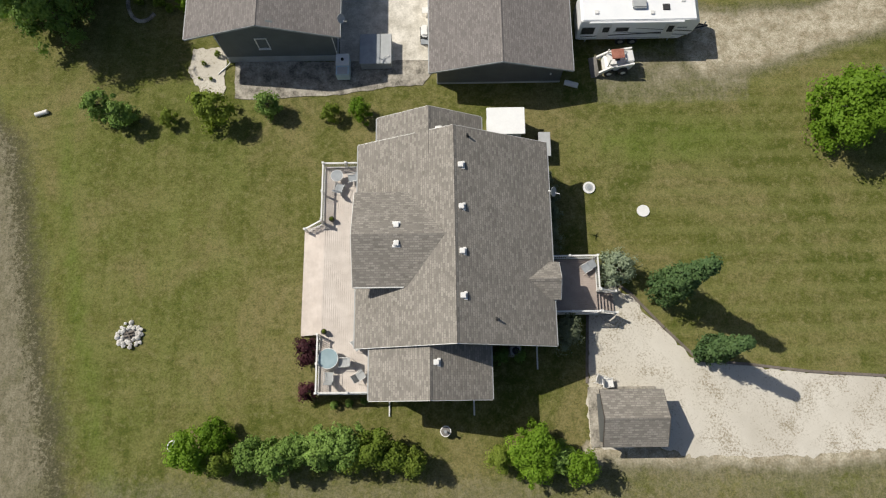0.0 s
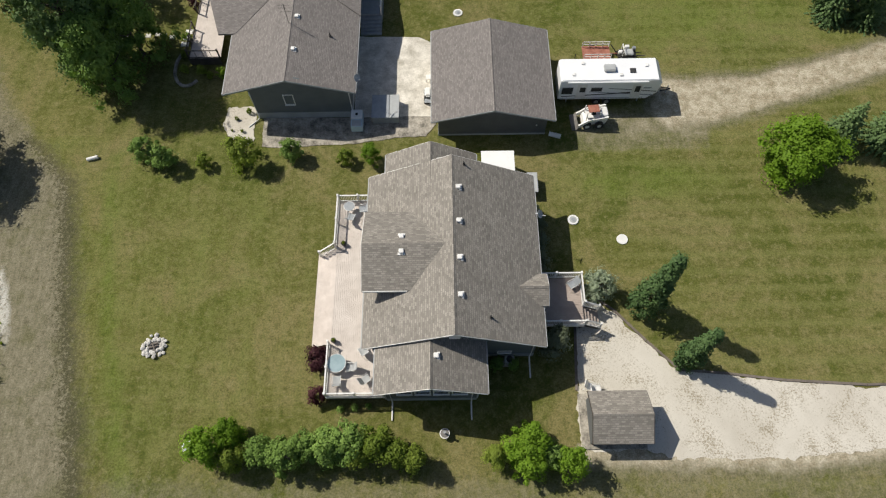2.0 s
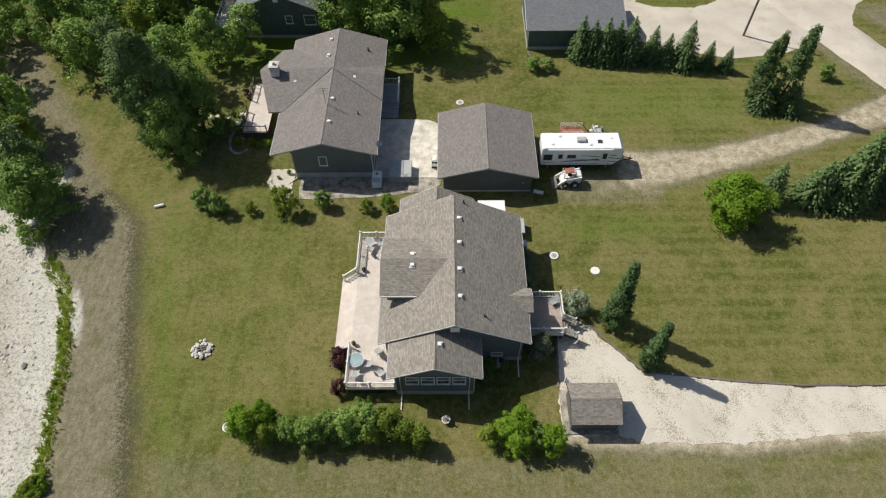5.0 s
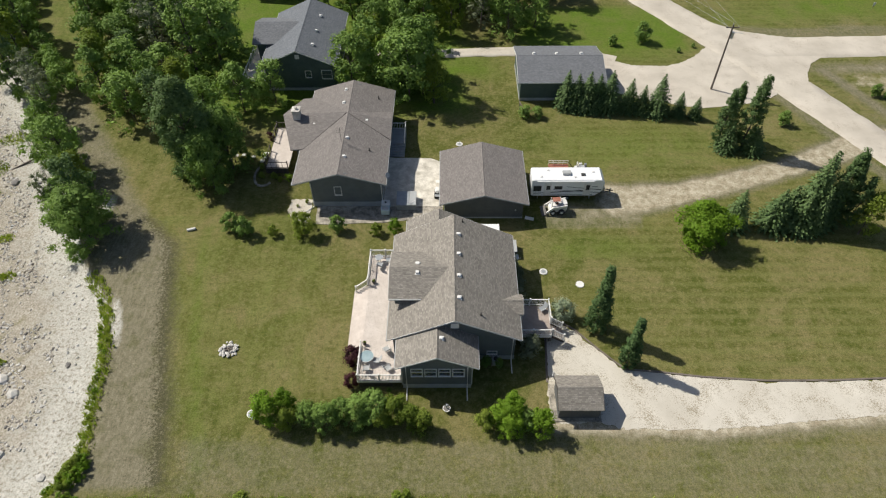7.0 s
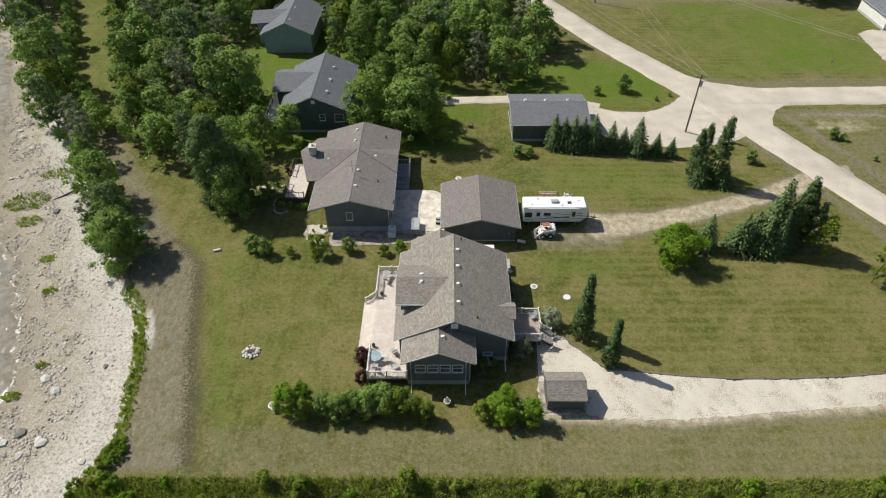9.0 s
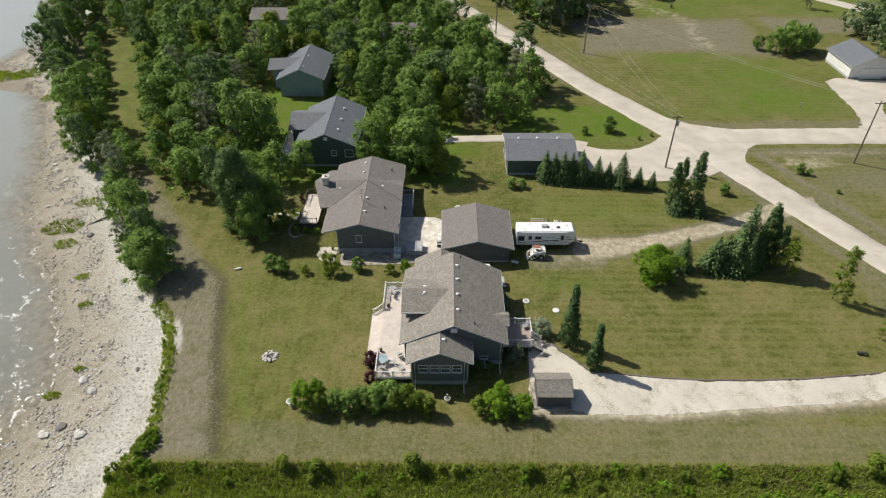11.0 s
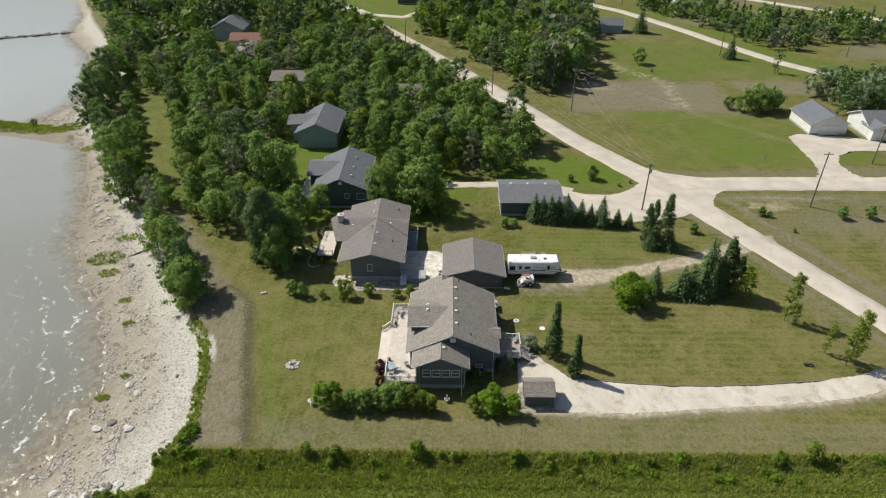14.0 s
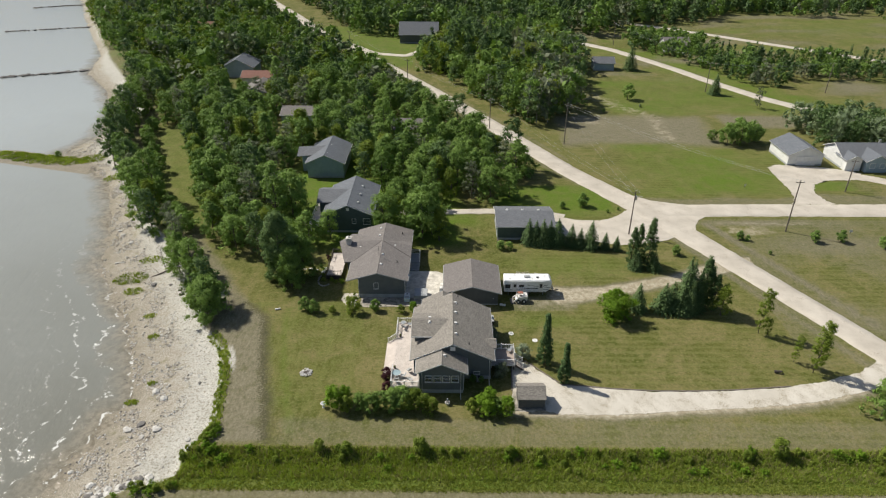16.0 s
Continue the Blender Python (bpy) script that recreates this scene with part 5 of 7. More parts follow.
BROAD = [make_plant("tree", 9.0, 3.6, LEAF, 0.04, 62, 42, 0.25, 0.24, ragged(1)), make_plant("tree", 8.4, 4.0, LEAF, 0.04, 70, 40, 0.25, 0.22, ragged(2)), make_plant("tree", 10.6, 3.1, LEAF_DARK, 0.04, 62, 42, 0.25, 0.25, tallish),
         make_plant("tree", 8.4, 3.2, LEAF_MAPLE, 0.05, 56, 42, 0.24, 0.25, ragged(4)), make_plant("tree", 10.4, 2.9, LEAF, 0.04, 60, 40, 0.25, 0.26, tallish), make_plant("tree", 9.6, 2.8, LEAF_GREY, 0.06, 56, 36, 0.17, 0.22, ragged(6)),
         make_plant("tree", 12.0, 2.3, LEAF, 0.03, 62, 40, 0.25, 0.30, column)]
BROAD_LABEL = ["dense green broadleaf tree", "wide green broadleaf tree", "tall dark green broadleaf tree", "yellow-green broadleaf tree", "upright green broadleaf tree", "thin grey-green half-bare tree", "tall slender green poplar"]



def bare_tree(height, r):
    """A dead or leafless tree: trunk, limbs and a haze of fine twigs."""
    bm = bmesh.new()
    tube(bm, [(0, 0, -0.1), (0.1, 0.05, height * 0.5), (0.2, -0.1, height)], 0.14, 0.03, 6)
    for k in range(26):
        a, z = k * 2.4, height * (0.3 + 0.65 * k / 26)
        out = r * (1.05 - 0.6 * k / 26) * (0.7 + 0.3 * math.sin(k * 5.1))
        tip = Vector((math.cos(a) * out, math.sin(a) * out, z + out * 0.9))
        base = Vector((0.1, 0, z))
        tube(bm, [base, base.lerp(tip, 0.5) + Vector((0, 0, -0.12 * out)), tip], 0.05, 0.012, 4)
        for j in range(5):
            c = base.lerp(tip, 0.35 + 0.13 * j)
            b = a + (1.1 if j % 2 else -1.1)
            tube(bm, [c, c + Vector((math.cos(b), math.sin(b), 1.1)) * out * 0.32], 0.02, 0.006, 3)
    me = bpy.data.meshes.new("trunk")
    bm.to_mesh(me)
    bm.free()
    me.materials.append(BAREWOOD)
    return me


BARE = ("bare_tree", bare_tree(9.0, 2.6))


def plant_bare(x, y, scale=1.0, z=0.0, turn=0.0):
    ob = new(BARE[0], BARE[1])
    ob.matrix_basis = pose(x, y, z, 0, 0, turn) @ Matrix.Scale(scale, 4)
    return tagged(ob, "leafless grey tree with fine twigs among green ones", "tree", "bare trees")


# the hedge row south of the house
HEDGE = [make_plant("shrub", 3.2, 1.45, LEAF_MAPLE, 0.03, 52, 66, 0.125, 0.24, ragged(3), True, 0.05), make_plant("shrub", 3.3, 1.5, LEAF, 0.03, 52, 66, 0.125, 0.24, dome, True, 0.05),
         make_plant("shrub", 3.3, 1.5, LEAF_BRIGHT, 0.03, 52, 66, 0.125, 0.24, ragged(5), True, 0.05), make_plant("shrub", 3.1, 1.4, LEAF_MAPLE, 0.03, 50, 66, 0.12, 0.24, ragged(7), True, 0.05)]
for x, y, k, s in ((-15.2, -2.9, 2, 1.25), (-13.9, -2.1, 2, 1.0), (-13.6, -3.7, 0, 0.95), (-11.6, -3.2, 1, 0.95), (-10.0, -3.5, 1, 1.05), (-8.6, -2.9, 1, 0.95), (-7.0, -2.8, 1, 1.1), (-5.6, -2.7, 1, 1.2), (-5.0, -3.5, 0, 0.95), (-3.8, -2.9, 0, 1.22),
                   (-2.5, -3.4, 3, 1.05), (-1.3, -3.8, 3, 0.95)):
    plant(HEDGE[k], x, y, "leafy green shrub in a hedge row", "shrub", s, group="hedge row")
for x, y, k, s in ((4.3, -3.6, 0, 0.85), (5.6, -3.2, 2, 0.95), (6.7, -2.8, 2, 1.15), (6.6, -4.3, 2, 0.95), (8.0, -3.6, 1, 0.85), (9.2, -4.1, 2, 1.05)):
    plant(HEDGE[k], x, y, "bright green leafy shrub beside the shed", "shrub", s, group="shrubs by the shed")
NORTHROW = [make_plant("shrub", 2.4, 1.3, LEAF, 0.03, 40, 60, 0.12, 0.25, ragged(2), True, 0.05), make_plant("shrub", 2.4, 1.3, LEAF_MAPLE, 0.03, 40, 60, 0.12, 0.25, dome, True, 0.05)]
for x, y, k, s in ((-24.2, 21.3, 0, 1.2), (-22.6, 20.6, 0, 1.15), (-19.3, 20.5, 1, 0.62), (-15.8, 20.8, 1, 1.4), (-11.9, 21.2, 0, 1.05), (-7.4, 20.7, 1, 0.7)):
    plant(NORTHROW[k], x, y, "rounded green garden shrub on the lawn edge", "shrub", s, group="shrubs along the boundary")
plant(HEDGE[2], -5.1, 20.7, "bright green rounded shrub on the lawn edge", "shrub", 0.72, group="shrubs along the boundary")
BURG = make_plant("shrub", 2.2, 1.05, LEAF_RED, 0.03, 22, 55, 0.16, 0.34, dome, True, 0.04)
plant(BURG, -8.35, 3.3, "burgundy-leaved shrub beside the deck", "shrub", 1.05)
plant(BURG, -8.2, 0.7, "burgundy-leaved shrub beside the deck", "shrub", 0.8)
SILVER = make_plant("shrub", 2.0, 1.25, LEAF_SILVER, 0.03, 46, 70, 0.1, 0.27, dome, True, 0.04)
plant(SILVER, 12.7, 8.6, "silvery variegated round shrub beside the porch", "shrub", 1.25)
GREYSHRUB = make_plant("shrub", 1.9, 1.15, LEAF_GREY, 0.03, 40, 60, 0.11, 0.28, ragged(2), True, 0.04)
plant(GREYSHRUB, 9.0, 4.3, "grey-green juniper shrub by the wall", "shrub", 1.3)
for x, y, s in ((8.4, 12.6, 0.95), (8.35, 11.2, 0.85), (8.5, 10.2, 0.6), (8.4, 14.2, 0.85), (8.3, 15.4, 0.6)):
    plant(GREYSHRUB, x, y, "low grey-green shrub along the house wall", "shrub", s, group="foundation shrubs")
for x, y, s in ((4.6, 2.9, 0.6), (5.9, 2.9, 0.5)):
    plant(NORTHROW[0], x, y, "low dark shrub along the house wall", "shrub", s, group="foundation shrubs")
for x, y, s in ((-5.6, -0.1, 0.3), (-6.6, -0.2, 0.32), (-4.6, 0.0, 0.26)):
    plant(NORTHROW[0], x, y, "low plant at the foot of the deck", "plant", s, group="deck bed")
POPLAR = [make_plant("poplar_tree", 9.6, 1.55, LEAF_DARK, 0.03, 230, 34, 0.17, 0.24, spindle, True, 0.1), make_plant("poplar_tree", 7.4, 1.2, LEAF_DARK, 0.03, 190, 32, 0.17, 0.25, spindle, True, 0.08)]
plant(POPLAR[0], 15.9, 7.2, "columnar dark green poplar beside the driveway", "tree", 1.0)
plant(POPLAR[1], 18.3, 3.0, "smaller columnar dark green poplar beside the driveway", "tree", 1.0)

# trees on the east lawn and along the road
SPRUCE = [make_spruce(6.4, 2.2, NEEDLE, 21, 110, 0.25), make_spruce(5.2, 2.3, NEEDLE, 19, 110, 0.25)]
NETREE = make_plant("tree", 6.4, 3.1, LEAF_BRIGHT, 0.0, 130, 84, 0.15, 0.2, ragged(2), True, 0.12)
plant(NETREE, 29.8, 19.6, "broad bright green tree on the lawn", "tree", 1.3, tall=0.7)
plant(SPRUCE[0], 34.2, 21.9, "small dark spruce on the lawn", "tree", 0.9)
plant(SPRUCE[1], 38.7, 21.9, "bushy dark spruce on the lawn", "tree", 1.1)
plant(SPRUCE[1], 40.4, 22.8, "bushy dark spruce on the lawn", "tree", 1.05)
TALLSPRUCE = make_spruce(9.6, 2.2, NEEDLE, 27, 110, 0.26)
DARKPOP = make_plant("tree", 10.2, 2.1, LEAF_DARK, 0.02, 170, 44, 0.16, 0.19, plume, True, 0.14)
for x, y, s in ((42.4, 22.5, 1.12), (43.6, 23.6, 1.0), (44.4, 22.0, 0.85), (45.6, 22.8, 1.02), (46.8, 23.4, 0.8), (43.1, 21.2, 0.7)):
    plant(TALLSPRUCE if x < 45 else DARKPOP, x, y, "tall dark green tree in a clump", "tree", s, group="dark tree clump")
plant(BROAD[3], 48.4, 20.6, "light green willow-like tree", "tree", 0.75)
plant(DARKPOP, 47.2, 21.6, "tall dark green tree in a clump", "tree", 0.75, group="dark tree clump")
plant(SPRUCE[1], 41.4, 21.4, "bushy dark spruce on the lawn", "tree", 1.0)
THIN = make_plant("tree", 8.6, 1.35, LEAF_MAPLE, 0.08, 74, 36, 0.15, 0.28, tallish, True, 0.08)
for x, y, s in ((52.9, 15.5, 1.05), (53.8, 14.4, 0.45), (55.3, 8.1, 0.62), (57.1, 5.6, 1.15), (57.8, 6.4, 0.8)):
    plant(THIN, x, y, "slender young light green tree", "tree", s, group="young trees along the road")
plant(BROAD[0], 61.6, -4.2, "full green tree beside the driveway end", "tree", 0.82)
plant(BROAD[0], 64.0, -6.5, "full green tree beside the driveway end", "tree", 0.6)
for x, y, s in ((17.7, 46.0, 0.93), (19.1, 45.6, 0.88), (20.6, 45.4, 0.95), (22.0, 45.3, 0.9), (23.6, 45.2, 1.0), (26.4, 45.0, 0.82), (28.2, 44.6, 0.7), (30.3, 44.2, 1.0), (33.2, 43.8, 0.62), (35.4, 43.2, 0.55)):
    plant(SPRUCE[0], x, y, "dark green spruce in a planted row", "tree", s, group="spruce row")
for x, y, s in ((36.9, 37.4, 0.82), (39.9, 36.6, 1.05), (38.6, 39.2, 0.8)):
    plant(DARKPOP, x, y, "tall dark green poplar on the lawn", "tree", s, group="poplars near the road")
plant(SPRUCE[1], 37.6, 36.2, "low bushy spruce under the poplars", "tree", 0.85)
plant(SPRUCE[1], 40.9, 35.6, "low bushy spruce under the poplars", "tree", 0.8)
plant(NORTHROW[0], 47.2, 41.6, "rounded shrub beside the road", "shrub", 1.0)
for x, y, s in ((32.3, 64.0, 1.5), (27.5, 63.0, 0.8), (37.5, 60.8, 0.4), (40.2, 62.2, 0.35)):
    plant(NORTHROW[0], x, y, "small round tree on a green verge", "shrub", s, group="verge shrubs")
for x, y, s in ((62.9, 48.4, 0.9), (64.2, 47.8, 0.6), (78.2, 47.5, 1.2), (83.8, 47.6, 1.2), (91.5, 44.8, 1.6), (66.5, 42.0, 0.4), (66.4, 142.3, 0.5)):
    plant(NORTHROW[0], x, y, "small bush on the dry field", "shrub", s, group="field bushes")
plant(HEDGE[1], 11.7, 43.4, "clipped hedge shrub on the lawn", "shrub", 0.8, tall=0.75)
plant(HEDGE[1], 13.4, 43.5, "clipped hedge shrub on the lawn", "shrub", 0.7, tall=0.75)

# the big tree by the bank and the trees along the shore
BIG = make_plant("tree", 12.6, 5.3, LEAF_DARK, 0.0, 230, 96, 0.2, 0.17, ragged(3), True, 0.26)
plant(BIG, -30.6, 31.4, "very large spreading green tree near the bank", "tree", 1.0, tall=1.12)

plant(BROAD[0], -26.8, 33.8, "green tree joining the large one", "tree", 0.8)
SHORE_BUSH = make_plant("shrub", 4.6, 2.3, LEAF, 0.02, 44, 42, 0.22, 0.26, dome, True, 0.1)
BANKTREE = make_plant("tree", 7.8, 4.3, LEAF, 0.0, 150, 84, 0.18, 0.18, ragged(1), True, 0.2)
plant(BANKTREE, -26.8, 32.6, "dense green tree beside the neighbour's garden", "tree", 0.9, tall=1.35)
plant(BANKTREE, -28.2, 28.8, "dense green tree joining the large one", "tree", 0.85, tall=1.35)
plant(BANKTREE, -40.6, 20.2, "dense green tree at the top of the bank", "tree", 1.0, z=-0.3)
plant(BROAD[1], -43.6, 23.6, "wide green tree at the top of the bank", "tree", 0.75)
plant(SHORE_BUSH, -43.2, 21.4, "dense green shrub on the bank", "shrub", 1.1)
plant(BROAD[5], -45.3, 23.6, "half-bare grey tree on the bank", "tree", 0.7)
plant(SHORE_BUSH, -40.3, 16.3, "dense green shrub on the bank", "shrub", 0.6)
for k in range(72):
    y = 24 + k * 1.95 + RNG.uniform(-0.8, 0.8)
    x = lerp_table(BANK, y) + RNG.uniform(-4.4, 2.2) * (1.0 if y > 50 else 0.6)
    z = height_at(x, y)
    if k % 2 == 0:
        q = int(RNG.choice(6, p=[0.2, 0.15, 0.15, 0.15, 0.15, 0.2]))
        plant(BROAD[q], x, y, "shoreline tree, " + BROAD_LABEL[q], "tree", RNG.uniform(0.72, 1.05) * (1.3 if y > 60 else 1.0), group="shoreline trees", z=z)
    else:
        plant(SHORE_BUSH, x, y, "dense green shrub along the shore", "shrub", RNG.uniform(0.55, 1.0), group="shoreline shrubs", z=z)
for x, y, sc in ((-47.6, 27.5, 0.6), (-56.0, 38.0, 0.55), (-93.5, 103.0, 1.0), (-97.0, 110.0, 0.95), (-92.0, 98.0, 0.8), (-38.5, 44.5, 0.7), (-60.0, 96.0, 1.1), (-76.0, 128.0, 1.2), (-45.0, 70.0, 1.0)):
    plant_bare(x, y, sc, height_at(x, y), x * 7)


def inside(x, y, ring):
    hit = False
    for (ax, ay), (bx, by) in zip(ring, ring[1:] + ring[:1]):
        if (ay > y) != (by > y) and x < (bx - ax) * (y - ay) / (by - ay) + ax:
            hit = not hit
    return hit


WOOD = [(-47, 45.5), (-40, 46), (-33, 51), (-33, 60), (-41, 70), (-41, 84), (-38, 96), (-22, 97), (-22, 74), (-12, 70), (-12.5, 50), (-4, 47.5), (0, 52), (-4, 57), (-3, 63), (4, 66), (14, 69), (20, 72), (22, 79),
        (21, 84), (-1, 123), (-16, 151), (-43, 204), (-72, 250), (-104, 313), (-168, 430), (-235, 430), (-192, 300), (-146, 225), (-108, 165), (-97, 140), (-91, 124), (-82, 117), (-75.5, 106), (-63, 76), (-52, 55)]
EAST_WOOD = [(-13, 196), (3, 171), (13.5, 147), (20, 130), (26, 122.5), (33, 121.5), (42, 136), (49.5, 158), (53, 191), (55, 220), (46, 250), (20, 262), (6, 245), (-2, 225), (-10, 212)]
KEEP_OUT = [(-54, -39, 107, 126), (-90, -71, 164, 192), (-79, -62, 150, 175), (-132, -111, 246, 265), (-148, -131, 302, 319), (10, 24, 72, 78), (-106, -94, 157, 175), (-137, -122, 194, 209), (-152, -137, 214, 236), (-68, -60, 142, 160), (-18, -4, 106, 118)]
placed = []
for x, y, q, s in ((-13.0, 49.8, 0, 1.1), (-10.8, 51.6, 4, 1.05), (-4.6, 47.6, 0, 1.25), (-2.6, 49.4, 4, 1.2), (-6.4, 49.6, 1, 1.1), (-1.0, 47.0, 3, 0.95), (-31.5, 41.0, 0, 0.95), (-28.0, 45.0, 1, 0.95), (-24.0, 47.2, 0, 0.8), (-37.5, 40.5, 2, 0.9), (-42.4, 42.0, 0, 0.95), (-40.0, 45.0, 4, 0.9), (-44.5, 45.5, 1, 0.8), (1.5, 66.5, 3, 1.0), (6.5, 68.0, 5, 1.0), (10.8, 66.5, 0, 1.05), (15.5, 69.0, 1, 1.0), (-6.5, 64.0, 4, 1.0)):
    plant(BROAD[q], x, y, "yard tree, " + BROAD_LABEL[q], "tree", s, group="yard trees")
    placed.append((x, y))
for k in range(17):
    y = 47 + 4.3 * k + RNG.uniform(-1.2, 1.2)
    x = lerp_table([(48, -48.5), (65, -57.2), (84, -65.0), (107, -74.8), (119, -81.5)], y) + RNG.uniform(-0.6, 1.2)
    q = int(RNG.integers(0, 5))
    plant(BROAD[q], x, y, "tree at the edge of the wood, " + BROAD_LABEL[q], "tree", RNG.uniform(0.8, 1.1), group="wood edge trees")
    placed.append((x, y))
    sx = lerp_table([(48, -55.0), (65, -67.2), (84, -76.0), (107, -87.2), (119, -91)], y) + RNG.uniform(-1.0, 0.4)
    plant(SHORE_BUSH, sx, y + 1.5, "dense green shrub along the shore", "shrub", RNG.uniform(0.7, 1.15), group="shoreline shrubs", z=height_at(sx, y + 1.5))
tries = 0
while len(placed) < 290 and tries < 9000:
    tries += 1
    x, y = RNG.uniform(-100, 30), RNG.uniform(45, 152)
    if not inside(x, y, WOOD) or any(a < x < b and c < y < d for a, b, c, d in KEEP_OUT):
        continue
    gap = 3.9 if y < 90 else 4.3
    if any((x - px) ** 2 + (y - py) ** 2 < gap * gap for px, py in placed):
        continue
    placed.append((x, y))
    q = int(RNG.choice(7, p=[0.22, 0.2, 0.14, 0.12, 0.15, 0.07, 0.10]))
    plant(BROAD[q], x, y, "woodland tree, " + BROAD_LABEL[q], "tree", RNG.uniform(0.8, 1.45), group="woodland trees", tall=RNG.uniform(0.72, 1.05))

for k in range(110):
    x, y = RNG.uniform(-92, 24), RNG.uniform(46, 120)
    if inside(x, y, WOOD) and not any(a < x < b and c < y < d for a, b, c, d in KEEP_OUT):
        plant(SHORE_BUSH, x, y, "green undergrowth shrub beneath woodland trees", "shrub", RNG.uniform(0.5, 0.95), group="woodland undergrowth")


def far_wood(name, ring, box_, spacing, label, blend, h=(6, 12), cards=260, size=0.5):
    """A distant wood of many crowns, too many to count; blend lists (material, share, kind of crown)."""
    out, slots = [], []
    x0, x1, y0, y1 = box_
    share = np.array([b[1] for b in blend]) / sum(b[1] for b in blend)
    mats = [b[0] for b in blend]
    for y in np.arange(y0, y1, spacing):
        for x in np.arange(x0, x1, spacing):
            px, py = x + RNG.uniform(-0.48, 0.48) * spacing, y + RNG.uniform(-0.48, 0.48) * spacing
            if not inside(px, py, ring) or any(a < px < b and c < py < d for a, b, c, d in KEEP_OUT):
                continue
            hh = RNG.uniform(*h) * (1 + 0.35 * noise.noise((px * 0.05, py * 0.05, 8.0)))
            q = int(RNG.choice(len(blend), p=share))
            form = blend[q][2]
            if form == "spire":
                cl = clumps(spindle, hh * 0.04, hh * 1.15, hh * 0.22, 22, hh * 0.095)
            else:
                wide = hh * (RNG.uniform(0.26, 0.36) if form == "tall" else RNG.uniform(0.38, 0.52))
                cl = clumps(tallish if form == "tall" else dome, hh * 0.06, hh * 0.95, wide, 22, wide * RNG.uniform(0.36, 0.46))
            v = crown_verts(cl, max(4, (cards if form != "thin" else cards // 2) // 22), size if form != "thin" else size * 0.7)
            out.append(v + np.array([px, py, height_at(px, py)]))
            slots += [q] * (len(v) // 4)
    return tagged(new(name, quads_mesh(name, np.concatenate(out), mats, slots)), label, "wood", kind="stuff")


MIXED = [(LEAF, 0.42, "round"), (LEAF_MAPLE, 0.16, "tall"), (LEAF_DARK, 0.2, "tall"), (LEAF_GREY, 0.1, "thin"), (NEEDLE, 0.12, "spire")]
DARKMIX = [(LEAF_DARK, 0.4, "tall"), (LEAF, 0.3, "round"), (NEEDLE, 0.2, "spire"), (LEAF_GREY, 0.1, "thin")]
far_wood("far_wood", [(-43, 204), (-72, 250), (-104, 313), (-168, 430), (-276, 430), (-238, 378), (-197, 300), (-152, 225), (-113, 165), (-102, 150), (-16, 151)], (-280, 0, 150, 430), 5.2, "dense distant green wood along the lake shore", MIXED, (8, 13.5), 400, 0.52)
far_wood("far_wood", EAST_WOOD, (-20, 60, 118, 265), 4.9, "dense mixed green wood east of the road", MIXED, (7.5, 14), 620, 0.42)
far_wood("far_wood", [(-8, 205), (2, 182), (20, 180), (26, 215), (10, 240)], (-10, 32, 172, 252), 6.5, "dark conifers rising from the wood", [(NEEDLE, 0.8, "spire"), (LEAF_DARK, 0.2, "tall")], (12, 16), 420, 0.42)
far_wood("far_wood", [(30, 123), (44, 140), (51, 165), (50, 185), (40, 180), (30, 150)], (18, 52, 116, 206), 7.0, "grey-green half-bare trees at the wood's edge", [(LEAF_GREY, 1.0, "thin")], (9, 13), 260, 0.34)
far_wood("far_wood", [(36, 196), (56, 188), (58, 216), (40, 226), (30, 214)], (28, 60, 186, 230), 6.0, "rounded silvery willows behind the wood", [(LEAF_WILLOW, 1.0, "round")], (9, 13), 420, 0.42)
far_wood("far_wood", [(-140, 450), (-86, 350), (-58, 285), (-44, 262), (-26, 258), (2, 254), (20, 266), (60, 258), (78, 262), (100, 290), (145, 300), (170, 330), (330, 380), (330, 430), (-140, 460)], (-140, 330, 250, 460), 6.4, "distant dark wood on the horizon side", DARKMIX, (9, 15), 230, 0.85)
far_wood("far_wood", [(-140, 460), (330, 430), (420, 640), (-300, 640)], (-300, 420, 430, 640), 12.0, "far dark wood closing the view", DARKMIX, (10, 15), 130, 1.7)
far_wood("far_wood", [(101, 203), (109, 182), (113, 172), (126, 166), (136, 180), (162, 176), (260, 150), (260, 200), (178, 204), (140, 210), (120, 225)], (100, 260, 145, 230), 4.4, "bushy green hedge band beside a far road", DARKMIX, (4.5, 8), 330, 0.42)
far_wood("far_wood", [(88, 226), (104, 212), (122, 240), (110, 262), (96, 262), (85, 248)], (80, 125, 210, 264), 4.2, "trees round a far white house", [(LEAF, 0.7, "round"), (LEAF_DARK, 0.3, "round")], (4, 8), 220, 0.42)
far_wood("far_wood", [(104, 104), (132, 105), (190, 104), (190, 124), (116, 128), (106, 120)], (100, 190, 100, 130), 4.2, "rounded grey-green willows behind a white house", [(LEAF_WILLOW, 0.5, "round"), (LEAF_DARK, 0.5, "round")], (6, 9), 420, 0.36)
far_wood("far_wood", [(160, 330), (330, 300), (400, 300), (400, 420), (160, 420)], (160, 400, 300, 420), 9.0, "far dark treeline behind the field", DARKMIX, (8, 12), 110, 1.1)
for k in range(40):
    x, y = RNG.uniform(-8, 52), RNG.uniform(124, 200)
    if inside(x, y, EAST_WOOD) and x > 8:
        plant_bare(x, y, RNG.uniform(0.9, 1.35), 0.0, k * 40)
for x, y, q, s in ((106, 142, 5, 0.75),):
    plant(BROAD[q], x, y, "lone tree on the far lawn, " + BROAD_LABEL[q], "tree", s, group="far lawn trees")
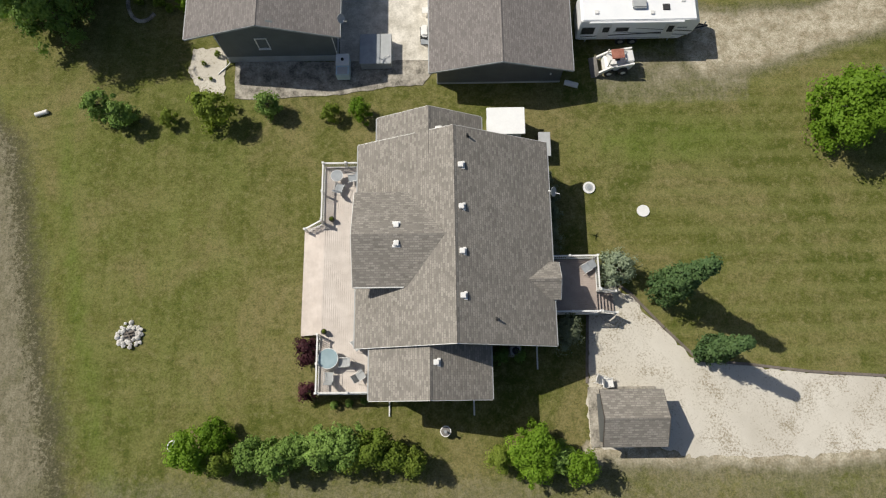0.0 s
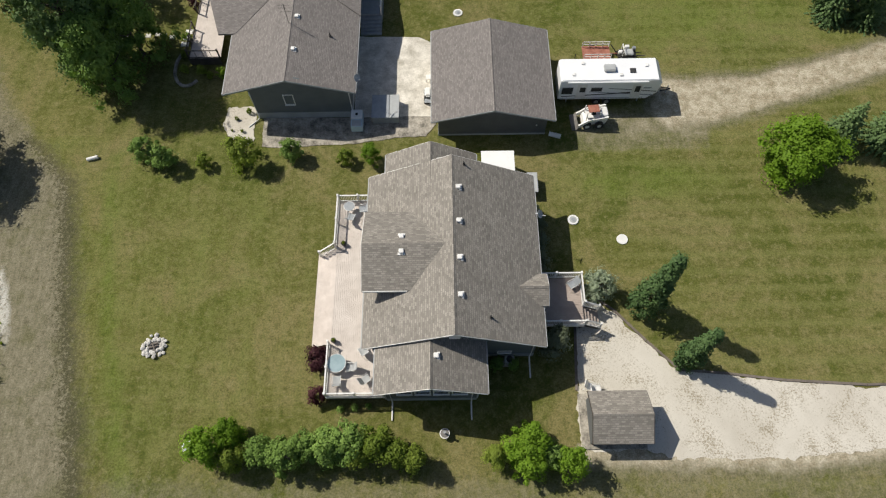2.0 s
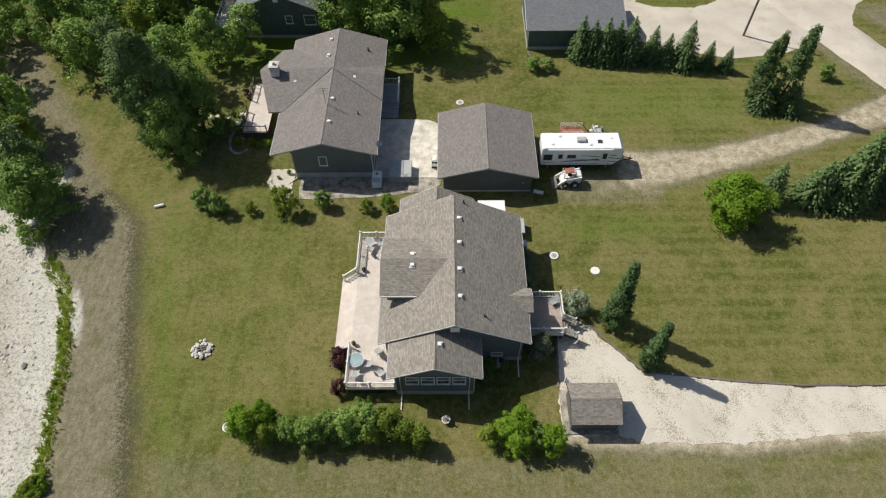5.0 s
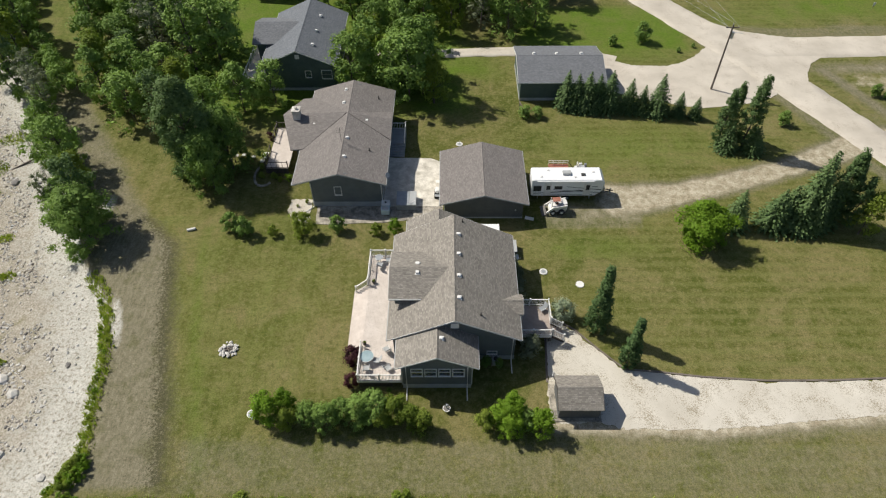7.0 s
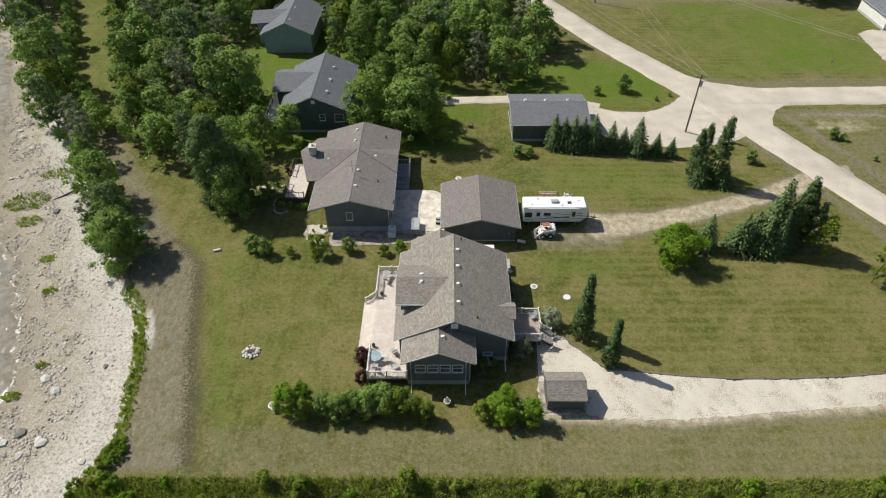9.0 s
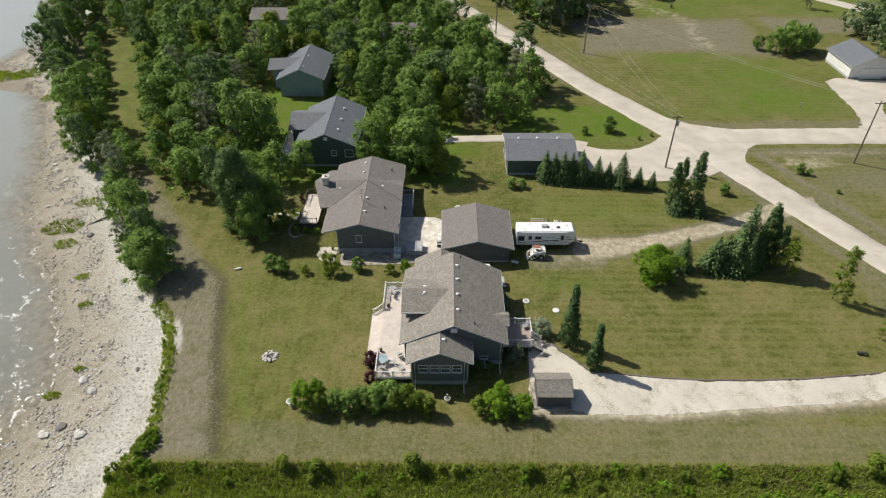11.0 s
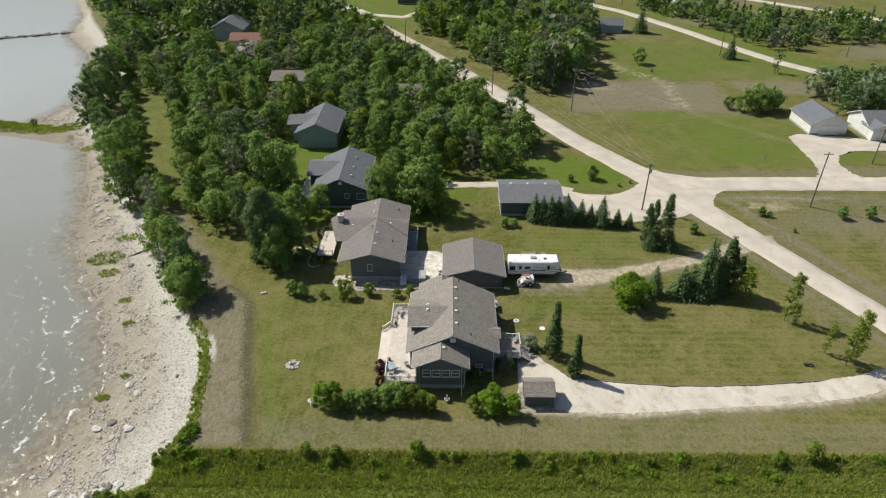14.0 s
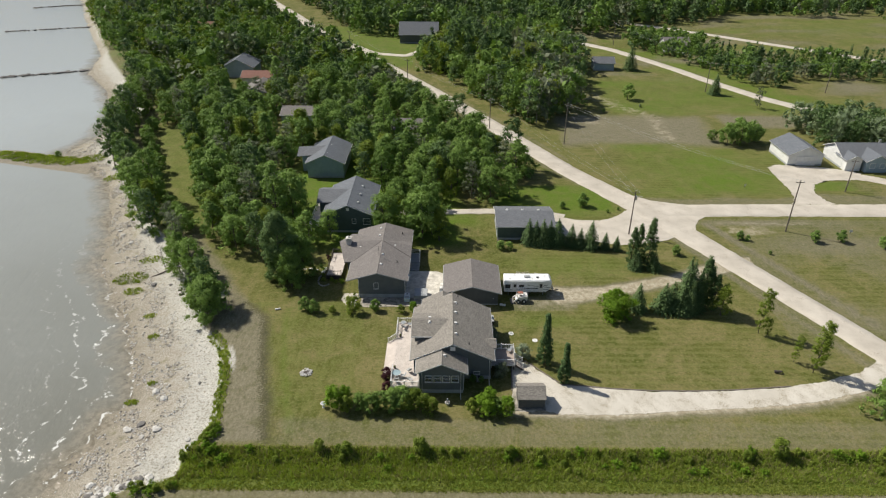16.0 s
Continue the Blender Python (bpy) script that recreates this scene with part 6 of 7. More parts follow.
for x, y, s in ((78.6, 109.0, 0.8), (82.0, 106.0, 1.35), (85.5, 105.4, 1.6), (89.0, 107.0, 1.5), (86, 109, 1.6), (91.2, 108.5, 1.2), (64.2, 151.5, 1.25), (52.7, 136.5, 0.3)):
    plant(SHORE_BUSH, x, y, "dense rounded willow bush on the far lawn", "shrub", s, group="far lawn bushes")
plant(SPRUCE[0], 75.5, 193.5, "dark conifer beside a far cottage", "tree", 1.6)
plant(SPRUCE[0], 97.2, 158.0, "small dark conifer on the far lawn", "tree", 1.25)


# rough grass in the ditch and on the bank
def blades(n, place, height, width, material, name, label):
    """Bent grass blades; place() gives each tuft's foot."""
    out = []
    for _ in range(n):
        p = place()
        if p is None:
            continue
        foot = np.array(p)
        for _ in range(4):
            h = height * RNG.uniform(0.5, 1.2)
            a = RNG.uniform(0, 2 * math.pi)
            side = np.array([math.cos(a), math.sin(a), 0]) * width
            tip = np.array([RNG.normal(0, 0.3), RNG.normal(0, 0.3), 1.0]) * h
            f = foot + np.array([RNG.normal(0, 0.12), RNG.normal(0, 0.12), -0.03])
            out.append(np.stack([f - side, f + side, f + side * 0.4 + tip, f - side * 0.4 + tip]))
    return tagged(new(name, quads_mesh(name, np.concatenate(out), material)), label, "grass", kind="stuff")


def ditch_spot():
    x, y = RNG.uniform(-33.5, 95), RNG.uniform(-15.4, -10.2)
    if noise.noise((x * 0.25, y * 0.4, 5.0)) < -0.62:
        return None
    return x, y, height_at(x, y)


def verge_spot():
    x, y = RNG.uniform(-40, 90), RNG.uniform(-17.3, -15.3)
    return x, y, height_at(x, y)


def bank_spot():
    y = RNG.uniform(-10, 15)
    x = lerp_table(BANK, y) - RNG.uniform(0.0, 1.9)
    return x, y, height_at(x, y)


blades(13000, ditch_spot, 0.45, 0.05, TALLGRASS, "tall_grass", "tall rough green grass filling a ditch")
blades(7000, verge_spot, 0.22, 0.05, VERGEGRASS, "tall_grass", "bright green grass verge beside a path")
blades(4200, ditch_spot, 0.55, 0.035, STRAWGRASS, "straw_grass", "straw-coloured seed heads in the rough grass")
blades(900, bank_spot, 0.4, 0.06, TALLGRASS, "bank_grass", "green weeds along the eroded bank")
DITCH_BUSH = [make_plant("shrub", 1.5, 0.8, LEAF_MAPLE, 0.02, 24, 46, 0.11, 0.3, ragged(4), False), make_plant("shrub", 1.3, 0.8, LEAF_BRIGHT, 0.02, 24, 46, 0.11, 0.3, ragged(6), False)]
for k in range(70):
    x = RNG.uniform(-32, 92)
    y = -10.7 - RNG.uniform(0, 1) ** 1.5 * 3.6
    plant(DITCH_BUSH[k % 2], x, y, "wild bushy growth in the ditch", "shrub", RNG.uniform(0.55, 1.0), group="ditch bushes", z=height_at(x, y))
for x, y, s in ((-16.0, -10.7, 1.35), (-12.5, -11.2, 1.5), (-2.9, -10.6, 1.7), (-2.2, -11.0, 1.3), (44.5, -10.9, 2.0), (9, -11.3, 1.3), (58, -11.3, 1.5), (40, -11.6, 1.2)):
    plant(DITCH_BUSH[0], x, y, "taller green sapling bush at the ditch edge", "shrub", s, group="ditch saplings", z=height_at(x, y))
for k in range(34):
    y = -6 + k * 0.54 + RNG.uniform(-0.3, 0.3)
    if noise.noise((y * 0.45, 2.0, 3.0)) < -0.22:
        continue
    x = lerp_table(BANK, y) - RNG.uniform(0.5, 2.0)
    plant(DITCH_BUSH[k % 2], x, y, "leafy weeds on the bank edge", "plant", RNG.uniform(0.22, 0.55), group="bank weeds", z=height_at(x, y))
for k in range(46):
    y = RNG.uniform(-13.4, -6.4)
    x = lerp_table(BANK, y) + RNG.uniform(-1.6, 0.8 if y > -9.8 else 5.0)
    if k > 34:
        x, y = RNG.uniform(-41, -33), RNG.uniform(-18.6, -16.4)
    plant(DITCH_BUSH[k % 2], x, y, "leafy growth where the ditch meets the beach", "shrub", RNG.uniform(0.5, 0.9), group="bank weeds", z=height_at(x, y))


# ---- vehicles ----
def build_trailer():
    t = thing("travel_trailer", "white travel trailer with dark swoosh stripes parked on the track", "trailer")
    x0, x1, y0, y1, zb, zt = 11.0, 19.6, 26.35, 28.75, 0.75, 3.25
    bm = bmesh.new()
    prism(bm, [(x0, y0, zb + 0.1), (x0 + 0.25, y0, zb), (x1 - 0.9, y0, zb), (x1 - 0.1, y0, zb + 0.75), (x1 + 0.05, y0, zt - 0.45), (x1 - 0.35, y0, zt), (x0 + 0.15, y0, zt), (x0, y0, zt - 0.15)], (0, y1 - y0, 0))
    bmesh.ops.bevel(bm, geom=[e for e in bm.edges if abs(e.verts[0].co.y - e.verts[1].co.y) < 0.01], offset=0.06, segments=2, affect="EDGES")
    part("body", bm, CAMPER, t)
    part("awning", tube(bmesh.new(), [(x0 + 0.6, y0 - 0.09, zt - 0.16), (x1 - 1.2, y0 - 0.09, zt - 0.16)], 0.085, None, 10), CAMPER, t, "rolled white awning")
    for xa, xb, za, zb2, nm in ((11.25, 12.15, 1.55, 2.35, "window"), (12.75, 13.25, 1.75, 2.4, "window"), (13.75, 14.65, 1.85, 2.3, "window"), (17.5, 17.95, 1.7, 2.5, "window")):
        w = part(nm, one_box(xa, xb, y0 - 0.03, y0 + 0.02, za, zb2, None, 0.012), BLACK, t, "dark tinted window")
        part("frame", one_box(xa - 0.05, xb + 0.05, y0 - 0.012, y0 + 0.02, za - 0.05, zb2 + 0.05), METAL, w)
    part("door", one_box(17.25, 18.1, y0 - 0.02, y0 + 0.02, 0.85, 2.75, None, 0.008), WHITE, t)
    part("door", one_box(12.5, 13.35, y0 - 0.02, y0 + 0.02, 0.85, 2.75, None, 0.008), WHITE, t)
    for k, (xa, za, xb, zb3, h) in enumerate(((11.3, 1.15, 17.2, 1.55, 0.16), (13.6, 1.75, 19.3, 1.2, 0.14), (15.2, 2.2, 19.4, 1.7, 0.1), (11.1, 0.92, 18.4, 0.92, 0.1))):
        bm = prism(bmesh.new(), [(xa, y0 - 0.006, za), (xb, y0 - 0.006, zb3), (xb, y0 - 0.006, zb3 + h), (xa, y0 - 0.006, za + h * 0.4)], (0, -0.006, 0))
        part("stripe", bm, GREYPLASTIC if k % 2 else BLACK, t, "dark painted stripe")
    part("lettering_bar", one_box(18.2, 18.9, y0 - 0.012, y0 - 0.002, 2.15, 2.3), GREYPLASTIC, t)
    part("air_conditioner", one_box(14.7, 15.7, 27.2, 27.9, zt, zt + 0.28, None, 0.06), TRIM, t, "grey roof air conditioner")
    part("roof_hatch", one_box(16.9, 17.4, 27.1, 27.6, zt, zt + 0.07, None, 0.02), BLACK, t, "dark smoked roof hatch")
    for x, y in ((16.1, 26.9), (18.4, 27.9), (13.0, 28.2), (12.1, 27.0)):
        part("roof_vent", one_box(x - 0.15, x + 0.15, y - 0.15, y + 0.15, zt, zt + 0.1, None, 0.03), WHITE, t)
    for x in (14.5, 15.4):
        for y in (y0 + 0.02, y1 - 0.27):
            bm = tube(bmesh.new(), [(x, y, 0.36), (x, y + 0.25, 0.36)], 0.36, None, 18)
            wheel = part("wheel", bm, BLACK, t, smooth=False)
            yy = y - 0.01 if y < 27 else y + 0.25
            part("rim", tube(bmesh.new(), [(x, yy, 0.36), (x, yy + 0.02, 0.36)], 0.2, None, 14), METAL, wheel)
    part("chassis", one_box(11.2, 18.6, 26.6, 28.5, 0.55, 0.76), BLACK, t)
    for y in (26.9, 28.2):
        part("drawbar", tube(bmesh.new(), [(18.4, y, 0.62), (21.2, 27.55, 0.55)], 0.06, None, 6), BLACK, t)
    for y in (27.3, 27.8):
        part("gas_bottle", tube(bmesh.new(), [(20.0, y, 0.68), (20.0, y, 1.15), (20.0, y, 1.25)], 0.17, 0.1, 12), METAL, t)
    part("jack", tube(bmesh.new(), [(20.9, 27.55, 0.02), (20.9, 27.55, 1.0)], 0.05, None, 8), METAL, t)
    for x in (11.9, 18.2):
        part("jack", tube(bmesh.new(), [(x, 26.7, 0.02), (x, 26.7, 0.6)], 0.05, None, 6), METAL, t)


def build_skid_steer():
    t = thing("skid_steer_loader", "compact white loader with rust-coloured cab roof and black tyres", "loader", pose(13.9, 24.5, 0.0, 0, 0, 4) @ Matrix.Scale(0.92, 4))
    bm = prism(bmesh.new(), [(-1.0, -0.55, 0.35), (1.15, -0.55, 0.35), (1.3, -0.55, 0.7), (1.3, -0.55, 1.25), (0.5, -0.55, 1.35), (-0.9, -0.55, 0.85)], (0, 1.1, 0))
    part("body", bm, WHITE, t)
    c = part("cab", one_box(-0.75, 0.53, -0.5, 0.5, 1.28, 1.36), WHITE, t)
    for x, y in ((-0.75, -0.5), (-0.75, 0.42), (0.45, -0.5), (0.45, 0.42)):
        part("pillar", box(bmesh.new(), x, x + 0.08, y, y + 0.08, 0.8, 2.0), WHITE, c)
    part("roof", one_box(-0.6, 0.42, -0.42, 0.42, 2.0, 2.08, None, 0.03), RUST, c, "rust-coloured cab roof")
    part("seat", one_box(-0.2, 0.25, -0.25, 0.25, 0.9, 1.4, None, 0.04), BLACK, c)
    part("engine_cover", one_box(0.6, 1.3, -0.5, 0.5, 1.25, 1.6, None, 0.05), WHITE, t)
    for y in (-0.78, 0.64):
        bm = prism(bmesh.new(), [(1.25, y, 1.35), (1.25, y, 1.6), (-0.6, y, 1.25), (-1.4, y, 0.55), (-1.4, y, 0.3), (-1.15, y, 0.3), (-0.5, y, 1.0)], (0, 0.14, 0))
        part("lift_arm", bm, WHITE, t)
    bm = prism(bmesh.new(), [(-1.4, -0.9, 0.55), (-1.4, -0.9, 0.08), (-1.95, -0.9, 0.04), (-1.95, -0.9, 0.1), (-1.5, -0.9, 0.2)], (0, 1.8, 0))
    part("bucket", bm, STONE_DARK, t, "worn dark loader bucket")
    for x in (-0.55, 0.6):
        for y in (-0.85, 0.57):
            w = part("wheel", tube(bmesh.new(), [(x, y, 0.4), (x, y + 0.28, 0.4)], 0.4, None, 18), BLACK, t)
            yy = y - 0.012 if y < 0 else y + 0.28
            part("rim", tube(bmesh.new(), [(x, yy, 0.4), (x, yy + 0.015, 0.4)], 0.2, None, 12), WHITE, w)


def build_implement():
    t = thing("utility_trailer", "old red flat trailer with white side rails behind the camper", "trailer", pose(-0.2, 0.95, 0))
    part("bed", one_box(14.0, 16.5, 29.9, 31.5, 0.55, 0.68), RUST, t)
    for y in (29.95, 31.4):
        bm = bmesh.new()
        for z in (0.95, 1.25):
            box(bm, 14.0, 16.5, y, y + 0.05, z, z + 0.06)
        for k in range(5):
            x = 14.0 + k * 0.61
            box(bm, x, x + 0.05, y, y + 0.05, 0.68, 1.31)
        bmesh.ops.remove_doubles(bm, verts=bm.verts[:], dist=0.001)
        part("side_rail", bm, WHITE, t, "white side rail")
    for y in (29.75, 31.55):
        part("wheel", tube(bmesh.new(), [(15, y, 0.3), (15, y + 0.16, 0.3)], 0.3, None, 14), BLACK, t)
    part("drawbar", tube(bmesh.new(), [(16.5, 30.7, 0.6), (18.0, 30.7, 0.5)], 0.05, None, 6), RUST, t)
    part("prop", tube(bmesh.new(), [(17.9, 30.7, 0.5), (17.9, 30.7, 0.02)], 0.04, None, 6), BLACK, t)
    part("prop", tube(bmesh.new(), [(13.4, 30.7, 0.55), (13.4, 30.7, 0.02)], 0.04, None, 6), BLACK, t)
    q = thing("garden_machine", "dark cluttered garden machine with pale panels", "machine", pose(0.0, 0.9, 0))
    part("body", one_box(17.0, 18.6, 29.95, 31.0, 0.35, 0.95, None, 0.12), BLACK, q)
    part("panel", one_box(17.5, 18.3, 30.1, 30.8, 0.96, 1.15, None, 0.06), TRIM, q)
    for x in (17.2, 18.4):
        for y in (29.82, 31.02):
            part("wheel", tube(bmesh.new(), [(x, y, 0.28), (x, y + 0.12, 0.28)], 0.28, None, 12), BLACK, q)
    part("roll_bar", tube(bmesh.new(), [(17.3, 30.1, 0.9), (17.3, 30.1, 1.6), (17.3, 30.9, 1.6), (17.3, 30.9, 0.9)], 0.04, None, 6), WHITE, q)
    for x, y, z, w in ((16.95, 30.3, 1.0, 0.35), (18.2, 30.6, 1.15, 0.3), (17.6, 30.9, 1.0, 0.4)):
        part("cover", one_box(x, x + w, y, y + 0.3, z - 0.1, z + 0.22, None, 0.04), WHITE if x != 18.2 else METAL, q, "pale machine cover")
    for a, b in (((16.9, 31.0, 0.5), (16.3, 31.3, 1.2)), ((18.6, 30.4, 0.6), (19.4, 30.2, 0.9)), ((18.6, 30.8, 0.6), (19.3, 31.0, 0.3))):
        part("lever", tube(bmesh.new(), [a, b], 0.05, 0.04, 6), BLACK, q)


build_trailer()
build_skid_steer()
build_implement()

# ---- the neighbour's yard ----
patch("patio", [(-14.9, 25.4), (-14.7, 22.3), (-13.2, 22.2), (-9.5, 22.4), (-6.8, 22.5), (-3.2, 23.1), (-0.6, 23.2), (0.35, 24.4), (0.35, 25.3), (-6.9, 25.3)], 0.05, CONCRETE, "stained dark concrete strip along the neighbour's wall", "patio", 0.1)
patch("patio", [(-6.9, 25.3), (0.35, 25.3), (0.35, 33.5), (-1.2, 34.4), (-6.9, 34.6)], 0.06, YARD, "pale weathered concrete yard between house and garage", "patio", 0.05)
patch("gravel_bed", [(-18.2, 26.6), (-18.4, 24.6), (-17.4, 22.8), (-15.6, 22.4), (-15.5, 26.6)], 0.05, GRAVEL, "curved pale gravel planting bed", "bed")
for x, y, s in ((-17.2, 25.2, 0.32), (-16.6, 23.9, 0.28), (-16.2, 25.9, 0.45), (-17.5, 24.0, 0.2)):
    plant(DITCH_BUSH[0], x, y, "small plant in the gravel bed", "plant", s, group="gravel bed plants", z=0.03)
for x, y, s, k in ((-22.6, 30.6, 0.7, 0), (-21.0, 30.4, 0.8, 0), (-19.2, 30.2, 0.75, 1), (-23.0, 32.4, 0.6, 0), (-23.1, 34.6, 0.6, 1), (-20.2, 29.9, 0.6, 0)):
    plant(DITCH_BUSH[k], x, y, "leafy plant in the bed round the deck", "plant", s, group="deck border plants")
plant(BURG, -23.0, 38.6, "burgundy shrub beside the neighbour's deck", "shrub", 0.6)
bm = bmesh.new()
ring = [(-24.0 + 2.6 * math.cos(a) * 0.5 + 1.6, 31.2 + 2.2 * math.sin(a)) for a in np.linspace(math.pi * 0.75, math.pi * 1.75, 14)]
for (ax, ay), (bx, by) in zip(ring, ring[1:]):
    tube(bm, [(ax, ay, 0.06), (bx, by, 0.06)], 0.16, None, 6)
tagged(finish("garden_edging", bm, CONCRETE), "curved pale concrete edging round a planting bed", "edging")
for k in range(7):
    x, y = -24.6 - k * 0.75 + RNG.uniform(-0.1, 0.1), 35.0 + 0.25 * math.sin(k) + RNG.uniform(-0.15, 0.15)
    tagged(finish("stepping_stone", one_box(x - 0.3, x + 0.25, y - 0.22, y + 0.25, -0.05, 0.05, None, 0.03), STONE), "flat pale stepping stone in the lawn", "stone", "stepping stones")
for k in range(3):
    x, y = -23.3 + 0.1 * k, 34.0 + 0.75 * k
    tagged(finish("stepping_stone", one_box(x - 0.35, x + 0.35, y - 0.28, y + 0.28, -0.05, 0.06, None, 0.03), WHITE), "square white stepping stone by the deck", "stone", "stepping stones")

tub = thing("hot_tub", "square hot tub with grey folding cover", "hot tub", pose(-4.05, 25.75, 0.06))
part("cabinet", one_box(-1.15, 1.15, -1.2, 1.2, 0, 0.82, None, 0.05), GREYPLASTIC, tub)
part("cover", one_box(-1.2, 0.35, -1.25, 1.25, 0.825, 0.93, None, 0.03), GREYPLASTIC, tub)
part("cover", one_box(0.37, 1.2, -1.25, 1.25, 0.825, 0.94, None, 0.03), TRIM, tub, "pale grey cover half")
part("handle", tube(bmesh.new(), [(0.6, -0.9, 0.94), (0.6, -0.9, 1.05), (1.0, -0.6, 1.05), (1.0, -0.6, 0.94)], 0.02, None, 6), WHITE, tub)
cart = thing("cooler_cart", "pale blue box cart with white panels on the patio", "cart", pose(-6.5, 24.45, 0.06))
part("body", one_box(-0.5, 0.5, -0.85, 0.85, 0.15, 0.95, None, 0.05), PALEBLUE, cart)
part("lid", one_box(-0.5, 0.5, -0.1, 0.85, 0.955, 1.1, None, 0.04), WHITE, cart)
part("knob", disc(bmesh.new(), 0.0, 0.35, 1.1, 1.16, 0.12, 14), BLACK, cart)
part("opening", one_box(-0.38, 0.38, -0.78, -0.2, 0.955, 0.99), TRIM, cart)
for x in (-0.45, 0.37):
    for y in (-0.6, 0.6):
        part("wheel", tube(bmesh.new(), [(x, y, 0.12), (x + 0.08, y, 0.12)], 0.12, None, 10), BLACK, cart)
grill = thing("barbecue", "covered barbecue with white lid beside the garage", "barbecue", pose(-0.35, 27.1, 0.06))
part("cabinet", one_box(-0.35, 0.35, -0.5, 0.5, 0, 0.85, None, 0.03), BLACK, grill)
part("lid", one_box(-0.3, 0.3, -0.5, 0.5, 0.855, 1.2, None, 0.12), WHITE, grill)
part("shelf", one_box(-0.3, 0.3, -0.95, -0.51, 0.75, 0.8), GREYPLASTIC, grill)
bench = thing("patio_chair", "white plastic chair beside the garage", "chair", pose(-0.3, 29.3, 0.06))
part("seat", one_box(-0.25, 0.25, -0.25, 0.25, 0.4, 0.45), WHITE, bench)
part("backrest", one_box(0.2, 0.25, -0.25, 0.25, 0.45, 0.95), WHITE, bench)
for x in (-0.23, 0.19):
    for y in (-0.23, 0.19):
        part("leg", one_box(x, x + 0.04, y, y + 0.04, 0, 0.4), WHITE, bench)
bag = thing("propane_tank", "white propane tank lying by the garage wall", "tank", pose(10.6, 23.0, 0))
part("shell", tube(bmesh.new(), [(-0.5, 0.15, 0.22), (-0.4, 0.12, 0.22), (0.4, -0.12, 0.22), (0.5, -0.15, 0.22)], 0.2, None, 12), WHITE, bag)


def satellite_dish(x, y, z, ax, ay):
    t = thing("satellite_dish", "pale grey satellite dish on the roof edge", "dish", pose(x, y, z))
    bm = bmesh.new()
    bmesh.ops.create_uvsphere(bm, u_segments=16, v_segments=8, radius=0.45)
    bmesh.ops.delete(bm, geom=[v for v in bm.verts if v.co.z > -0.22], context="VERTS")
    for v in bm.verts:
        v.co.z = (v.co.z + 0.45) * 0.5
    bmesh.ops.solidify(bm, geom=bm.faces[:], thickness=0.015)
    bmesh.ops.transform(bm, matrix=Matrix.Translation((ax * 0.3, ay * 0.3, 0.55)) @ Matrix.Rotation(radians(50), 4, Vector((-ay, ax, 0))), verts=bm.verts[:])
    part("reflector", bm, TRIM, t)
    part("mast", tube(bmesh.new(), [(0, 0, -0.1), (0, 0, 0.5), (ax * 0.25, ay * 0.25, 0.58)], 0.03, None, 6), METAL, t)
    part("feed_arm", tube(bmesh.new(), [(ax * 0.3, ay * 0.3, 0.4), (ax * 0.8, ay * 0.8, 0.55)], 0.02, None, 6), METAL, t)


satellite_dish(7.75, 13.2, 3.86, 0.9, -0.3)
satellite_dish(-6.4, 26.3, 3.72, 0.8, -0.5)
ant = thing("roof_antenna", "thin dark antenna mast on the neighbour's ridge", "antenna")
part("mast", tube(bmesh.new(), [(-12.0, 31.2, 5.2), (-12.0, 31.2, 7.4)], 0.025, None, 6), BLACK, ant)
for z in (6.6, 7.0, 7.3):
    part("element", tube(bmesh.new(), [(-12.5, 31.2, z), (-11.5, 31.2, z)], 0.015, None, 5), BLACK, ant)

# ---- round the house ----
tent = thing("storage_shelter", "small bright white storage shelter behind the house", "shelter")
part("body", one_box(4.15, 6.6, 18.65, 20.2, 0, 1.85), CANVAS, tent)
bm = prism(bmesh.new(), [(4.05, 18.3, 1.84), (4.05, 20.3, 1.9), (6.75, 20.3, 1.9), (6.75, 18.3, 1.84)], (0, 0, 0.1))
part("roof", bm, CANVAS, tent)
box_ = thing("deck_box", "dark storage box with pale lid rim by the wall", "box", pose(8.25, 17.9, 0))
part("body", one_box(-0.4, 0.4, -0.9, 0.9, 0, 0.9, None, 0.03), DARKWOOD, box_)
part("lid", one_box(-0.43, 0.43, -0.93, 0.93, 0.905, 0.96, None, 0.02), TRIM, box_)
ac = thing("air_conditioner", "grey outdoor air conditioner beside the wall", "air conditioner", pose(5.6, 3.2, 0.0))
part("casing", one_box(-0.35, 0.35, -0.3, 0.25, 0.05, 0.75, None, 0.04), TRIM, ac)
part("fan_grille", disc(bmesh.new(), 0, -0.02, 0.75, 0.77, 0.25, 18), BLACK, ac)
part("pad", one_box(-0.45, 0.45, -0.4, 0.35, 0, 0.05), CONCRETE, ac)
for x, y, nm in ((11.43, 14.84, 0), (15.2, 13.03, 1), (2.5, 37.4, 0)):
    lid = thing("septic_lid", "round pale concrete tank cover set in the lawn", "cover", pose(x, y, 0), "septic covers")
    part("rim", disc(bmesh.new(), 0, 0, -0.1, 0.09, 0.46, 28, 0.44), WHITE, lid)
    if nm == 0:
        part("hatch", disc(bmesh.new(), 0, 0, 0.091, 0.14, 0.15, 16), GREYPLASTIC, lid)
        part("ring", disc(bmesh.new(), 0, 0, 0.0905, 0.098, 0.3, 24), TRIM, lid)


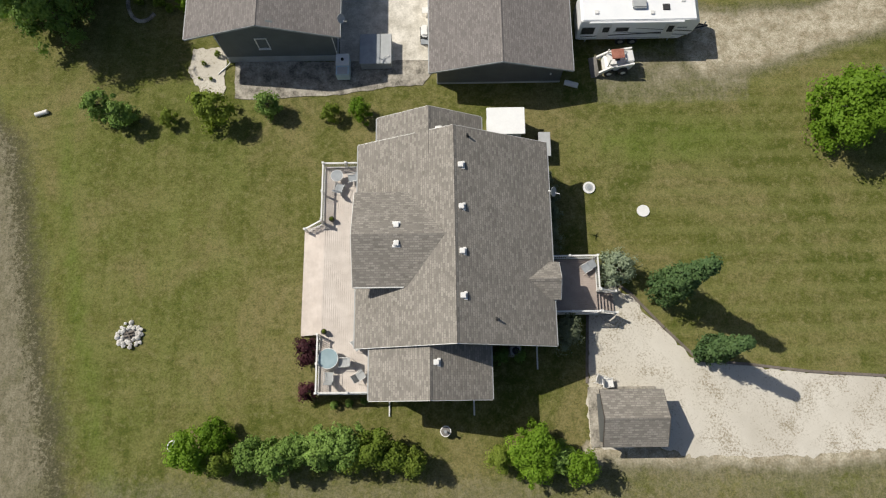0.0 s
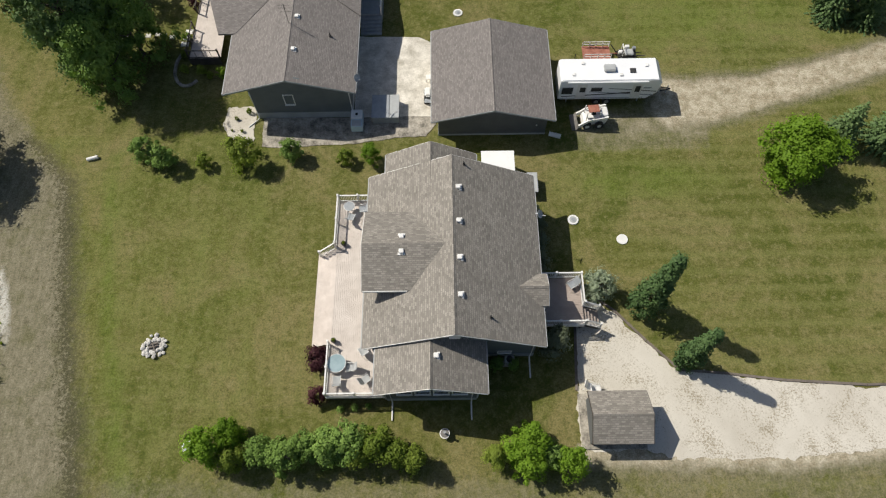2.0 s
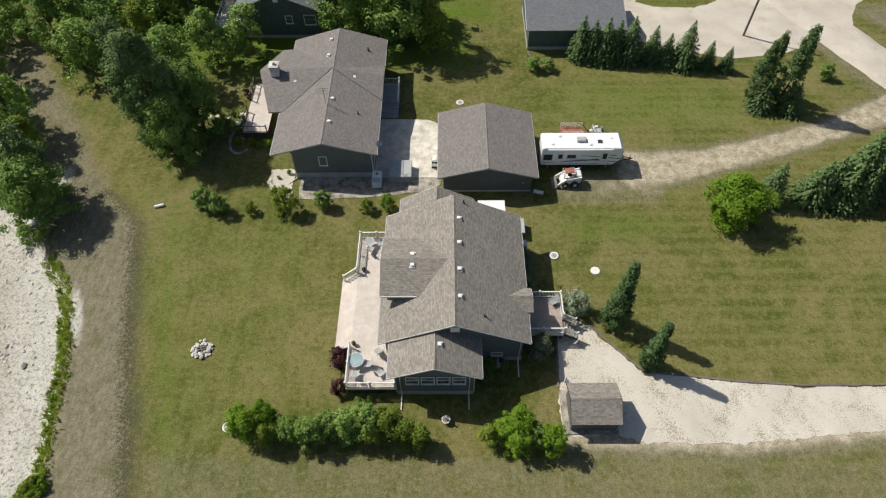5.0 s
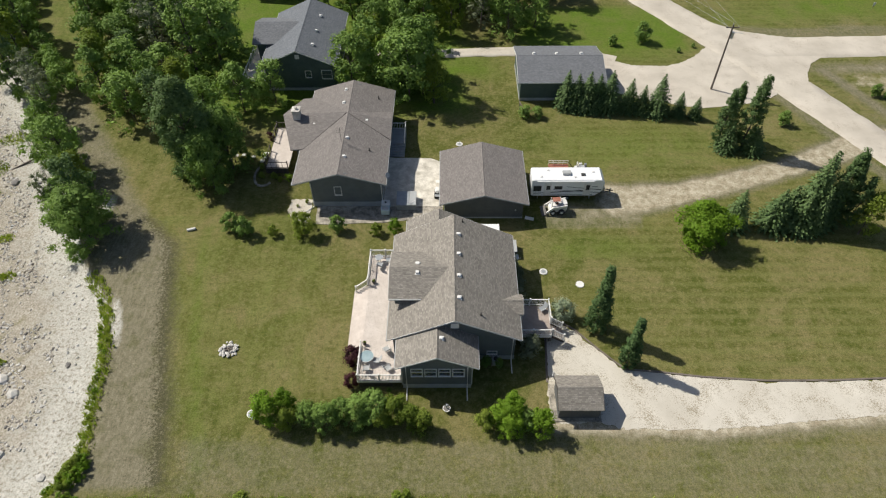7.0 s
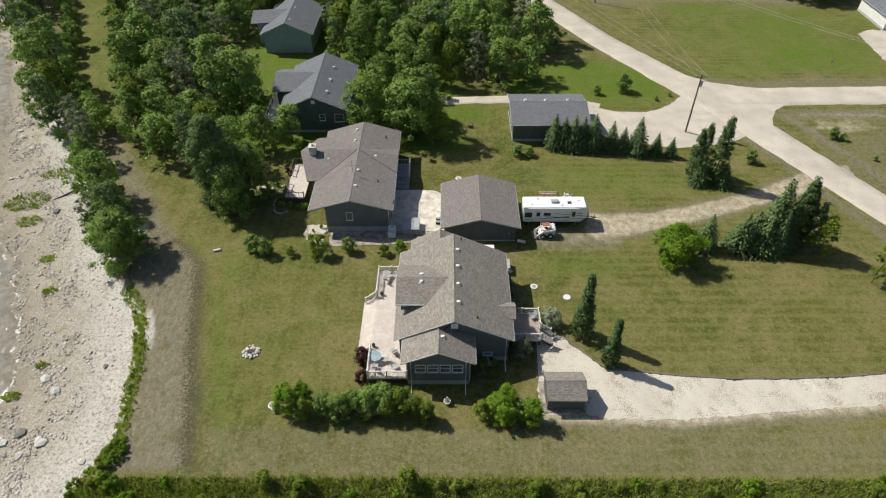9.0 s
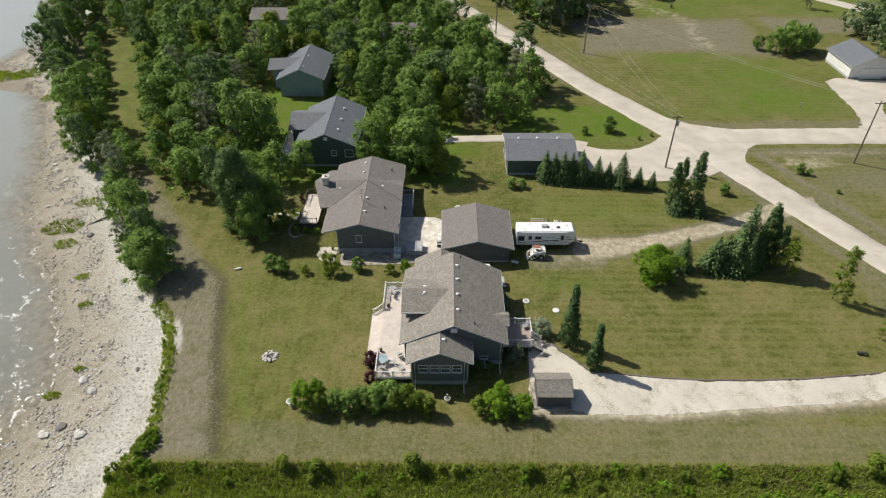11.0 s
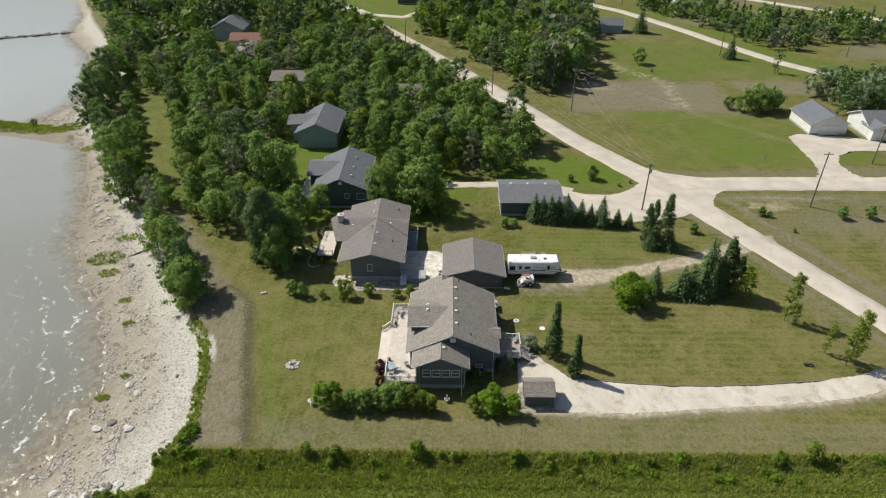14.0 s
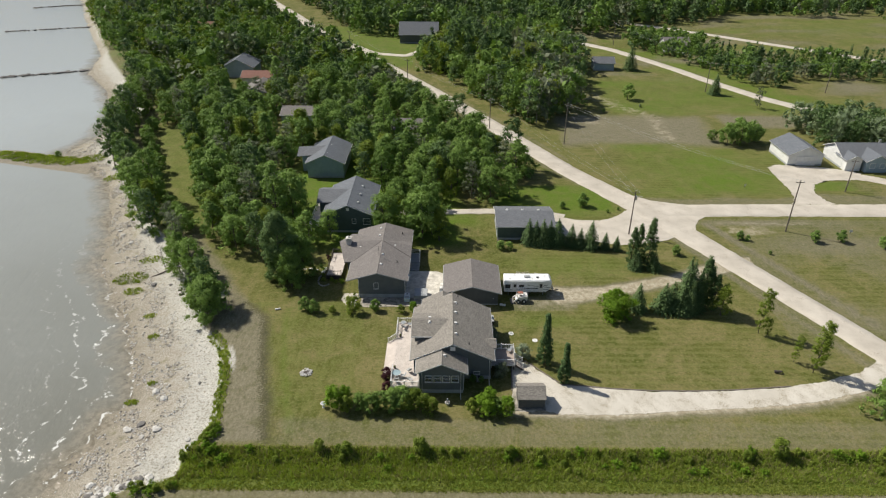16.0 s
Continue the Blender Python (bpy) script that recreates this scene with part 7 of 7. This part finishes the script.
def rock_mesh(r, seed):
    bm = bmesh.new()
    bmesh.ops.create_icosphere(bm, subdivisions=1, radius=r)
    for v in bm.verts:
        v.co *= 1 + 0.35 * noise.noise((v.co.x / r + seed * 7.1, v.co.y / r, v.co.z / r))
        v.co.z *= 0.65
    me = bpy.data.meshes.new("stone")
    bm.to_mesh(me)
    bm.free()
    return me


STONES = [rock_mesh(1.0, k) for k in range(6)]
for me in STONES[:4]:
    me.materials.append(STONE)
for me in STONES[4:]:
    me.materials.append(STONE_DARK)
pit = thing("fire_pit", "fire pit heaped with white stones and split logs", "fire pit", pose(-20.85, 4.65, 0))
part("ash_bed", disc(bmesh.new(), 0, 0, -0.05, 0.05, 0.55, 20), STONE_DARK, pit)
for k in range(40):
    a = 2 * math.pi * k / 13 + RNG.uniform(-0.2, 0.2)
    r = (0.78, 0.58, 0.92)[k // 13 % 3] * RNG.uniform(0.85, 1.1)
    o = new("stone", STONES[k % 4])
    o.parent = pit
    o.matrix_basis = pose(r * math.cos(a), r * 0.85 * math.sin(a), 0.07 if k % 3 else 0.16, 0, 0, RNG.uniform(0, 360)) @ Matrix.Scale(RNG.uniform(0.12, 0.22), 4)
for ax, ay, bx, by in ((-0.35, -0.15, 0.35, 0.05), (-0.2, 0.25, 0.15, -0.3), (-0.3, 0.1, 0.3, 0.22)):
    part("log", tube(bmesh.new(), [(ax, ay, 0.12), (bx, by, 0.17)], 0.06, 0.05, 8), POLEWOOD, pit)
bird = thing("bird_bath", "white stone bird bath on the lawn", "bird bath", pose(-16.9, -2.7, 0))
part("pedestal", tube(bmesh.new(), [(0, 0, 0), (0, 0, 0.08), (0, 0, 0.6)], 0.2, 0.1, 14), WHITE, bird)
bm = tube(bmesh.new(), [(0, 0, 0.6), (0, 0, 0.66), (0, 0, 0.74)], 0.16, 0.42, 22)
part("basin", bm, WHITE, bird)
part("water", disc(bmesh.new(), 0, 0, 0.741, 0.745, 0.33, 22), GREYPLASTIC, bird)
pot = thing("planter", "round pale planter with a small dark plant on the lawn", "planter", pose(0.82, -1.98, 0))
part("pot", tube(bmesh.new(), [(0, 0, 0), (0, 0, 0.2), (0, 0, 0.5)], 0.2, 0.36, 20), WHITE, pot)
part("soil", disc(bmesh.new(), 0, 0, 0.5, 0.51, 0.3, 18), STONE_DARK, pot)
part("ornament", tube(bmesh.new(), [(0, 0, 0.5), (0, 0, 1.0), (0, 0, 1.1)], 0.05, 0.1, 8), GREYPLASTIC, pot)
tagged(finish("water_pipe", tube(bmesh.new(), [(-29.6, 21.2, 0.12), (-28.7, 21.45, 0.16)], 0.16, None, 12), WHITE), "short white pipe end lying on the grass", "pipe")


def timber(name, line, z=0.1, w=0.09):
    bm = bmesh.new()
    for (ax, ay), (bx, by) in zip(line, line[1:]):
        d = Vector((bx - ax, by - ay, 0))
        s = Vector((-d.y, d.x, 0)).normalized() * w
        a = Vector((ax, ay, -0.05))
        prism(bm, [a - s, a + s, a + s + Vector((0, 0, z + 0.05)), a - s + Vector((0, 0, z + 0.05))], d)
    tagged(finish(name, bm, POLEWOOD), "weathered timber edging along the driveway", "edging", "driveway edging")


timber("edging_timber", [(12.4, 8.1), (13.8, 7.05), (15.9, 4.65)])
timber("edging_timber", [(15.95, 4.6), (18.05, 2.4)])
timber("edging_timber", [(18.1, 2.4), (21.3, 2.12), (25.4, 1.58), (31.3, 1.18)])
timber("edging_timber", [(31.35, 1.18), (37.3, 1.22), (43.4, 1.5), (52.2, 2.4)])
timber("edging_timber", [(10.75, 6.2), (10.38, 1.0)])


def deck_chair(x, y, z, turn, mat, name="garden_chair", label="pale sling garden chair on the deck"):
    t = thing(name, label, "chair", pose(x, y, z, 0, 0, turn), "deck chairs")
    part("seat", prism(bmesh.new(), [(-0.27, -0.28, 0.42), (0.27, -0.28, 0.42), (0.27, 0.26, 0.38), (-0.27, 0.26, 0.38)], (0, 0, 0.03)), mat, t)
    part("backrest", prism(bmesh.new(), [(-0.27, 0.27, 0.42), (0.27, 0.27, 0.42), (0.27, 0.55, 1.0), (-0.27, 0.55, 1.0)], (0, -0.03, 0.01)), mat, t)
    for sx in (-0.3, 0.3):
        part("leg", tube(bmesh.new(), [(sx, -0.3, 0), (sx, -0.28, 0.62), (sx, 0.3, 0.64), (sx, 0.5, 0.0)], 0.018, None, 6), WHITE, t)


def patio_table(x, y, z, r, top, label):
    t = thing("patio_table", label, "table", pose(x, y, z))
    part("tabletop", disc(bmesh.new(), 0, 0, 0.70, 0.725, r, 28), top, t)
    part("rim", tube(bmesh.new(), [(r * math.cos(a), r * math.sin(a), 0.7125) for a in np.linspace(0, 2 * math.pi, 25)], 0.025, None, 6), WHITE, t)
    for k in range(4):
        a = math.pi / 4 + k * math.pi / 2
        part("leg", tube(bmesh.new(), [(r * 0.7 * math.cos(a), r * 0.7 * math.sin(a), 0), (r * 0.4 * math.cos(a), r * 0.4 * math.sin(a), 0.70)], 0.02, None, 6), WHITE, t)
    return t


patio_table(-6.8, 2.75, DZ, 0.66, TABLEGLASS, "round patio table with pale blue glass top")
for x, y, a in ((-5.85, 2.5, 270), (-6.75, 1.6, 180)):
    deck_chair(x, y, DZ, a, TRIM)
deck_chair(-5.0, 3.75, DZ, 215, TRIM)
deck_chair(-4.7, 1.65, DZ, 125, TRIM)
deck_chair(-5.5, 15.3, DZ, 280, GREYPLASTIC)
tbl = patio_table(-6.55, 15.4, DZ, 0.42, GREYPLASTIC, "small grey side table on the deck")
deck_chair(-6.4, 14.6, DZ, 160, GREYPLASTIC)
for x, y in ((-6.9, 12.35), (-7.2, 4.55)):
    p = thing("flower_pot", "dark pot with a small leafy plant on the deck", "plant pot", pose(x, y, DZ), "deck pots")
    part("pot", tube(bmesh.new(), [(0, 0, 0), (0, 0, 0.34)], 0.14, 0.2, 14), DARKWOOD, p)
    o = new("foliage", DITCH_BUSH[0][2])
    o.parent = p
    o.matrix_basis = pose(0, 0, 0.28) @ Matrix.Scale(0.25, 4)
deck_chair(10.5, 8.6, PZ, 300, GREYPLASTIC, label="dark garden chair on the entrance porch")
for x, y, a in ((11.35, 1.15, 70), (11.75, 1.0, 95)):
    deck_chair(x, y, 0.05, a, WHITE, "lawn_chair", "white plastic lawn chair beside the shed")
tagged(finish("stump", tube(bmesh.new(), [(51.1, 5.5, 0.25), (52.0, 5.3, 0.4), (52.3, 5.6, 0.2)], 0.22, 0.12, 8), DARKWOOD), "dark broken log lying on the lawn", "log")
bar = thing("log_rack", "pale log arbour by the hedge", "arbour", pose(11.2, 44.2, 0, 0, 0, 12))
for y in (-0.6, 0.6):
    part("post", one_box(-0.05, 0.05, y - 0.05, y + 0.05, 0, 1.5), POLEWOOD, bar)
part("beam", one_box(-0.06, 0.06, -0.9, 0.9, 1.5, 1.62), POLEWOOD, bar)

# ---- poles, wires and signs ----
POLES = [(39.8, 50.3, 10.2), (13.6, 119.1, 9.5), (-14.6, 169.6, 9.5), (-43.8, 223.6, 9.5)]
EAST_POLES = [(74.3, 52.1, 12.0), (34.6, 105.9, 12.0)]
FAR_POLES = [(138.9, 160.9, 11.0), (95.3, 161.6, 10.7), (79.6, 242.0, 10.5)]
for x, y, h in POLES + EAST_POLES + FAR_POLES + [(98.6, 73.1, 8.5)]:
    t = thing("utility_pole", "weathered wooden utility pole with crossarm", "pole", pose(x, y, 0), "utility poles")
    part("shaft", tube(bmesh.new(), [(0, 0, -0.3), (0, 0, h * 0.5), (0, 0, h)], 0.16, 0.1, 10), POLEWOOD, t)
    part("crossarm", one_box(-0.9, 0.9, -0.05, 0.05, h - 0.5, h - 0.38), POLEWOOD, t)
    if (x, y, h) == POLES[0]:
        part("transformer", disc(bmesh.new(), 0.28, 0, h - 2.0, h - 1.1, 0.22, 14), METAL, t, "grey pole transformer")
        part("lamp_arm", tube(bmesh.new(), [(0, 0, h - 1.2), (0.9, -0.6, h - 0.9), (1.4, -0.9, h - 0.9)], 0.03, None, 6), METAL, t)
    for dx in (-0.8, 0, 0.8):
        part("insulator", disc(bmesh.new(), dx, 0, h - 0.38 if dx else h, h - 0.2 if dx else h + 0.18, 0.05, 8), METAL, t)


def wire(a, b, sag, dx):
    pts = []
    for k in range(13):
        u = k / 12
        pts.append((a[0] + (b[0] - a[0]) * u + dx, a[1] + (b[1] - a[1]) * u, a[2] + (b[2] - a[2]) * u - sag * 4 * u * (1 - u) - 0.2))
    tagged(finish("power_line", tube(bmesh.new(), pts, 0.013, None, 4), GREYPLASTIC), "thin grey overhead power line", "cable", "power lines")


for line in (POLES, EAST_POLES, FAR_POLES, [POLES[0], EAST_POLES[1]]):
    for a, b in zip(line, line[1:]):
        for dx in (-0.8, 0.8):
            wire(a, b, 1.2, dx)
for x, y, w in ((74.7, 75.1, 0.4), (87.6, 50.9, 0.7), (66.0, 142.0, 0.35)):
    t = thing("sign_post", "small white sign on a post beside the road", "sign", pose(x, y, 0), "road signs")
    part("post", one_box(-0.04, 0.04, -0.04, 0.04, 0, 1.0), POLEWOOD, t)
    part("board", one_box(-w / 2, w / 2, -0.06, -0.041, 0.55, 1.1), WHITE, t)

# ---- far roads ----
strip("road", [(40, 300), (47, 287), (63, 248), (76, 232), (85, 215), (95.3, 193.4), (101.4, 177.6), (113, 153.3), (125, 137), (150, 108), (190, 70)], [5] * 11, 0.05, ROADG, "pale gravel road in the distance", "road")
strip("road", [(100, 300), (134.6, 267.6), (152.6, 248.7), (200, 200)], [5] * 4, 0.05, ROADG, "far pale gravel road between trees", "road")
strip("driveway", [(-48, 243), (-33, 222), (-18, 217), (-12, 226)], [4, 4, 4, 4], 0.07, ROADG, "pale driveway to a far dark house", "driveway")

# ---- the shore ----
def scatter_stones(name, n, spot, sizes, material, label):
    base = np.array([v.co[:] for v in STONES[0].vertices])
    tri = np.array([p.vertices[:] for p in STONES[0].polygons])
    vs, fs = [], []
    for k in range(n):
        x, y = spot()
        s = sizes[0] + (sizes[1] - sizes[0]) * RNG.uniform(0, 1) ** 3
        a = RNG.uniform(0, 6.28)
        c, d = math.cos(a), math.sin(a)
        b = base * s * RNG.uniform(0.65, 1.25, (1, 3))
        b = np.stack([c * b[:, 0] - d * b[:, 1], d * b[:, 0] + c * b[:, 1], b[:, 2]], 1)
        vs.append(b + np.array([x, y, height_at(x, y) + s * 0.15]))
        fs.append(tri + k * len(base))
    me = bpy.data.meshes.new(name)
    me.from_pydata(np.concatenate(vs).tolist(), [], np.concatenate(fs).tolist())
    me.materials.append(material)
    return tagged(new(name, me), label, "stones", kind="stuff")


def beach_spot(lo=0.06, hi=1.05, y0=-30, y1=130):
    for _ in range(6):
        y = y0 + (y1 - y0) * RNG.uniform(0, 1) ** 1.5
        b, s = lerp_table(BANK, y) - 2.0, lerp_table(SHORE, y)
        u = RNG.uniform(lo, hi)
        x = b + (s - b) * u
        # stones lie in drifts, with smooth sand between
        if noise.noise((x * 0.33, y * 0.22, 3.0)) + 0.5 * noise.noise((x * 0.9, y * 0.7, 5.0)) > 0.02:
            break
    return x, y


scatter_stones("beach_stones", 7000, lambda: beach_spot(0.05, 1.0) if RNG.uniform() < 0.35 else beach_spot(0.3, 1.0), (0.04, 0.2), STONE, "pale limestone cobbles strewn over the beach")
scatter_stones("beach_stones", 5500, lambda: beach_spot(0.35, 0.95), (0.06, 0.24), STONE_TAN, "tan and grey cobbles in the middle of the beach")
scatter_stones("beach_stones", 1700, lambda: beach_spot(0.4, 1.1), (0.04, 0.2), STONE_DARK, "dark wet cobbles near the waterline")
for k in range(28):
    x, y = beach_spot(0.05, 0.98, -22, 70)
    o = new("boulder", STONES[k % 6])
    s = RNG.uniform(0.25, 0.62)
    o.matrix_basis = pose(x, y, height_at(x, y) + s * 0.2, 0, 0, RNG.uniform(0, 360)) @ Matrix.Diagonal((s * 1.3, s, s * 0.8, 1))
    tagged(o, "large pale boulder on the beach" if k % 6 < 4 else "large dark boulder on the beach", "boulder", "beach boulders")
for k in range(44):
    u = RNG.uniform(0, 1)
    x, y, sc = -44.5 + 6.5 * u + RNG.normal(0, 0.5), -17.6 + 3.4 * u + RNG.normal(0, 0.45), RNG.uniform(0.22, 0.5)
    o = new("boulder", STONES[k % 6])
    o.matrix_basis = pose(x, y, height_at(x, y) + sc * 0.2, 0, 0, RNG.uniform(0, 360)) @ Matrix.Diagonal((sc * 1.2, sc, sc * 0.8, 1))
    tagged(o, "grey boulder in a heap at the water's edge", "boulder", "heaped boulders")
for line in ([(-181, 186), (-164, 193), (-150, 199)], [(-237, 280), (-203, 292), (-186, 298)], [(-266, 357), (-250, 366), (-232, 373)]):
    def groyne_spot(line=line):
        i = int(RNG.integers(0, len(line) - 1))
        u = RNG.uniform(0, 1)
        return line[i][0] + (line[i + 1][0] - line[i][0]) * u + RNG.normal(0, 0.5), line[i][1] + (line[i + 1][1] - line[i][1]) * u + RNG.normal(0, 0.5)
    g = scatter_stones("groyne", 150, groyne_spot, (0.4, 1.1), STONE_DARK, "low line of dark boulders running into the lake")
    for v in g.data.vertices:
        v.co.z = WATER_Z + 0.25 + (v.co.z - height_at(v.co.x, v.co.y)) * 0.6
for x, y, r in ((-104, 95.5, 4.6), (-109, 96.5, 5.0), (-114, 97.5, 5.0), (-119, 98.6, 4.6), (-124, 100, 4.2), (-129, 101.2, 3.4), (-100, 97, 4.0), (-61.5, 34.5, 3.0), (-59.0, 30.0, 1.6), (-52.5, 22, 1.0), (-60, 41, 2.0), (-73, 62, 1.6), (-88, 84, 2.2), (-45, 4.5, 0.7), (-46.5, 0.5, 0.9), (-49.5, 16, 0.9)):
    verts = []
    for _ in range(int(150 * r * max(1.0, r * 0.5))):
        a, k = RNG.uniform(0, 6.28), r * math.sqrt(RNG.uniform(0, 1))
        px, py = x + k * math.cos(a) * 1.2, y + k * math.sin(a) * 0.7
        z = max(height_at(px, py), WATER_Z - 0.05)
        p = np.array([px, py, z])
        side = np.array([math.cos(a * 3), math.sin(a * 3), 0]) * 0.07
        tip = np.array([RNG.normal(0, 0.1), RNG.normal(0, 0.1), RNG.uniform(0.15, 0.4)])
        verts.append(np.stack([p - side, p + side, p + side * 0.5 + tip, p - side * 0.5 + tip]))
    tagged(new("shore_reeds", quads_mesh("shore_reeds", np.concatenate(verts), TALLGRASS)), "low patch of green shore grass on the beach", "grass", kind="stuff")
plant(SHORE_BUSH, -110, 98.6, "green bush on the grassy spit", "shrub", 0.5, z=-2.4)
drift = thing("driftwood", "bleached fallen tree lying on the beach", "driftwood")
for a, b, r in (((-57.5, 34.5, -1.9), (-52.5, 37.5, -1.1), 0.16), ((-55.0, 36.0, -1.5), (-55.6, 38.4, -0.7), 0.07), ((-56.0, 35.4, -1.6), (-57.8, 36.8, -1.0), 0.06), ((-54, 36.6, -1.3), (-53.0, 34.9, -1.2), 0.06)):
    part("limb", tube(bmesh.new(), [a, ((a[0] + b[0]) / 2, (a[1] + b[1]) / 2, (a[2] + b[2]) / 2 + 0.2), b], r, r * 0.5, 6), POLEWOOD, drift)
